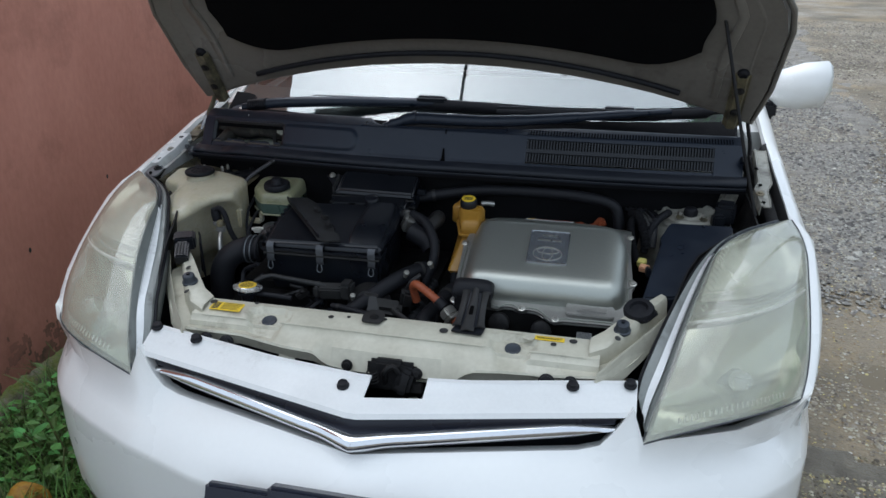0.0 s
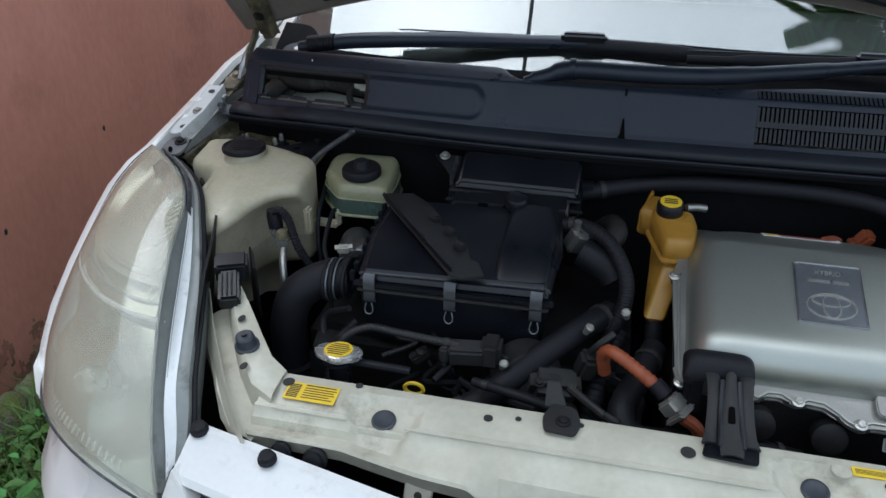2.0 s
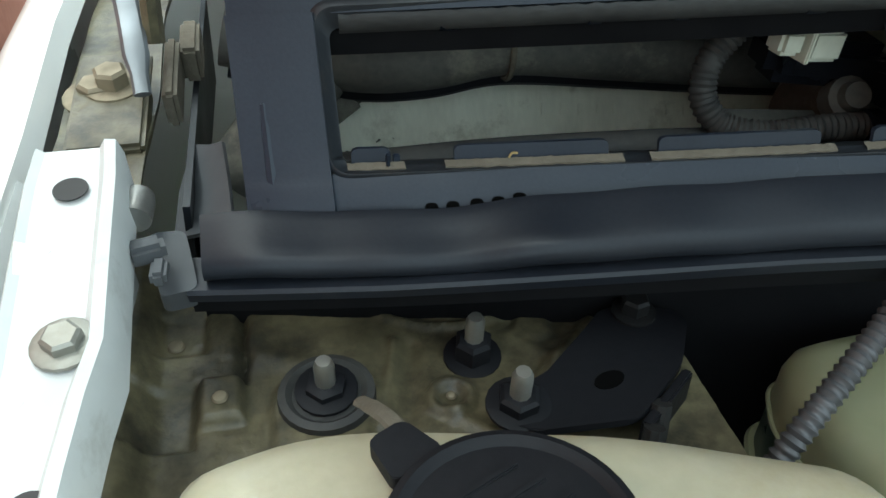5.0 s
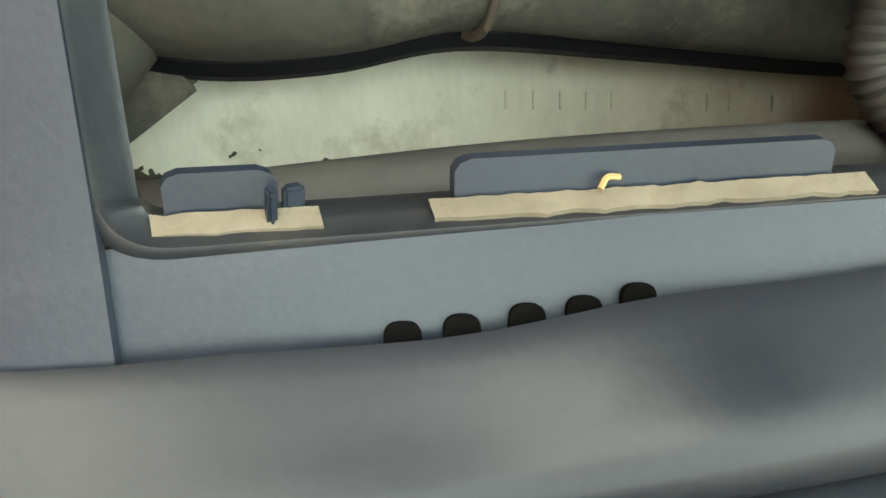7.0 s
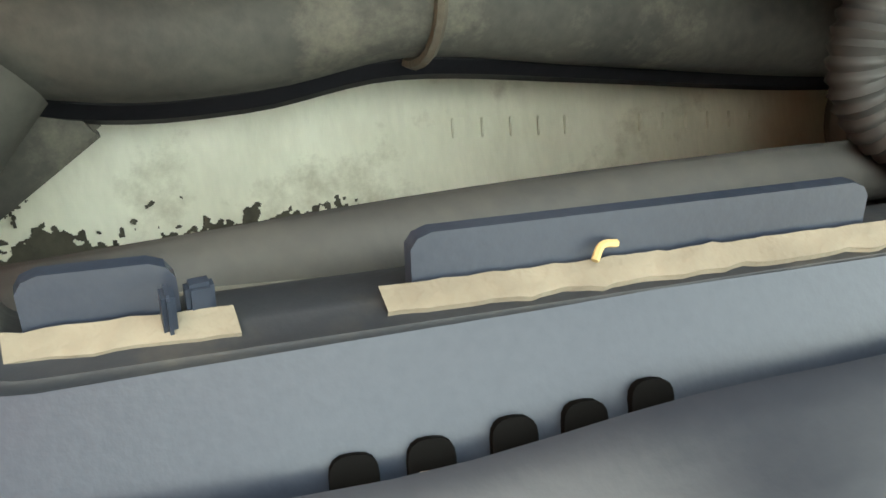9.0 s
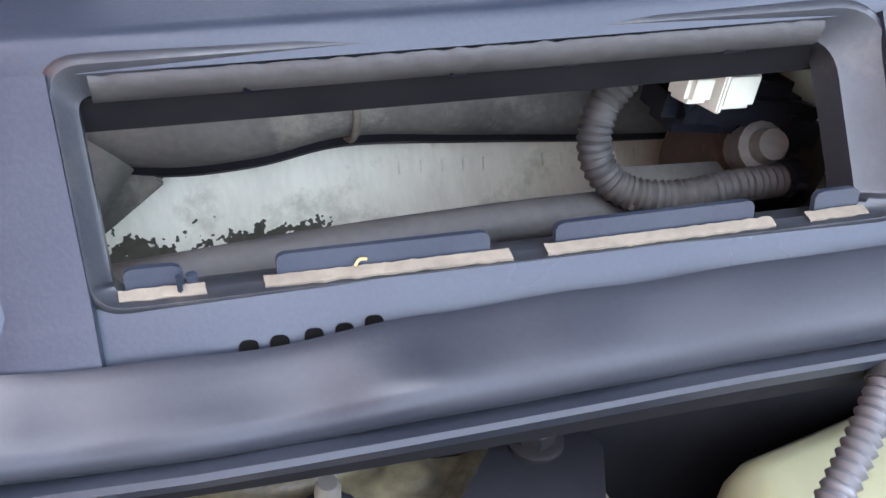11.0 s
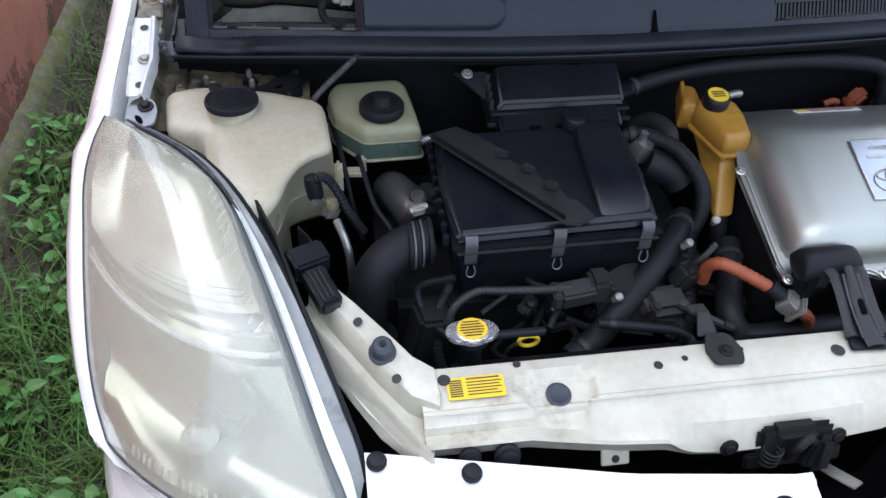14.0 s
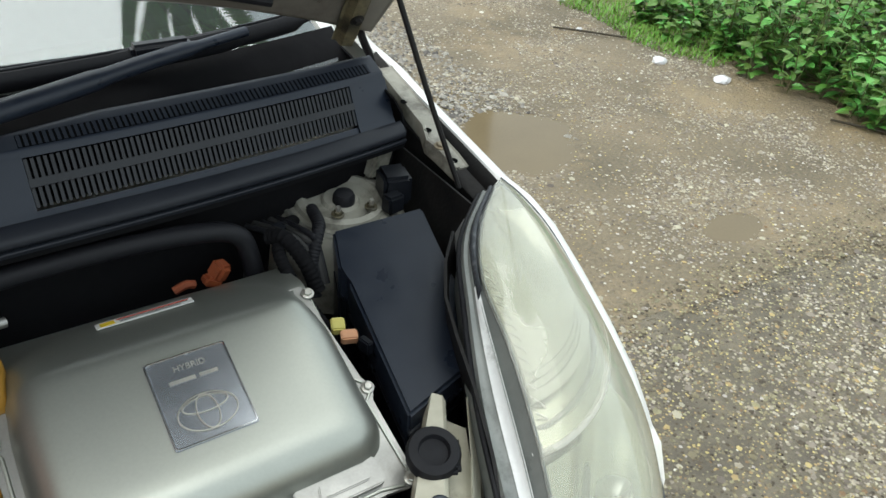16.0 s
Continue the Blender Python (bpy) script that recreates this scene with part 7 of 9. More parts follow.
clutter = random.Random(21)
for i in range(13):
    x0, y0 = clutter.uniform(-0.30, 0.04), clutter.uniform(0.66, 0.78)
    z0 = 0.80 - 0.25 * max(0.0, 0.72 - y0) + clutter.uniform(-0.03, 0.02)
    pts = [Vector((x0, y0, z0))]
    for k in range(3):
        pts.append(pts[-1] + Vector((clutter.uniform(-0.05, 0.06), clutter.uniform(-0.045, 0.005), clutter.uniform(-0.035, 0.012))))
    pts = [Vector((p.x, max(0.615, p.y), p.z)) for p in pts]
    part("wire_loom", tube(pts, clutter.uniform(0.0030, 0.0065), 8, 5, rib=0.0008 * (i % 2), pitch=0.005), (M_RUBBER, M_DUSTY, M_MATT)[i % 3], eng)
for i in range(12):
    p = (clutter.uniform(-0.28, 0.05), clutter.uniform(0.64, 0.74), clutter.uniform(0.745, 0.80))
    w = clutter.uniform(0.016, 0.034)
    part("small_connector", join(rbox(p, (w, 0.018, 0.016), 0.003, (clutter.uniform(-20, 20), clutter.uniform(-30, 30), clutter.uniform(-40, 40))), lathe([(0.006, 0), (0.007, 0.003), (0.006, 0.012), (0.0005, 0.013)], axis(p, (clutter.uniform(-0.6, 0.6), -0.4, 1)), 12)), (M_DUSTY, M_DARK, M_BLACK)[i % 3], eng)
for p, d in (((-0.13, 0.665, 0.80), (0.2, -0.5, 1)), ((-0.02, 0.715, 0.845), (0.4, -0.4, 1)), ((0.035, 0.745, 0.86), (-0.2, -0.6, 1))):
    part("nipple", lathe([(0.005, 0), (0.005, 0.010), (0.0065, 0.011), (0.0065, 0.016), (0.004, 0.018), (0.0004, 0.018)], axis(p, d), 12), M_BOLT, eng)

# control unit box behind the air cleaner
ecu = thing("control_unit_box", (-0.16, 0.95, 0.93), "black ribbed control unit box on the bulkhead", "control box")
part("cover", wedge([(-0.262, 0.925, 0.950), (-0.056, 0.929, 0.948), (-0.056, 1.00, 0.972), (-0.262, 1.00, 0.974)], [(-0.250, 0.931, 0.9625), (-0.060, 0.935, 0.9605), (-0.058, 0.992, 0.9905), (-0.250, 0.990, 0.9925)], 0.004, 3), M_GLOSS, ecu)
part("base", wedge([(-0.270, 0.925, 0.915), (-0.050, 0.929, 0.915), (-0.050, 1.0, 0.93), (-0.270, 1.0, 0.93)], [(-0.268, 0.921, 0.946), (-0.052, 0.925, 0.944), (-0.052, 1.0, 0.966), (-0.268, 1.0, 0.968)], 0.004), M_BLACK, ecu)
part("rim", rbox((-0.16, 0.922, 0.930), (0.225, 0.008, 0.005), 0.0015), M_DUSTY, ecu)
part("rim", rbox((-0.159, 0.9235, 0.9475), (0.214, 0.006, 0.0035), 0.001), M_DUSTY, ecu)
for x in (-0.235, -0.16, -0.085):
    part("catch", rbox((x, 0.9195, 0.938), (0.010, 0.004, 0.020), 0.001), M_BLACK, ecu)
part("tab", wedge([(-0.312, 1.012, 0.966), (-0.262, 1.005, 0.970), (-0.262, 0.955, 0.942)], [(-0.312, 1.012, 0.970), (-0.262, 1.005, 0.974), (-0.262, 0.955, 0.946)], 0.001), M_BLACK, ecu)
for k in range(4):
    part("side_rib", rbox((-0.2655, 0.935 + 0.014 * k, 0.958 + 0.006 * k), (0.006, 0.004, 0.018), 0.001), M_DUSTY, ecu)
part("tab", rbox((-0.045, 0.97, 0.957), (0.02, 0.02, 0.012), 0.002), M_BLACK, ecu)
part("bolt", hexbolt((-0.292, 1.003, 0.971), (0, -0.4, 1), 0.006, 0.007, 1.5), M_BOLT, ecu)

# fuse box
fuse = thing("fuse_box", (0.60, 0.84, 0.80), "black fuse box with a slanted plain lid", "fuse box")
FT = [(0.500, 0.672, 0.870), (0.600, 0.705, 0.868), (0.664, 0.790, 0.882), (0.704, 0.980, 0.926), (0.562, 0.992, 0.918), (0.538, 0.925, 0.904), (0.546, 0.912, 0.902), (0.538, 0.893, 0.898)]
part("lid", wedge([(x, y, z - 0.05) for x, y, z in FT], FT, 0.004, 3), M_COWL, fuse)
part("body", wedge([(x * 0.99 + 0.005, y, 0.66) for x, y, z in FT], [(x * 0.99 + 0.005, y, z - 0.052) for x, y, z in FT], 0.004), M_BLACK, fuse)
part("catch", rbox((0.513, 0.80, 0.872), (0.010, 0.02, 0.02), 0.002, (0, 0, 12)), M_BLACK, fuse)
part("lid_step", wedge([(0.498, 0.668, 0.838), (0.602, 0.702, 0.836), (0.668, 0.788, 0.850), (0.660, 0.80, 0.852), (0.510, 0.70, 0.84)], [(0.498, 0.668, 0.843), (0.602, 0.702, 0.841), (0.668, 0.788, 0.855), (0.660, 0.80, 0.857), (0.510, 0.70, 0.845)], 0.001), M_BLACK, fuse)
tagc = thing("wire_connector", (0.500, 0.845, 0.85), "yellow and orange plastic wire connector", "connector")
part("upper", rbox((0.500, 0.852, 0.870), (0.018, 0.020, 0.014), 0.002, (15, 0, -20)), mat("pale_yellow_plastic", (0.62, 0.55, 0.16), rough=0.5, bump=0), tagc)
part("lower", rbox((0.506, 0.832, 0.865), (0.022, 0.016, 0.014), 0.002, (15, 0, -20)), mat("pale_orange_plastic", (0.70, 0.36, 0.20), rough=0.5, bump=0), tagc)
single("wire_conduit", tube([(0.49, 0.86, 0.86), (0.478, 0.92, 0.885), (0.472, 0.97, 0.92), (0.50, 1.02, 0.925), (0.53, 1.05, 0.91)], 0.008, 12, 6, rib=0.0015, pitch=0.006), M_MATT, "black ribbed wire conduit beside the fuse box", "conduit")
single("wire_conduit", tube([(0.56, 1.055, 0.918), (0.545, 1.00, 0.930), (0.530, 0.975, 0.925), (0.512, 0.955, 0.895), (0.505, 0.93, 0.86)], 0.0085, 10, 6, rib=0.0012, pitch=0.005), M_RUBBER, "thin black wire conduit over the strut tower's edge", "conduit")
loom = thing("wire_loom", (0.50, 1.02, 0.90), "bundle of black taped wires beside the strut tower", "wires")
for k in range(5):
    part("wire", tube([(0.455 + 0.012 * k, 1.045, 0.925), (0.480 + 0.010 * k, 1.00 - 0.006 * k, 0.930 + 0.004 * math.sin(2 * k)), (0.505 + 0.006 * k, 0.97, 0.915), (0.512 + 0.004 * k, 0.94, 0.87)], 0.0045 + 0.001 * (k % 2), 8, 5), M_DUSTY if k % 2 else M_RUBBER, loom)
part("plug", rbox((0.490, 1.012, 0.928), (0.026, 0.020, 0.016), 0.003, (10, 15, 30)), M_BLACK, loom)
single("wire_conduit", tube([(0.47, 1.0, 0.93), (0.485, 0.98, 0.935), (0.50, 0.95, 0.91), (0.51, 0.93, 0.87)], 0.010, 12, 6, rib=0.0015, pitch=0.007), M_MATT, "black taped wire loom beside the fuse box", "conduit")

# strut towers
part("strut_tower", lathe([(0.120, -0.12), (0.112, -0.05), (0.102, -0.022), (0.092, -0.006), (0.084, 0.0), (0.070, 0.002), (0.067, 0.010), (0.058, 0.013), (0.050, 0.006), (0.030, 0.004), (0.026, 0.010), (0.012, 0.011), (0.0005, 0.011)], axis((0.612, 1.065, 0.910), (0.0, -0.1, 1)), 36), M_TOWER, car, "dusty cream painted strut tower")
tc = axis((0.612, 1.065, 0.910), (0.0, -0.1, 1))
part("tower_cap", lathe([(0.017, 0.0), (0.017, 0.010), (0.014, 0.016), (0.006, 0.019), (0.0005, 0.019)], tc @ Matrix.Translation((0.0, -0.010, 0.010)), 18), M_RUBBER, car, "black dust cap on the strut tower")
part("tower_ring", lathe([(0.0800, 0.0010), (0.0835, 0.0028), (0.0870, 0.0005)], tc, 40), M_BOLT, car)
part("relay_box", join(rbox((0.690, 1.040, 0.935), (0.045, 0.050, 0.050), 0.006, (0, 0, -12)), rbox((0.672, 1.010, 0.925), (0.030, 0.024, 0.030), 0.004, (0, 0, 10))), M_BLACK, car, "black relay box beside the strut tower")
part("tower_bracket", join(rbox((0.700, 1.105, 0.945), (0.040, 0.020, 0.060), 0.005, (10, 8, 15)), tube([(0.640, 1.115, 0.940), (0.670, 1.125, 0.962), (0.705, 1.120, 0.950)], 0.009, 10)), M_TOWER, car, "grimy steel bracket behind the strut tower")
TOWER_C = Vector((-0.626, 1.149))


def bump_at(x, y, cx, cy, r, soft):
    return 0.5 - 0.5 * math.tanh((math.hypot(x - cx, y - cy) - r) / soft)


def ridge_at(x, y, a, b, w):
    ax, ay, bx, by = a[0], a[1], b[0], b[1]
    t = max(0.0, min(1.0, ((x - ax) * (bx - ax) + (y - ay) * (by - ay)) / ((bx - ax) ** 2 + (by - ay) ** 2)))
    return math.exp(-(math.hypot(x - ax - t * (bx - ax), y - ay - t * (by - ay)) / w) ** 2)


def box_at(x, y, cx, cy, hx, hy, soft):
    d = max(abs(x - cx) - hx, abs(y - cy) - hy)
    return 0.5 - 0.5 * math.tanh(d / soft)


def shelf_z(x, y):
    """The pressed panel round the strut's head: ring, bosses, ribs, dimples."""
    r = math.hypot(x - TOWER_C.x, y - TOWER_C.y)
    z = 0.930 + 0.05 * (y - 1.07)
    z += 0.0035 * math.exp(-((r - 0.0455) / 0.0032) ** 2) + 0.0030 * math.exp(-((r - 0.0550) / 0.0022) ** 2) - 0.05 * (0.5 - 0.5 * math.tanh((r - 0.0405) / 0.0016))
    z += 0.0040 * bump_at(x, y, -0.691, 1.060, 0.0215, 0.0016) + 0.0040 * box_at(x, y, -0.694, 1.036, 0.019, 0.024, 0.0018) * (1 - bump_at(x, y, -0.691, 1.060, 0.0215, 0.0016))
    z += 0.0030 * (bump_at(x, y, -0.641, 1.053, 0.0105, 0.0012) - 1.3 * bump_at(x, y, -0.641, 1.053, 0.0060, 0.0012)) + 0.0025 * bump_at(x, y, -0.596, 1.087, 0.0085, 0.0015)
    z += 0.0032 * ridge_at(x, y, (-0.659, 1.089), (-0.671, 1.043), 0.0030) - 0.0025 * ridge_at(x, y, (-0.652, 1.087), (-0.660, 1.046), 0.0040)
    z += 0.0045 * ridge_at(x, y, (-0.562, 1.092), (-0.602, 1.054), 0.0036) + 0.0028 * ridge_at(x, y, (-0.640, 1.043), (-0.618, 1.020), 0.0045)
    z += 0.0022 * ridge_at(x, y, (-0.608, 1.083), (-0.590, 1.062), 0.004) + 0.0020 * ridge_at(x, y, (-0.715, 1.092), (-0.700, 1.083), 0.006)
    z -= 0.0040 * box_at(x, y, -0.751, 1.113, 0.0105, 0.0125, 0.0014) + 0.0060 * ridge_at(x, y, (-0.7255, 1.136), (-0.7245 + 0.001 * math.sin(300 * y), 1.080), 0.0022)
    z += 0.0060 * box_at(x, y, -0.733, 1.068, 0.0085, 0.0110, 0.0010) - 0.0040 * box_at(x, y, -0.757, 1.064, 0.0130, 0.0160, 0.0012)
    z += 0.014 * (0.5 + 0.5 * math.tanh((-0.764 - x) / 0.004))
    return z + 0.0008 * noise.noise((x * 60, y * 60, 0)) + 0.0003 * noise.noise((x * 230, y * 230, 3))


part("tower_shelf", sheet([[(x, y, shelf_z(x, y)) for x in seg(-0.776, -0.535, 190)] for y in seg(0.96, 1.155, 150)], 0.002), M_GRIME, car, "grimy pressed panel round the strut tower", smooth=60)
for p, r in (((-0.733, 1.0655, 0.9365), 0.0034), ((-0.754, 1.1085, 0.9290), 0.0040), ((-0.641, 1.053, 0.9305), 0.0022)):
    part("dimple", lathe([(r, 0), (r * 0.8, 0.0010), (r * 0.4, 0.0014), (0.0003, 0.0014)], axis(p, (0, -0.1, 1)), 14), M_RUSTB, car)
part("stud_cup", lathe([(0.0200, 0.003), (0.0195, 0.0075), (0.0165, 0.0085), (0.0140, 0.0060), (0.0100, 0.0060), (0.0085, 0.0075), (0.0005, 0.0075)], axis((-0.691, 1.060, 0.930), (0, -0.10, 1)), 28), M_HOSE, car, "grey rubber washer round the stud")
part("strut_bearing", lathe([(0.041, -0.034), (0.040, -0.022), (0.034, -0.016), (0.026, -0.010), (0.0005, -0.009)], axis((TOWER_C.x, TOWER_C.y, 0.930), (0, -0.05, 1)), 30), M_MATT, car)
for p, h in (((-0.627, 1.074, 0.9305), 0.013), ((-0.691, 1.060, 0.9370), 0.006), ((-0.620, 1.030, 0.9440), 0.008), ((0.585, 1.02, 0.922), 0.012), ((0.64, 1.02, 0.920), 0.012)):
    nut = thing("tower_nut", p, "rusty hexagon nut on a strut tower", "nut", "strut tower nuts")
    part("nut", hexbolt(p, (0, -0.15, 1), 0.0085 if p[0] < 0 else 0.0065, h * (1 if p[0] < 0 else 0.7), 1.5), M_RUBBER if p[0] < 0 else M_GRIME, nut)
    part("stud", lathe([(0.0042, 0), (0.0042, h + 0.010 * (p[0] < 0)), (0.003, h + 0.003 + 0.010 * (p[0] < 0)), (0.0004, h + 0.003 + 0.010 * (p[0] < 0))], axis(p, (0, -0.15, 1)), 10), M_STEEL, nut)
bk = thing("flat_bracket", (-0.57, 1.04, 0.94), "dark flat steel bracket beside the strut tower", "bracket")
part("plate", prism(fillet([(-0.567, 1.079), (-0.537, 1.072), (-0.533, 1.064), (-0.548, 1.038), (-0.577, 1.014), (-0.618, 1.016), (-0.632, 1.026), (-0.628, 1.040), (-0.607, 1.042), (-0.578, 1.068)], 0.005, 3), 0.0035, Matrix.Translation((0, 0, 0.9445)), 0.0010), M_RUBBER, bk)
part("flange", prism([(-0.548, 1.037), (-0.577, 1.013), (-0.574, 1.010), (-0.545, 1.034)], 0.026, Matrix.Translation((0, 0, 0.9435)), 0.0008), M_RUBBER, bk)
part("bolt", hexbolt((-0.555, 1.072, 0.9448), (0, -0.05, 1), 0.0065, 0.009, 1.5), M_DARK, bk)
part("hole", lathe([(0.0052, 0), (0.0052, 0.0006), (0.0004, 0.0006)], axis((-0.581, 1.035, 0.9446), (0, 0, 1), 20) @ Matrix.Diagonal((1.35, 0.8, 1, 1)), 16), M_HOLE, bk)
for x, y in ((-0.5655, 1.020), (-0.5735, 1.009)):
    part("leg", tube([(x, y, 0.944), (x - 0.003, y - 0.006, 0.925), (x - 0.006, y - 0.010, 0.89)], 0.0042, 8, 3), M_DUSTY, bk)
single("green_clip", rbox((0.714, 1.109, 0.993), (0.016, 0.018, 0.010), 0.003, (0, 0, 20)), M_GREENC, "small green plastic clip on the cowl end", "clip")

# what shows through the cowl's opening
part("plenum_wall", sheet([[(x, 1.235 - 0.03 * abs(x + 0.56), 0.93), (x, 1.262, 0.985), (x, 1.268, 1.03), (x, 1.264, 1.046)] for x in seg(-0.72, -0.30, 14)], 0.004), M_PALE, car, "pale green painted bulkhead panel")
part("plenum_end", rbox((-0.322, 1.205, 0.98), (0.006, 0.12, 0.14), 0.002), M_PALE, car)
# matt black paints the darkness under the opening's upper rim
part("plenum_roof", sheet([[(x, cw_y(x) + 0.028, 1.062 + cw_z(x)), (x, cw_y(x) + 0.033, 1.0515 + cw_z(x)), (x, cw_y(x) + 0.040, 1.0515 + cw_z(x)), (x, 1.165, 1.056), (x, 1.185, 1.060)] for x in seg(-0.712, -0.30, 10)], 0.003), M_MATT, car, "underside of the cowl, its shade put in as black")
# near-black floor: the darkness behind the tabs is in its colour
part("plenum_floor", sheet([[(x, cw_y(x) + 0.01, 0.955), (x, 1.16, 0.945), (x, 1.24, 0.935)] for x in seg(-0.72, -0.30, 8)], 0.004), M_DARK, car)
for i in range(13):
    if i in (5, 6):
        continue
    x = -0.540 + 0.0115 * i
    part("stamped_mark", rbox((x, 1.2345 + (0.0325 - 0.0009 * i) * 0.49 - 0.0051 - 0.03 * abs(x + 0.56) * 0.4, 0.9625 - 0.0009 * i), (0.0050, 0.0012, 0.0070), 0.0003, (-25, 4, 0)), M_PALE, car)
wy = lambda z: 1.2345 + (z - 0.93) * 0.49
gv_, gf_, gk_ = [], [], {}
for i in range(330):
    for j in range(110):
        x, z = -0.712 + 0.0004 * i, 0.931 + 0.0003 * j
        n = 0.6 * noise.noise((x * 45, z * 60, 2)) + 0.5 * noise.noise((x * 160, z * 190, 5)) + 0.35 * noise.noise((x * 500, z * 600, 8))
        if n > -0.85 + max(0, (x + 0.655) * 7.5) + (z - 0.931) * 46:
            q = []
            for di, dj in ((0, 0), (1, 0), (1, 1), (0, 1)):
                k = (i + di, j + dj)
                if k not in gk_:
                    gk_[k] = len(gv_)
                    jx, jz = 0.0004 * noise.noise((k[0] * 1.3, k[1] * 1.7, 1)), 0.0003 * noise.noise((k[0] * 1.3, k[1] * 1.7, 9))
                    gv_.append((-0.712 + 0.0004 * k[0] + jx * 0.5, wy(0.931 + 0.0003 * k[1]) - 0.0045 - 0.03 * abs(-0.712 + 0.0004 * k[0] + 0.56), 0.931 + 0.0003 * k[1] + jz * 0.5))
                q.append(gk_[k])
            gf_.append(tuple(q))
gme = bpy.data.meshes.new("mould_patch")
gme.from_pydata(gv_, [], gf_)
gme.materials.append(mat("black_mould", (0.045, 0.042, 0.032), (0.12, 0.115, 0.085), rough=0.9, scale=60, fine=300, bump=0.4))
gob = new("mould_patch", gme)
gob.parent = car
gob.matrix_parent_inverse = Matrix.Translation(-car.location)
duct = thing("air_duct", (-0.60, 1.21, 1.0), "dusty black air duct under the cowl", "duct")
part("pipe", tube([(-0.38, 1.200, 0.999), (-0.44, 1.202, 1.004), (-0.52, 1.204, 1.014), (-0.580, 1.206, 1.021), (-0.62, 1.212, 1.014), (-0.66, 1.218, 1.014), (-0.72, 1.225, 1.03)], 0.017, 18, 6), M_DUCT, duct, smooth=60)
# black tube added as the shadow beneath the duct
part("under_shadow", tube([(-0.38, 1.206, 0.982), (-0.44, 1.208, 0.987), (-0.52, 1.210, 0.997), (-0.580, 1.212, 1.003), (-0.62, 1.218, 0.996), (-0.66, 1.224, 0.996), (-0.72, 1.231, 1.011)], 0.0075, 10, 6), M_RUBBER, duct, "black strip under the duct, standing for its shadow")
part("collar", tube([(-0.580, 1.206 + 0.0185 * math.cos(a), 1.021 + 0.0185 * math.sin(a)) for a in seg(0, 6.29, 24)], 0.0016, 6, 1), M_TAPE, duct)
for x in (-0.563, -0.548):
    part("stud", lathe([(0.0025, 0), (0.002, 0.002), (0.0004, 0.0025)], axis((x, 1.193, 1.0315), (0, -0.6, 0.8)), 10), M_TAPE, duct)
part("elbow", tube([(-0.678, 1.214, 1.010), (-0.700, 1.202, 0.988), (-0.725, 1.19, 0.962)], 0.018, 14), M_DUCT, duct)
part("bracket", wedge([(-0.653, 1.226, 0.986), (-0.700, 1.226, 0.952), (-0.720, 1.226, 1.0), (-0.665, 1.226, 1.005)], [(-0.653, 1.219, 0.986), (-0.700, 1.219, 0.952), (-0.720, 1.219, 1.0), (-0.665, 1.219, 1.005)], 0.002), M_DUCT, duct)
single("drain_pipe", tube([(-0.700, 1.140, 0.993), (-0.66, 1.136, 0.995), (-0.60, 1.132, 0.997), (-0.53, 1.130, 0.995), (-0.46, 1.130, 0.99)], 0.0075, 12, 5), M_HOSE, "grey rod of the wiper linkage under the cowl", "wiper linkage")
single("linkage_plate", prism(fillet([(-0.705, 0.9985), (-0.664, 0.9975), (-0.650, 0.9985), (-0.622, 0.9965), (-0.606, 0.9925), (-0.622, 0.9895), (-0.636, 0.9900), (-0.6385, 0.9865), (-0.646, 0.9925), (-0.655, 0.9900), (-0.668, 0.9800), (-0.705, 0.9740)], 0.0015, 3), 0.003, Matrix.Translation((0, 1.1255, 0)) @ Matrix.Rotation(radians(90), 4, "X"), 0.0006), M_DUCT, "dusty steel plate of the wiper linkage", "wiper linkage")
ch = thing("corrugated_hose", (-0.465, 1.112, 1.003), "grey corrugated wire hose bent in the cowl opening", "hose")
part("sleeve", tube([(-0.474, 1.137, 1.052), (-0.488, 1.137, 1.049), (-0.5035, 1.135, 1.034), (-0.5065, 1.131, 1.017), (-0.498, 1.124, 1.005), (-0.480, 1.115, 1.003), (-0.455, 1.110, 1.006), (-0.43, 1.108, 1.006)], 0.0056, 12, 6, rib=0.0012, pitch=0.0030), M_HOSE, ch, smooth=60)
part("end_clip", tube([(-0.436, 1.108, 1.006), (-0.430, 1.108, 1.006)], 0.0078, 14, 2), M_BLACK, ch)
part("end_clip", tube([(-0.476, 1.137, 1.0515), (-0.471, 1.137, 1.0525)], 0.0072, 14, 2), M_PRINTW, ch)
wm = thing("wiper_motor", (-0.44, 1.16, 1.0), "wiper motor with white plug under the cowl", "motor")
part("motor", lathe([(0.022, -0.01), (0.030, 0.0), (0.032, 0.01), (0.032, 0.05), (0.024, 0.056), (0.0005, 0.056)], axis((-0.375, 1.165, 0.978), (-1, 0, 0.10)) @ Matrix.Diagonal((0.85, 0.85, 1, 1)), 28), M_RUST, wm, "rusty brown motor casting")
part("housing", join(rbox((-0.445, 1.140, 1.028), (0.060, 0.030, 0.022), 0.006, (0, 6, -8)), rbox((-0.418, 1.135, 1.018), (0.030, 0.030, 0.020), 0.005, (0, 20, 0))), M_BLACK, wm)
part("boss", join(lathe([(0.010, 0), (0.010, 0.012), (0.007, 0.014), (0.006, 0.020), (0.0005, 0.020)], axis((-0.437, 1.128, 1.010), (-0.2, -0.8, 0.5)), 16), rbox((-0.424, 1.130, 1.008), (0.03, 0.010, 0.014), 0.003, (20, 25, 0))), M_DUCT, wm)
part("bracket", rbox((-0.470, 1.128, 1.000), (0.060, 0.020, 0.006), 0.002, (20, 8, 4)), M_DUCT, wm)
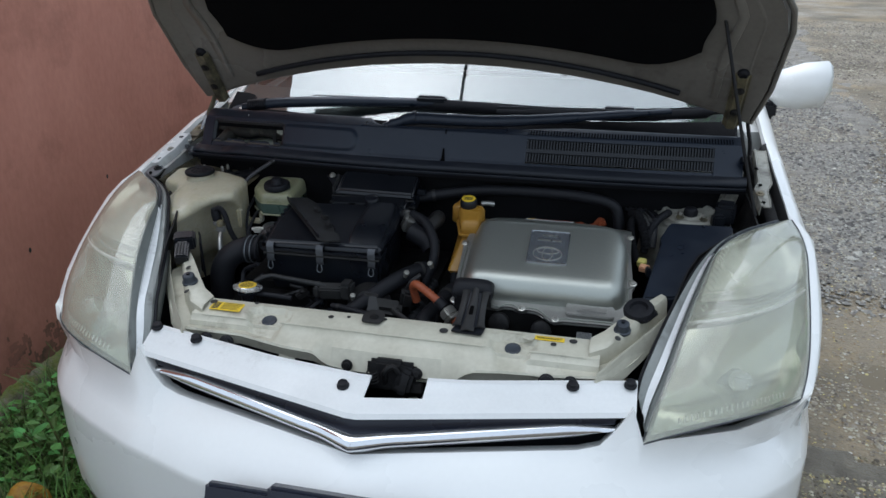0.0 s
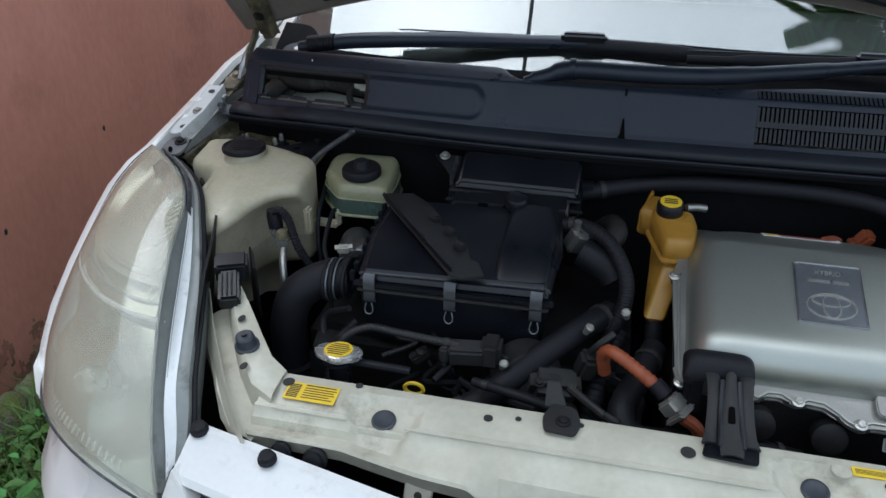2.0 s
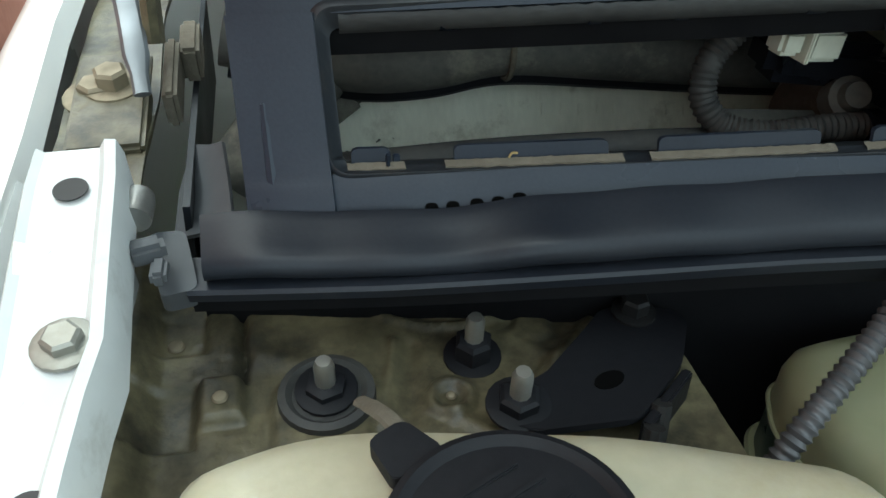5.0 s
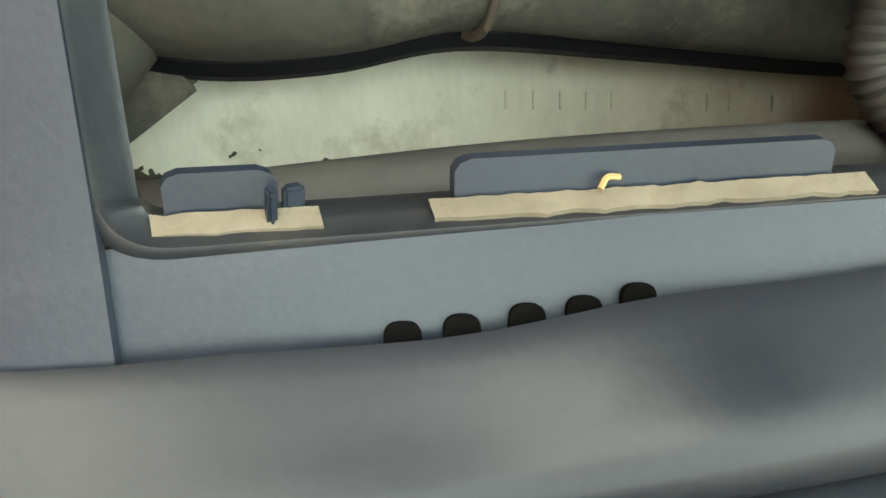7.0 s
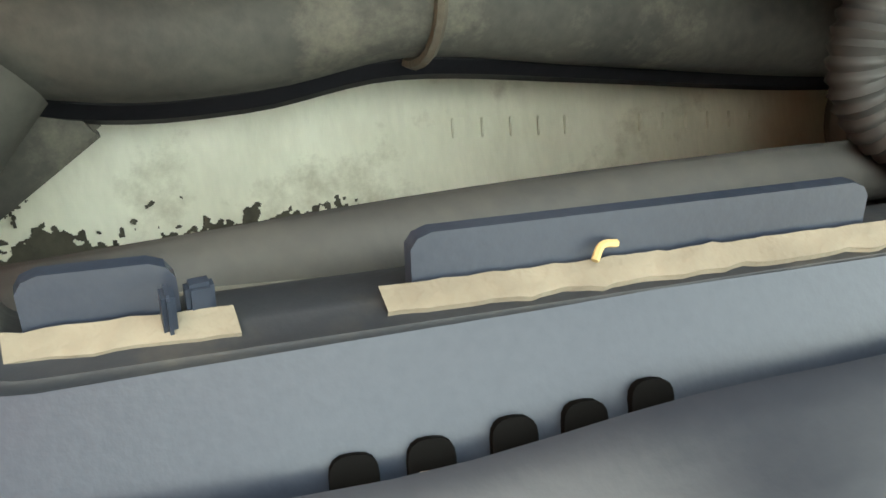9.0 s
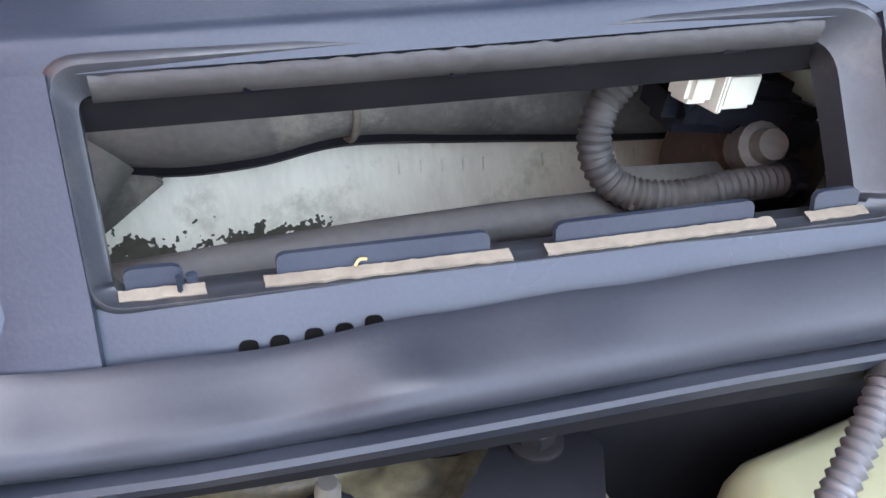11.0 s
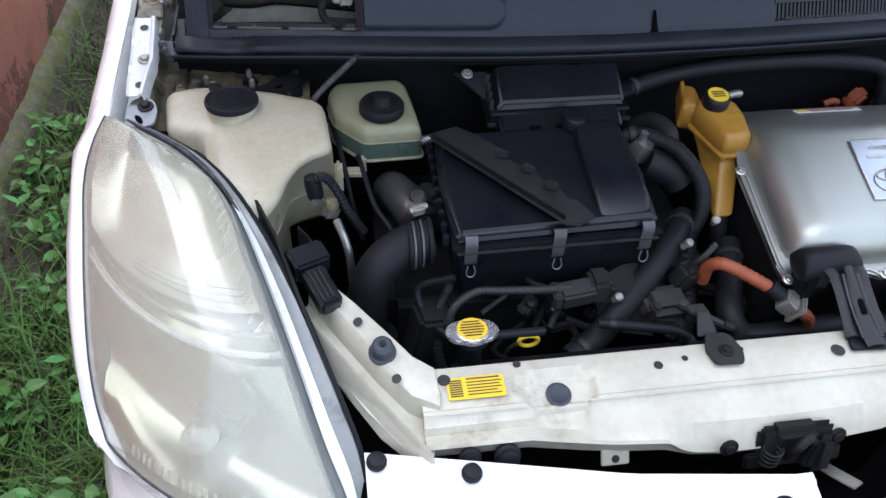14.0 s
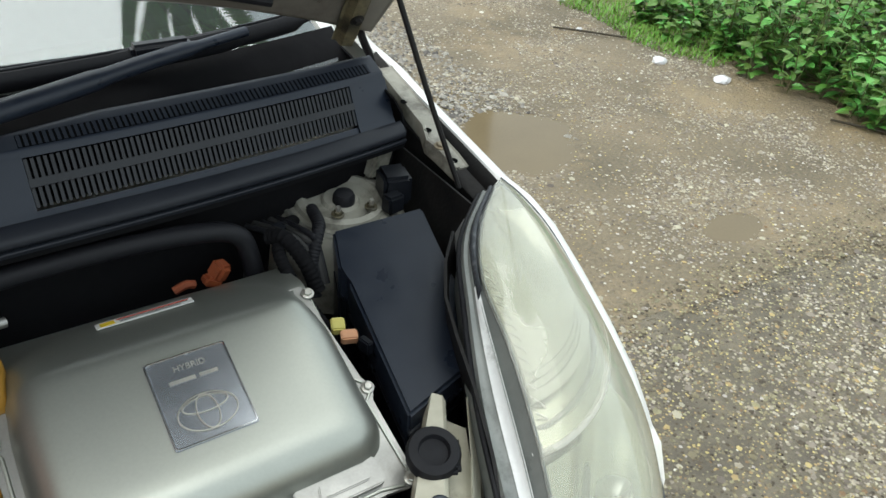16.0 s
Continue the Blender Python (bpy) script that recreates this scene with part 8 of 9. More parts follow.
part("plug", join(rbox((-0.468, 1.114, 1.046), (0.018, 0.014, 0.014), 0.002, (0, 6, 4)), rbox((-0.483, 1.115, 1.0475), (0.012, 0.012, 0.011), 0.002, (0, 6, 4)), rbox((-0.4763, 1.114, 1.0468), (0.0022, 0.0155, 0.0155), 0.0006, (0, 6, 4))), mat("dirty_white_plug", (0.48, 0.49, 0.41), (0.36, 0.365, 0.29), rough=0.5, scale=120, bump=0.1), wm, "dirty white connector plug")


# ---- the place round the car ----
rng = random.Random(7)


def raw(name, verts, faces, material, label, category, kind="stuff", smooth=0):
    me = bpy.data.meshes.new(name)
    me.from_pydata(verts, [], faces)
    me.update()
    me.materials.append(material)
    if smooth:
        me.shade_smooth()
    return tagged(new(name, me), label, category, kind=kind)


def island(name, base, base2, rough=0.6, spec=0.4, hue=0.03, val=0.45, trans=0.0):
    """A material whose pieces differ a little from one another."""
    m = mat(name, base, base2, rough=rough, scale=30, fine=200, bump=0.1, spec=spec)
    nt = m.node_tree
    b = nt.nodes["Principled BSDF"]
    g = nt.nodes.new("ShaderNodeNewGeometry")
    hs = nt.nodes.new("ShaderNodeHueSaturation")
    v = nt.nodes.new("ShaderNodeMapRange")
    v.inputs["To Min"].default_value, v.inputs["To Max"].default_value = 1 - val, 1 + val
    h = nt.nodes.new("ShaderNodeMapRange")
    h.inputs["To Min"].default_value, h.inputs["To Max"].default_value = 0.5 - hue, 0.5 + hue
    src = b.inputs["Base Color"].links[0].from_socket
    nt.links.new(g.outputs["Random Per Island"], v.inputs["Value"])
    nt.links.new(g.outputs["Random Per Island"], h.inputs["Value"])
    nt.links.new(v.outputs[0], hs.inputs["Value"])
    nt.links.new(h.outputs[0], hs.inputs["Hue"])
    nt.links.new(src, hs.inputs["Color"])
    nt.links.new(hs.outputs[0], b.inputs["Base Color"])
    return m


M_MUD = mat("muddy_track", (0.225, 0.178, 0.112), (0.100, 0.086, 0.060), rough=0.55, scale=1.5, fine=60, bump=1.0, bdist=0.014, dirt=(0.31, 0.235, 0.135), dirt_at=0.58, rvar=0.25, mix=0.95)
M_ASPH = mat("wet_grey_gravel", (0.135, 0.115, 0.08), (0.06, 0.055, 0.048), rough=0.5, scale=9, fine=110, bump=0.9, bdist=0.010, dirt=(0.20, 0.17, 0.12), dirt_at=0.6, rvar=0.25)
M_LANE = mat("grey_gravel_lane", (0.235, 0.212, 0.175), (0.115, 0.106, 0.092), rough=0.6, scale=7, fine=90, bump=1.0, bdist=0.012, dirt=(0.27, 0.23, 0.16), dirt_at=0.62, rvar=0.2)
M_WALL = mat("terracotta_render", (0.51, 0.235, 0.168), (0.39, 0.168, 0.118), rough=0.85, scale=2.6, fine=48, bump=0.5, bdist=0.004, dirt=(0.30, 0.13, 0.090), dirt_at=0.60, stretch=(1, 1, 0.55), mix=0.8)
M_STAIN = mat("mouldy_render", (0.24, 0.115, 0.080), (0.33, 0.15, 0.105), rough=0.9, scale=11, fine=70, bump=0.5, bdist=0.004, dirt=(0.07, 0.06, 0.035), dirt_at=0.55)
M_MOSS = mat("mossy_concrete", (0.23, 0.21, 0.155), (0.09, 0.085, 0.055), rough=0.95, scale=22, fine=150, bump=1.0, bdist=0.008, dirt=(0.14, 0.17, 0.025), dirt_at=0.52, mix=0.9)
M_SOIL = mat("dark_soil", (0.06, 0.05, 0.035), (0.035, 0.03, 0.02), rough=0.9, scale=12, fine=90, bump=0.8, bdist=0.01)
M_STONE = island("road_stones", (0.30, 0.265, 0.21), (0.19, 0.17, 0.14), rough=0.6, val=0.6)
M_GRASS = island("grass_blades", (0.17, 0.33, 0.045), (0.12, 0.25, 0.035), rough=0.5)
M_LEAF = island("broad_leaves", (0.115, 0.26, 0.045), (0.07, 0.185, 0.038), rough=0.42, spec=0.5)
M_WEED = island("weed_leaves", (0.11, 0.25, 0.06), (0.08, 0.18, 0.05), rough=0.5)
M_LONGGRASS = island("shaded_grass", (0.085, 0.17, 0.032), (0.055, 0.12, 0.025), rough=0.5, val=0.6, hue=0.02)
M_STEM = mat("green_stems", (0.10, 0.12, 0.04), rough=0.7)
M_LITTER = mat("white_litter", (0.62, 0.62, 0.64), (0.5, 0.5, 0.5), rough=0.5, scale=20)
M_CONC = mat("grey_block_wall", (0.22, 0.22, 0.21), (0.15, 0.15, 0.14), rough=0.9, scale=4, bump=0.5)

gx = sorted(set([float(v) for v in np.linspace(-1.6, 4.6, 210)] + [-400, -60, -12, -4, 7, 10, 20, 60, 400]))
gy = sorted(set([float(v) for v in np.linspace(-1.0, 6.0, 230)] + [-400, -60, -12, -4, 9, 12, 20, 60, 400]))


PUDDLES = [(2.20, 2.56, 0.27, 0.26, 0.055), (1.82, 4.30, 0.14, 0.10, 0.022), (2.56, 1.57, 0.17, 0.10, 0.030), (1.57, 4.96, 0.05, 0.06, 0.02), (1.45, 1.95, 0.10, 0.14, 0.022)]


def gz(x, y):
    near = 1.0 if -3 < x < 6 and -3 < y < 9 else 0.0
    dip = sum(d * math.exp(-(((x - a) / w) ** 2 + ((y - b) / h) ** 2)) for a, b, w, h, d in PUDDLES) * (1 + 0.5 * noise.noise((x * 3.2, y * 3.2, 4.4)) + 0.35 * noise.noise((x * 11, y * 11, 2.2))) if near else 0
    return dip * -1 + near * (0.012 * noise.noise((x * 0.9, y * 0.9, 0.3)) + 0.007 * noise.noise((x * 5, y * 5, 1.7))) + 0.004 + 0.02 * max(0, min(1, (x - 3.7) / 0.5)) * near


gnd = sheet([[(x, y, gz(x, y)) for x in gx] for y in gy])
tagged(link("ground", gnd, M_MUD, 70), "brown muddy gravel track with ruts", "ground", kind="structure")

# darker wet gravel on the near part of the track
def blob(pts, z, dz=0.0, n=5):
    line = smooth_line([Vector((x, y, 0)) for x, y in pts] + [Vector((*pts[0], 0))], n)[:-1]
    c = sum(line, Vector()) / len(line)
    rings = []
    for k in (1.0, 0.9, 0.8, 0.55, 0.3, 0.1):
        rings.append([(c.x + (p.x - c.x) * k, c.y + (p.y - c.y) * k, z + gz(c.x + (p.x - c.x) * k, c.y + (p.y - c.y) * k) * dz - (0.003 if k == 1 else 0)) for p in line])
    return loft(rings)


def grown(x0, x1, y0, y1, n=60):
    rows = []
    for y in np.linspace(y0, y1, n):
        row = []
        for x in np.linspace(x0, x1, n):
            rough = 0.09 * noise.noise((x * 2.2, y * 2.2, 5)) + 0.04 * noise.noise((x * 8, y * 8, 2))
            over = max(y - 1.36 + 0.10 * (x - 1.5), 0.9 * (x - 4.1) + 0.5 * noise.noise((1, y * 0.8, 0)), 0.9 * (-0.62 - x), -3.6 - y + 1.2 * noise.noise((x * 0.5, 2, 0))) - rough
            row.append((float(x), float(y), gz(x, y) + (0.009 if over < 0 else -0.008 - 0.05 * min(1, over))))
        rows.append(row)
    return sheet(rows)


tagged(link("road", grown(-0.8, 5.0, -5.0, 1.9, 130), M_ASPH, 60), "wet dark grey gravel strip of the track", "road", kind="structure")
for (a, b, w, h, d), lab in zip(PUDDLES, ("shallow muddy puddle on the track", "small bright puddle on the track", "long narrow puddle in a wheel rut", "small puddle on the track", "dark puddle beside the car")):
    ring = [(a + 1.8 * w * math.cos(t), b + 1.8 * h * math.sin(t)) for t in np.linspace(0, 6.0, 16)]
    tagged(link("puddle", blob(ring, -0.0085, 0.0), M_WATER, 60), lab, "puddle", group="puddles")

def lane(x0, x1, y0, y1, nx, ny):
    """Grey wheel-worn gravel beside the car, ragged at its edges."""
    rows = []
    for y in np.linspace(y0, y1, ny):
        row = []
        for x in np.linspace(x0, x1, nx):
            rough = 0.22 * noise.noise((x * 1.7, y * 1.1, 8)) + 0.08 * noise.noise((x * 6, y * 6, 3))
            over = max(abs(x - 1.55 - 0.05 * (y - 4)) - 0.55 - 0.05 * max(0.0, y - 4), 2.6 - y) - rough
            row.append((float(x), float(y), gz(x, y) + (0.006 if over < 0 else -0.008 - 0.05 * min(1, over))))
        rows.append(row)
    return sheet(rows)


tagged(link("road", lane(0.7, 3.4, 2.2, 11.0, 90, 220), M_LANE, 60), "grey worn gravel lane of the track", "road", kind="structure")

# stones: small facetted lumps
OCTA = [(1, 0, 0), (0.2, 0.9, 0.1), (-0.9, 0.3, 0), (-0.5, -0.8, 0.1), (0.5, -0.85, 0), (0.1, 0.1, 0.75), (0, 0, -0.5)]
OFACE = [(0, 1, 5), (1, 2, 5), (2, 3, 5), (3, 4, 5), (4, 0, 5), (1, 0, 6), (2, 1, 6), (3, 2, 6), (4, 3, 6), (0, 4, 6)]


def scatter(count, box, sizes, dense=None):
    vs, fs = [], []
    while count > 0:
        x, y = rng.uniform(box[0], box[1]), rng.uniform(box[2], box[3])
        if dense and rng.random() > dense(x, y):
            continue
        count -= 1
        s = rng.uniform(*sizes) * (2.2 if rng.random() < 0.03 else 1)
        a, n0 = rng.uniform(0, 6.28), len(vs)
        ca, sa, f = math.cos(a), math.sin(a), rng.uniform(0.5, 0.9)
        z = gz(x, y) + (0.009 if y < 1.3 and x > 1 else 0.007 if y > 2.5 and x < 2.2 else 0.001)
        for p in OCTA:
            q = [c * s * rng.uniform(0.75, 1.2) for c in p]
            vs.append((x + q[0] * ca - q[1] * sa, y + q[0] * sa + q[1] * ca, z + q[2] * f))
        fs += [tuple(n0 + i for i in t) for t in OFACE]
    return vs, fs


raw("gravel", *scatter(48000, (1.0, 3.9, 0.2, 5.5), (0.003, 0.008), lambda x, y: 0.06 + 0.94 * min(1, max(0, 1.6 * noise.noise((x * 1.9, y * 1.9, 9)) + 0.8 * noise.noise((x * 6, y * 6, 3)) + 0.35))), M_STONE, "loose pale and dark stones on the track", "gravel")
raw("far_gravel", *scatter(16000, (0.9, 4.2, 5.2, 12.0), (0.006, 0.016), lambda x, y: 0.2 + 0.8 * min(1, max(0, 1.6 * noise.noise((x * 1.3, y * 1.3, 9)) + 0.5))), M_STONE, "loose stones farther down the track", "gravel")
raw("lane_gravel", *scatter(26000, (0.95, 2.5, 2.4, 8.5), (0.005, 0.014), lambda x, y: 0.3 + 0.7 * min(1, max(0, 1.4 * noise.noise((x * 2.3, y * 1.6, 4)) + 0.5))), island("grey_stones", (0.24, 0.225, 0.20), (0.12, 0.115, 0.105), val=0.7), "grey stones on the worn gravel lane", "gravel")
raw("pale_gravel", *scatter(1800, (1.1, 3.8, 0.3, 5.0), (0.004, 0.009)), island("pale_stones", (0.50, 0.47, 0.42), (0.40, 0.38, 0.34), val=0.25), "whitish chips among the track's stones", "gravel")
raw("chippings", *scatter(34000, (0.95, 4.0, -1.2, 1.42), (0.0025, 0.007), lambda x, y: min(1, max(0.0, 1.1 * min(4.0 - x, y + 1.2) + 0.6 * noise.noise((x * 2, y * 2, 1))))), island("dark_stones", (0.20, 0.17, 0.105), (0.085, 0.08, 0.065), val=0.75), "dark grey stone chippings in the wet gravel", "gravel")
raw("ochre_gravel", *scatter(9000, (1.0, 3.6, -0.6, 3.2), (0.002, 0.006), lambda x, y: (0.75 if y < 1.3 else 0.25) * min(1, max(0, 1.5 * min(3.6 - x, y + 0.6) + 0.5 * noise.noise((x * 3, y * 3, 6))))), island("ochre_stones", (0.38, 0.29, 0.14), (0.27, 0.20, 0.10), val=0.5), "ochre stone chips in the gravel", "gravel")

# house wall with its stained foot and mossy footing
tagged(link("wall_west", rbox((-1.66, 4.90, 1.30), (0.2, 10.2, 2.8), 0.01), M_WALL), "terracotta rendered house wall, stained at its foot", "wall", kind="structure")
sv, sf, cells = [], [], {}
for j in range(650):
    for i in range(64):
        y, z = -0.19 + 0.009 * j, 0.009 * i
        n = 0.55 * noise.noise((y * 1.6, z * 1.6, 3)) + 0.40 * noise.noise((y * 6, z * 5, 1)) + 0.30 * noise.noise((y * 19, z * 14, 4)) + 0.22 * noise.noise((y * 60, z * 45, 7))
        if n > -0.30 + 2.6 * z:
            q = []
            for dj, di in ((0, 0), (1, 0), (1, 1), (0, 1)):
                key = (j + dj, i + di)
                if key not in cells:
                    cells[key] = len(sv)
                    sv.append((-1.5585, -0.19 + 0.009 * key[0] + 0.003 * noise.noise((key[0] * 0.7, key[1] * 0.9, 1)), 0.009 * key[1] + 0.003 * noise.noise((key[0] * 0.7, key[1] * 0.9, 5))))
                q.append(cells[key])
            sf.append(tuple(q))
me = bpy.data.meshes.new("wall_stain")
me.from_pydata(sv, [], sf)
me.materials.append(M_STAIN)
tagged(new("wall_stain", me), "dark mouldy damp stain along the wall's foot", "stain", kind="structure")
foot = []
for y in np.linspace(-0.19, 6.5, 440):
    w = 0.042 + 0.02 * noise.noise((1, y * 4, 0)) + 0.01 * noise.noise((1, y * 13, 0))
    h = 0.060 + 0.02 * noise.noise((2, y * 5, 0)) + 0.012 * noise.noise((2, y * 30, 0))
    foot.append([(-1.556, float(y), h + 0.02), (-1.54, float(y), h + 0.012), (-1.525, float(y), h), (-1.556 + w, float(y), h * 0.6), (-1.55 + w, float(y), 0.0), (-1.545 + w, float(y), -0.02)])
tagged(link("footing", sheet(foot, 0.01), M_MOSS, 60), "mossy concrete footing along the wall", "footing", kind="structure")
tagged(link("flower_bed", rbox((-1.2, 3.0, 0.004), (0.62, 13, 0.05), 0.01), M_SOIL), "dark soil strip between wall and car", "soil", kind="structure")
for y, z in ((1.30, 0.506), (1.78, 0.62)):
    single("wall_chip", lathe([(0.005, 0), (0.006, 0.0012), (0.0025, 0.0018), (0.0004, 0.0018)], axis((-1.5595, y, z), (1, 0, 0)) @ Matrix.Diagonal((1, 1.6, 1, 1)), 8), M_INK, "small dark chip in the wall's render", "wall chip", "wall chips")


# plants
def blade(vs, fs, x, y, z, h, lean, az, w):
    n0 = len(vs)
    ca, sa = math.cos(az), math.sin(az)
    for k in range(4):
        t = k / 3
        r = lean * t * t
        ww = w * (1 - t) ** 0.7 if k < 3 else 0.0004
        px, py, pz = x + ca * r, y + sa * r, z + h * (t - 0.25 * (lean / max(h, 0.01)) * t * t)
        vs.append((px - sa * ww, py + ca * ww, pz))
        vs.append((px + sa * ww, py - ca * ww, pz))
    for k in range(3):
        fs.append((n0 + 2 * k, n0 + 2 * k + 1, n0 + 2 * k + 3, n0 + 2 * k + 2))


def leaf(vs, fs, p, d, up, ln, w):
    """A folded oval leaf from p along d."""
    d, up = d.normalized(), up.normalized()
    s = d.cross(up).normalized()
    n = s.cross(d).normalized()
    n0 = len(vs)
    mid = [p, p + d * ln * 0.35 - n * 0.03 * ln, p + d * ln * 0.7 - n * 0.07 * ln, p + d * ln - n * 0.16 * ln]
    for i, ww in ((1, 0.5), (2, 0.38)):
        vs += [tuple(mid[i] + s * w * ww + n * w * 0.14), tuple(mid[i]), tuple(mid[i] - s * w * ww + n * w * 0.14)]
    vs += [tuple(mid[0]), tuple(mid[3])]
    a, b = n0 + 6, n0 + 7
    fs += [(a, n0, n0 + 1), (a, n0 + 1, n0 + 2), (n0, n0 + 3, n0 + 4, n0 + 1), (n0 + 1, n0 + 4, n0 + 5, n0 + 2), (n0 + 3, b, n0 + 4), (n0 + 4, b, n0 + 5)]


gv, gf = [], []
for _ in range(26000):
    x, y = rng.uniform(3.62, 5.0), rng.uniform(2.75, 6.5)
    edge = 3.72 + 0.12 * noise.noise((0, y * 2, 0)) + 0.05 * noise.noise((0, y * 9, 0))
    if x < edge:
        continue
    blade(gv, gf, x, y, 0.005, rng.uniform(0.02, 0.075), rng.uniform(0.01, 0.07), rng.uniform(0, 6.28), rng.uniform(0.002, 0.0045))
raw("grass", gv, gf, M_GRASS, "bright green grass along the track's edge", "grass")
gv, gf = [], []
for _ in range(9000):
    y = rng.uniform(-0.4, 3.6)
    dens = 1.0 if y < 1.5 else 0.25
    if rng.random() > dens:
        continue
    blade(gv, gf, rng.uniform(-1.46, -0.90), y, 0.02, rng.uniform(0.05, 0.20), rng.uniform(0.05, 0.20), rng.uniform(0, 6.28), rng.uniform(0.002, 0.0045))
raw("grass", gv, gf, M_LONGGRASS, "long grass between the wall and the car", "grass")


def bush(name, label, cx, cy, rx, ry, h, stems, leaves, ln, material, group=""):
    t = thing(name, (cx, cy, 0), label, "bush" if h > 0.25 else "weed", group)
    vs, fs, tubes = [], [], []
    for _ in range(stems):
        a, r = rng.uniform(0, 6.28), math.sqrt(rng.random())
        bx, by = cx + rx * r * math.cos(a), cy + ry * r * math.sin(a)
        hh = h * rng.uniform(0.55, 1.0) * (1 - 0.35 * r)
        tip = Vector((bx + rng.uniform(-0.12, 0.12) * h * 2, by + rng.uniform(-0.12, 0.12) * h * 2, hh))
        base = Vector((bx, by, 0))
        tubes.append(tube([base, base.lerp(tip, 0.5) + Vector((rng.uniform(-0.02, 0.02), rng.uniform(-0.02, 0.02), 0)), tip], 0.003, 5, 2))
        for i in range(leaves):
            k = 0.06 + 0.94 * (i + rng.random()) / leaves
            p = base.lerp(tip, k)
            az = i * 2.4 + rng.uniform(-0.9, 0.9)
            d = Vector((math.cos(az), math.sin(az), rng.uniform(-0.35, 0.6)))
            leaf(vs, fs, p + d * 0.01, d, Vector((rng.uniform(-0.5, 0.5), rng.uniform(-0.5, 0.5), 1)), ln * rng.uniform(0.5, 1.2), ln * rng.uniform(0.38, 0.62))
    for b in tubes:
        part("stem", b, M_STEM, t)
    me = bpy.data.meshes.new("leaves")
    me.from_pydata(vs, [], fs)
    me.materials.append(material)
    ob = new("leaves", me)
    ob.parent, ob.matrix_parent_inverse = t, Matrix.Translation(-t.location)
    return t


for cx, cy, rx, ry, h, n in ((4.2, 2.5, 0.36, 0.5, 0.60, 70), (4.22, 1.8, 0.34, 0.42, 0.52, 64), (4.3, 1.25, 0.4, 0.4, 0.5, 50), (4.75, 2.9, 0.45, 0.5, 0.75, 46), (4.7, 1.2, 0.5, 0.5, 0.6, 40), (4.15, 3.25, 0.3, 0.4, 0.34, 34), (4.95, 2.1, 0.4, 0.6, 0.8, 40)):
    bush("bush", "leafy green roadside bush", cx, cy, rx, ry, h, n, 19, 0.085, M_LEAF, "roadside bushes")
for cx, cy, r, h, n in ((-1.36, 1.0, 0.10, 0.26, 12), (-1.30, 1.72, 0.10, 0.22, 12), (-1.38, 2.05, 0.09, 0.18, 9), (-1.40, 2.3, 0.07, 0.15, 7), (-1.34, 0.55, 0.12, 0.32, 14), (-1.15, 0.78, 0.12, 0.30, 14), (-1.28, 0.25, 0.12, 0.30, 14), (-1.05, 0.45, 0.12, 0.28, 12), (-1.1, 1.25, 0.10, 0.18, 10), (-1.42, 1.42, 0.05, 0.14, 6), (-1.2, 1.5, 0.12, 0.2, 12), (-1.28, 1.15, 0.10, 0.24, 12), (-1.2, 0.15, 0.12, 0.26, 14), (-1.4, 0.8, 0.08, 0.24, 10)):
    bush("weed", "small leafy weed by the wall's foot", cx, cy, r, r, h, n, 10, 0.052, M_WEED, "weeds at the wall")
dry = thing("dry_leaf", (-1.10, 0.585, 0.0), "curled yellow-brown dry leaf among the weeds", "dry leaf")
curl = [[(-1.10 + 0.055 * math.cos(a) * (1 - 0.1 * b), 0.585 + 0.035 * b + 0.01 * math.sin(3 * a), 0.004 + 0.155 * math.sin(a) ** 0.7 * (1 - 0.12 * b * b)) for b in seg(-1, 1, 6)] for a in seg(0.02, math.pi - 0.02, 16)]
part("blade", sheet(curl, 0.002), mat("orange_leaf", (0.46, 0.26, 0.03), (0.20, 0.085, 0.02), rough=0.6, scale=30, mix=0.9), dry, smooth=60)

# litter at the verge
for x, y, s in ((3.70, 2.60, 0.055), (3.58, 2.95, 0.05), (3.50, 3.55, 0.02), (3.78, 4.05, 0.035), (3.42, 4.4, 0.018)):
    bm = bmesh.new()
    bmesh.ops.create_icosphere(bm, subdivisions=2, radius=1)
    for v in bm.verts:
        k = 1 + 0.35 * noise.noise(v.co * 1.7 + Vector((x, y, 0)))
        v.co = Vector((x + v.co.x * s * k, y + v.co.y * s * 0.8 * k, max(0.0, 0.012 + v.co.z * s * 0.45 * k)))
    single("litter", bm, M_LITTER, "crumpled white plastic litter at the verge", "litter", "litter at the verge", smooth=25)
for pts in ([(3.35, 3.62, 0.02), (3.50, 3.45, 0.025), (3.66, 3.30, 0.02)], [(3.80, 2.0, 0.02), (3.95, 1.7, 0.03), (4.0, 1.5, 0.02)]):
    single("stick", tube(pts, 0.006, 6, 3), M_SOIL, "thin dark stick at the verge", "stick", "sticks")
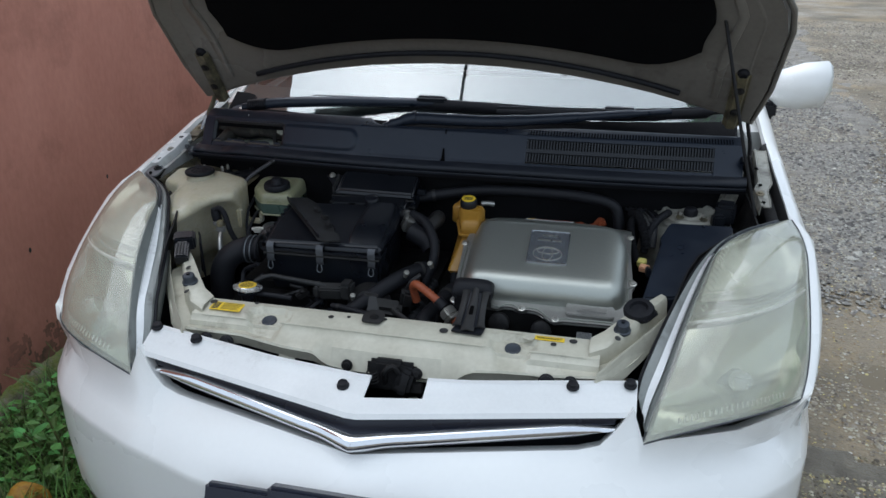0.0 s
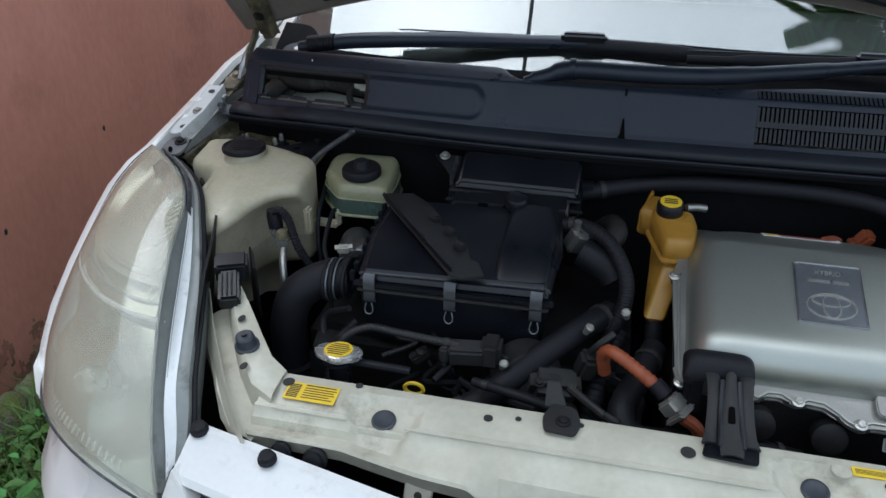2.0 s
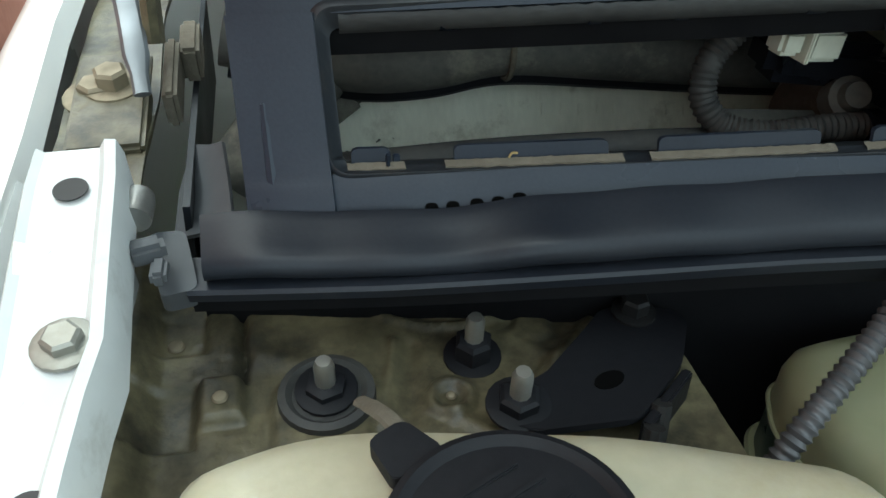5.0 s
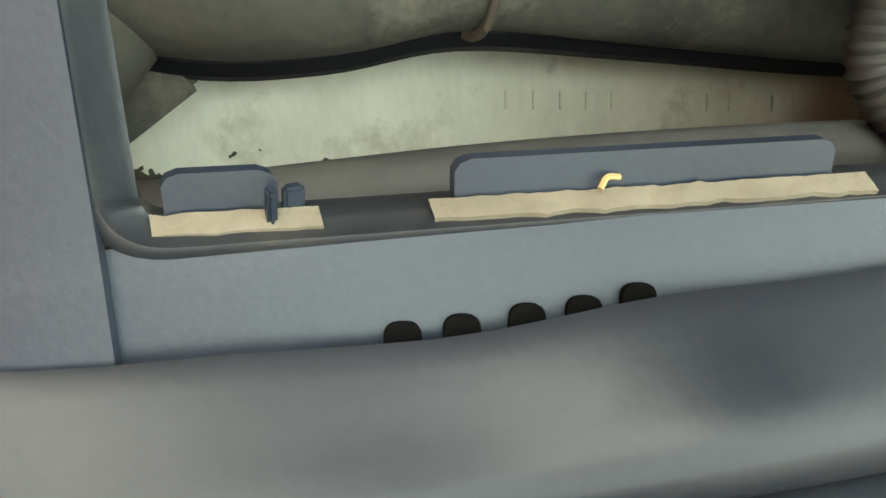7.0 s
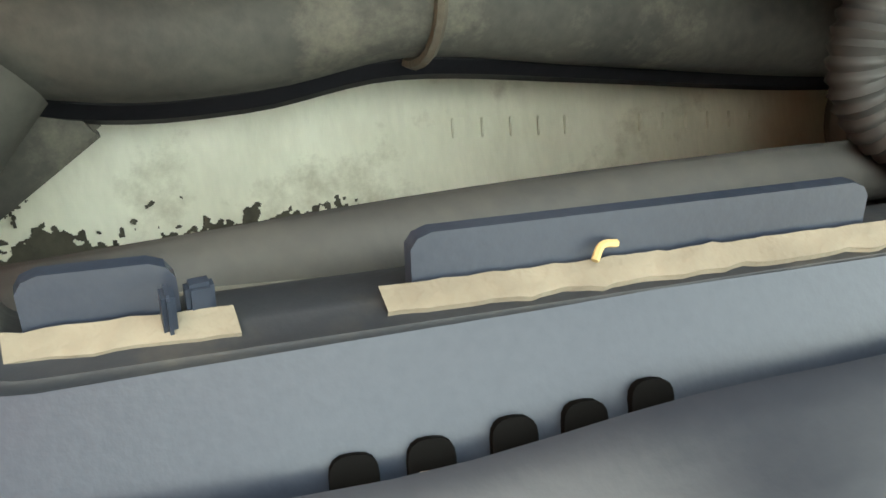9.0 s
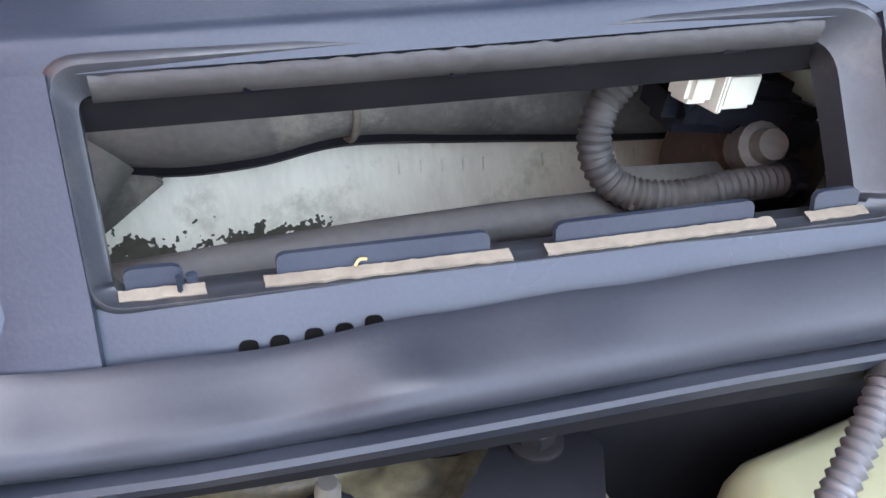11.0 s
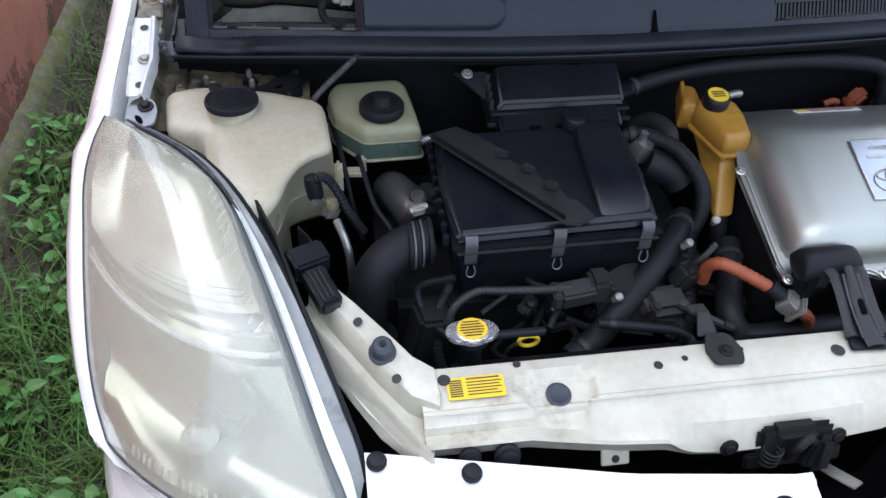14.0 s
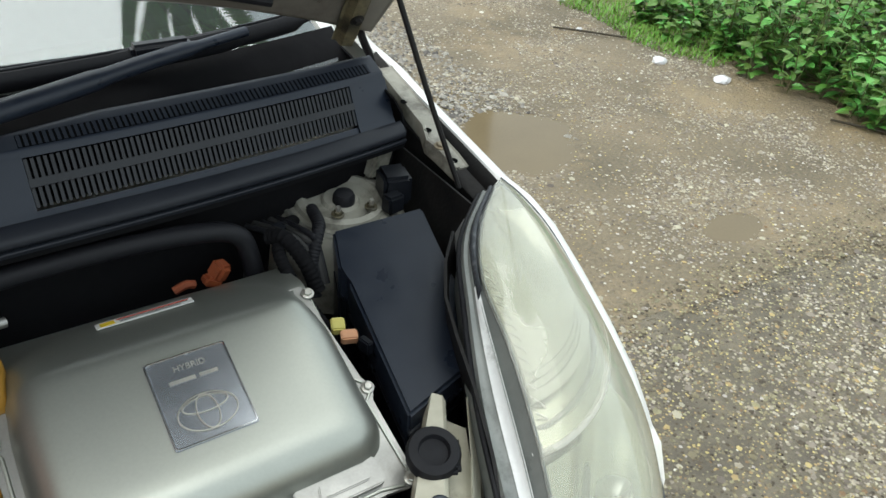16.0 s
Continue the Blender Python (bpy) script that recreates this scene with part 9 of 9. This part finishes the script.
single("boulder", moved(rbox((0, 0, 0), (0.5, 0.4, 0.3), 0.1, seg=3), pose(5.35, 2.75, 0.25, 0, 10, 20)), M_CONC, "grey boulder behind the roadside bushes", "boulder")

# far side of the track and what the glass reflects
tagged(link("wall_far", rbox((6.3, 12.0, 0.5), (0.2, 20, 1.4), 0.02), M_CONC), "low grey block wall beyond the verge", "wall", kind="structure")
palm = thing("palm_tree", (4.6, 5.9, 0), "tall palm tree standing beside the track", "palm tree")
top = Vector((4.1, 4.3, 9.2))
part("trunk", tube([(4.6, 5.9, 0), (4.45, 5.6, 3), (4.3, 5.0, 6.3), top], [0.16, 0.13, 0.12, 0.11], 12, 5, rib=0.01, pitch=0.4), M_SOIL, palm)
for i in range(14):
    az = i * 2 * math.pi / 14 + rng.uniform(-0.15, 0.15)
    el = rng.uniform(0.1, 0.9)
    d = Vector((math.cos(az), math.sin(az), el)).normalized()
    ln = rng.uniform(1.6, 2.1)
    rib = [top + d * ln * k + Vector((0, 0, -1.1 * k * k)) for k in (0, 0.25, 0.5, 0.75, 1)]
    line = smooth_line(rib, 11)
    fv, ff = [], []
    for j, p in enumerate(line[1:], 1):
        tdir = (p - line[j - 1]).normalized()
        sd = tdir.cross(Vector((0, 0, 1))).normalized()
        for sg in (-1, 1):
            leaf(fv, ff, p, sd * sg + tdir * 0.6 + Vector((0, 0, -0.3)), Vector((0, 0, 1)), 0.60 * (1.1 - 0.6 * j / len(line)), 0.055)
    me = bpy.data.meshes.new("frond")
    me.from_pydata(fv, [], ff)
    me.materials.append(M_LEAF)
    ob = new("frond", me)
    ob.parent, ob.matrix_parent_inverse = palm, Matrix.Translation(-palm.location)
line_ob = thing("power_line", (-1.03, 14, 0), "black overhead cable strung between wooden poles", "power line")
part("cable", tube([(-1.05, -8, 6.15), (-1.04, 3.2, 6.0), (-1.03, 14, 6.15)], 0.022, 6, 3), M_INK, line_ob)
for y in (-8, 14):
    part("pole", tube([(-1.04, y, 0), (-1.04, y, 6.6)], 0.10, 12), M_SOIL, line_ob)
